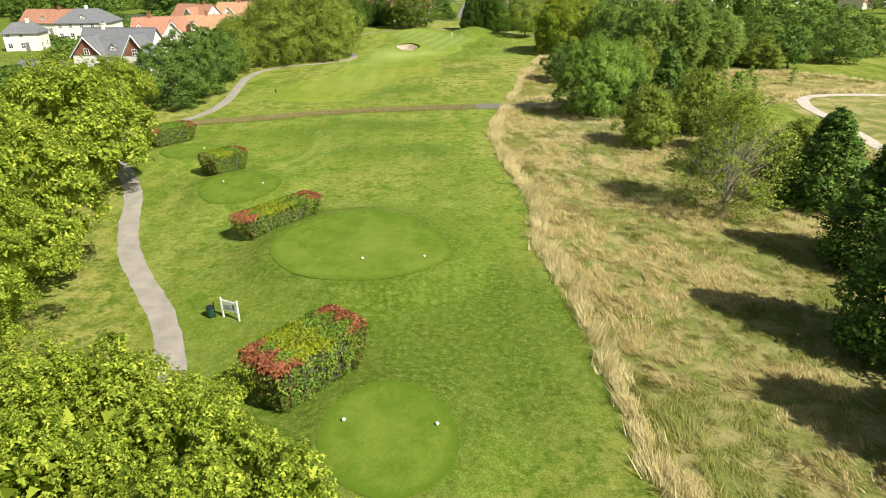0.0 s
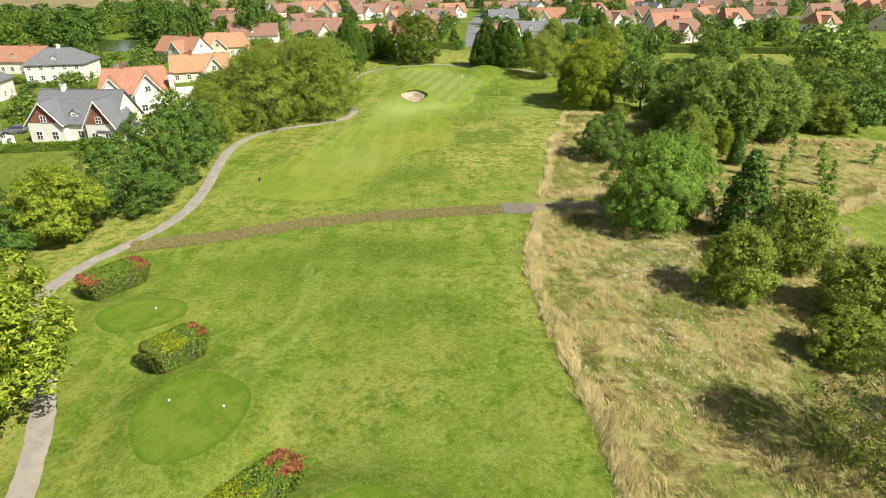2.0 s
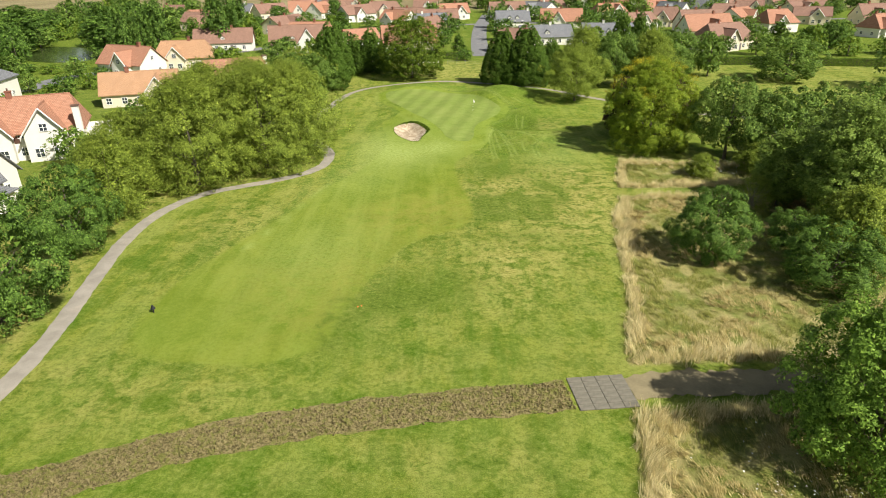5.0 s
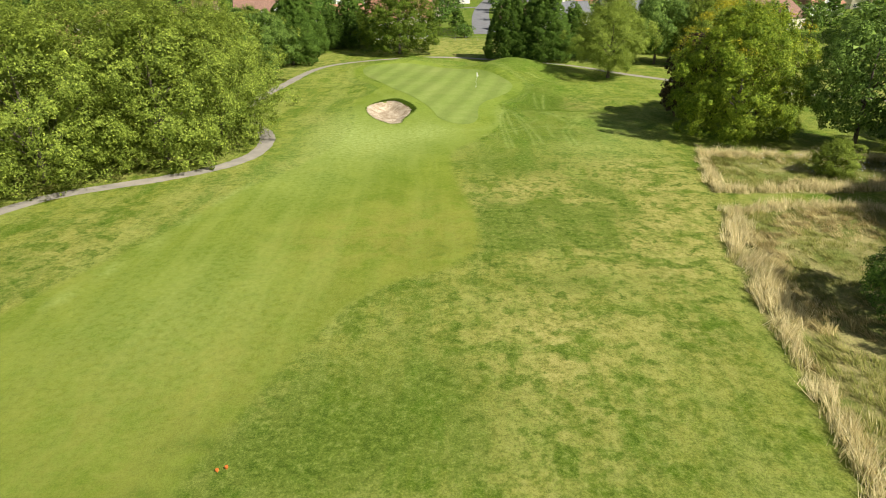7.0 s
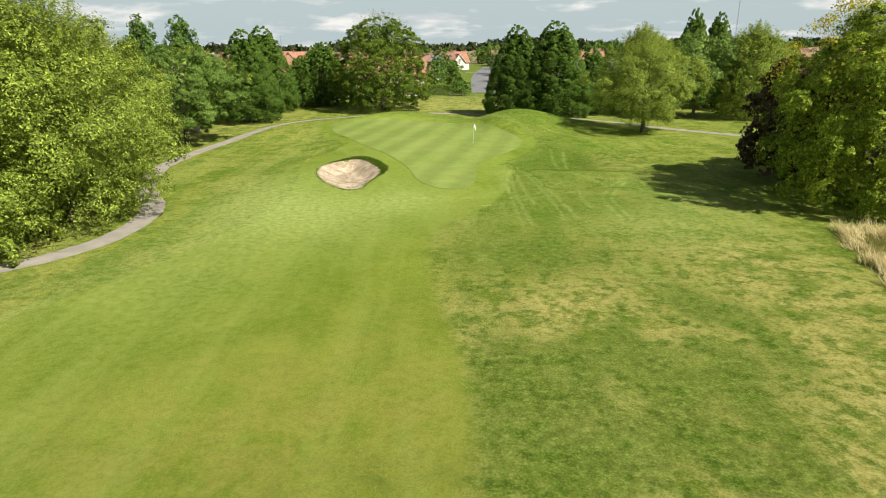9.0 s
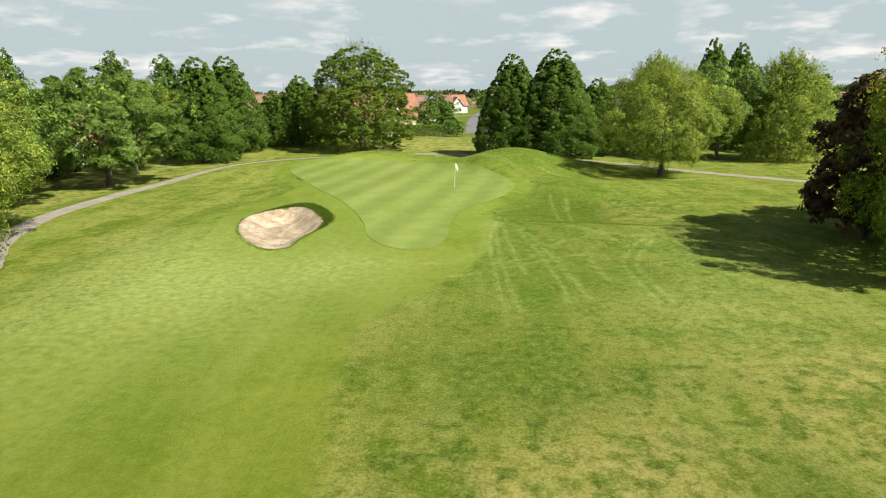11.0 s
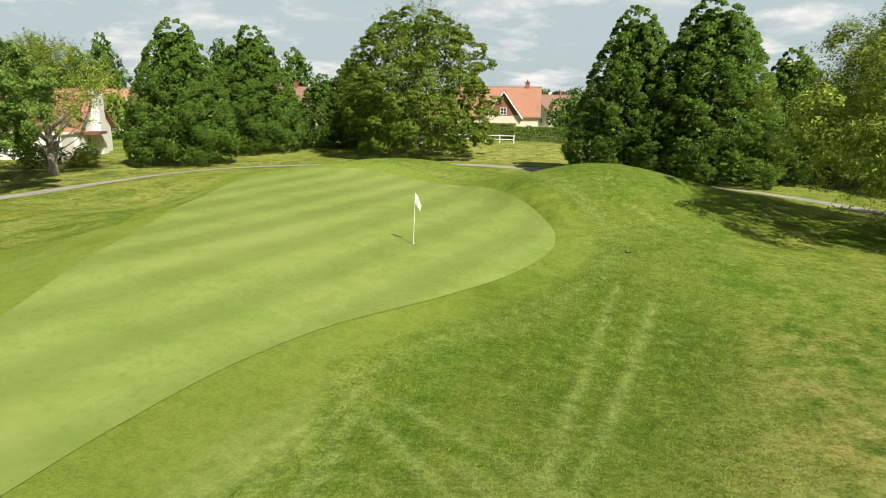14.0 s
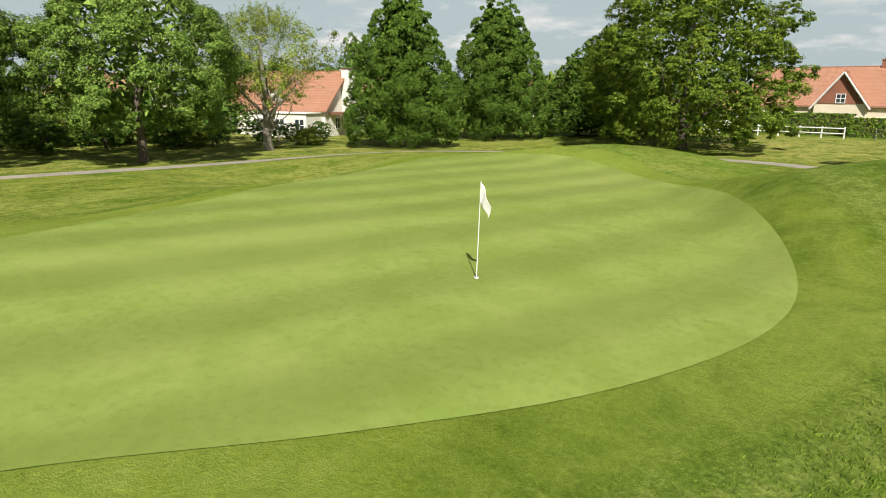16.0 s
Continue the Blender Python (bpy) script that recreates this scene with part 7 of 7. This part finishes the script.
# masts on the skyline
for x, y, h in ((397.0, 1000.0, 62.0), (-221.6, 1000.0, 24.0)):
    mast = tagged(new("radio_mast"), "thin grey steel mast on the far skyline", "mast", "radio masts")
    mast.location = (x, y, 0)
    for k in range(3):
        a = 2.094 * k
        part("leg", tube(bmesh.new(), (0.7 * math.cos(a), 0.7 * math.sin(a), -0.5), (0.35 * math.cos(a), 0.35 * math.sin(a), h), 0.16, 0.12, 5), GREY_STEEL, mast)
    for k in range(1, int(h / 4)):
        part("brace", tube(bmesh.new(), (0.6, 0.0, 4.0 * k), (-0.3, 0.5, 4.0 * k + 2.0), 0.08, 0.08, 4), GREY_STEEL, mast)


def parked_car(x, y, turn, paint, label):
    """A small hatchback: lower body, glazed cabin, four wheels, lights."""
    car = tagged(new("car"), label, "car")
    car.matrix_basis = pose(x, y, height(x, y) + 0.02, 0, 0, turn)
    side = [(-2.0, 0.35), (-2.05, 0.75), (-1.3, 0.92), (1.75, 0.95), (2.0, 0.8), (2.0, 0.35)]
    bm = bmesh.new()
    rows = [[bm.verts.new((px_, sy * 0.86, pz)) for px_, pz in side] for sy in (-1, 1)]
    bm.faces.new(rows[0]), bm.faces.new(rows[1][::-1])
    for i in range(6):
        bm.faces.new((rows[0][i], rows[0][(i + 1) % 6], rows[1][(i + 1) % 6], rows[1][i]))
    bmesh.ops.bevel(bm, geom=bm.edges[:], offset=0.08, segments=2, affect="EDGES")
    bmesh.ops.recalc_face_normals(bm, faces=bm.faces)
    part("body", bm, paint, car)
    bm = bmesh.new()
    low = [bm.verts.new(p) for p in ((-0.95, -0.80, 0.92), (1.7, -0.80, 0.92), (1.7, 0.80, 0.92), (-0.95, 0.80, 0.92))]
    high = [bm.verts.new(p) for p in ((-0.25, -0.62, 1.42), (1.3, -0.62, 1.42), (1.3, 0.62, 1.42), (-0.25, 0.62, 1.42))]
    for i in range(4):
        bm.faces.new((low[i], low[(i + 1) % 4], high[(i + 1) % 4], high[i]))
    bm.faces.new(low[::-1]), bm.faces.new(high)
    bmesh.ops.bevel(bm, geom=bm.edges[:], offset=0.04, segments=1, affect="EDGES")
    part("cabin_glass", bm, GLASS, car, "dark tinted windows")
    part("roof", box(bmesh.new(), -0.22, 1.27, -0.60, 0.60, 1.40, 1.46, 0.02), paint, car)
    for wx in (-1.25, 1.25):
        for sy in (-1, 1):
            w = part("wheel", tube(bmesh.new(), (wx, sy * 0.70, 0.32), (wx, sy * 0.88, 0.32), 0.32, 0.32, 18), BLACK, car)
            part("rim", tube(bmesh.new(), (wx, sy * 0.86, 0.32), (wx, sy * 0.895, 0.32), 0.19, 0.17, 12), GREY_STEEL, w)
    for sy in (-0.6, 0.6):
        part("headlight", box(bmesh.new(), -2.07, -1.98, sy - 0.17, sy + 0.17, 0.62, 0.76, 0.02), TRIM_WHITE, car)
    return car


CAR_GREY = plain("grey_car_paint", (0.22, 0.23, 0.25), 0.3, 40, 0.05, 0.4)
parked_car(-82.5, 137.1, 8, CAR_GREY, "grey hatchback parked beside the white house")
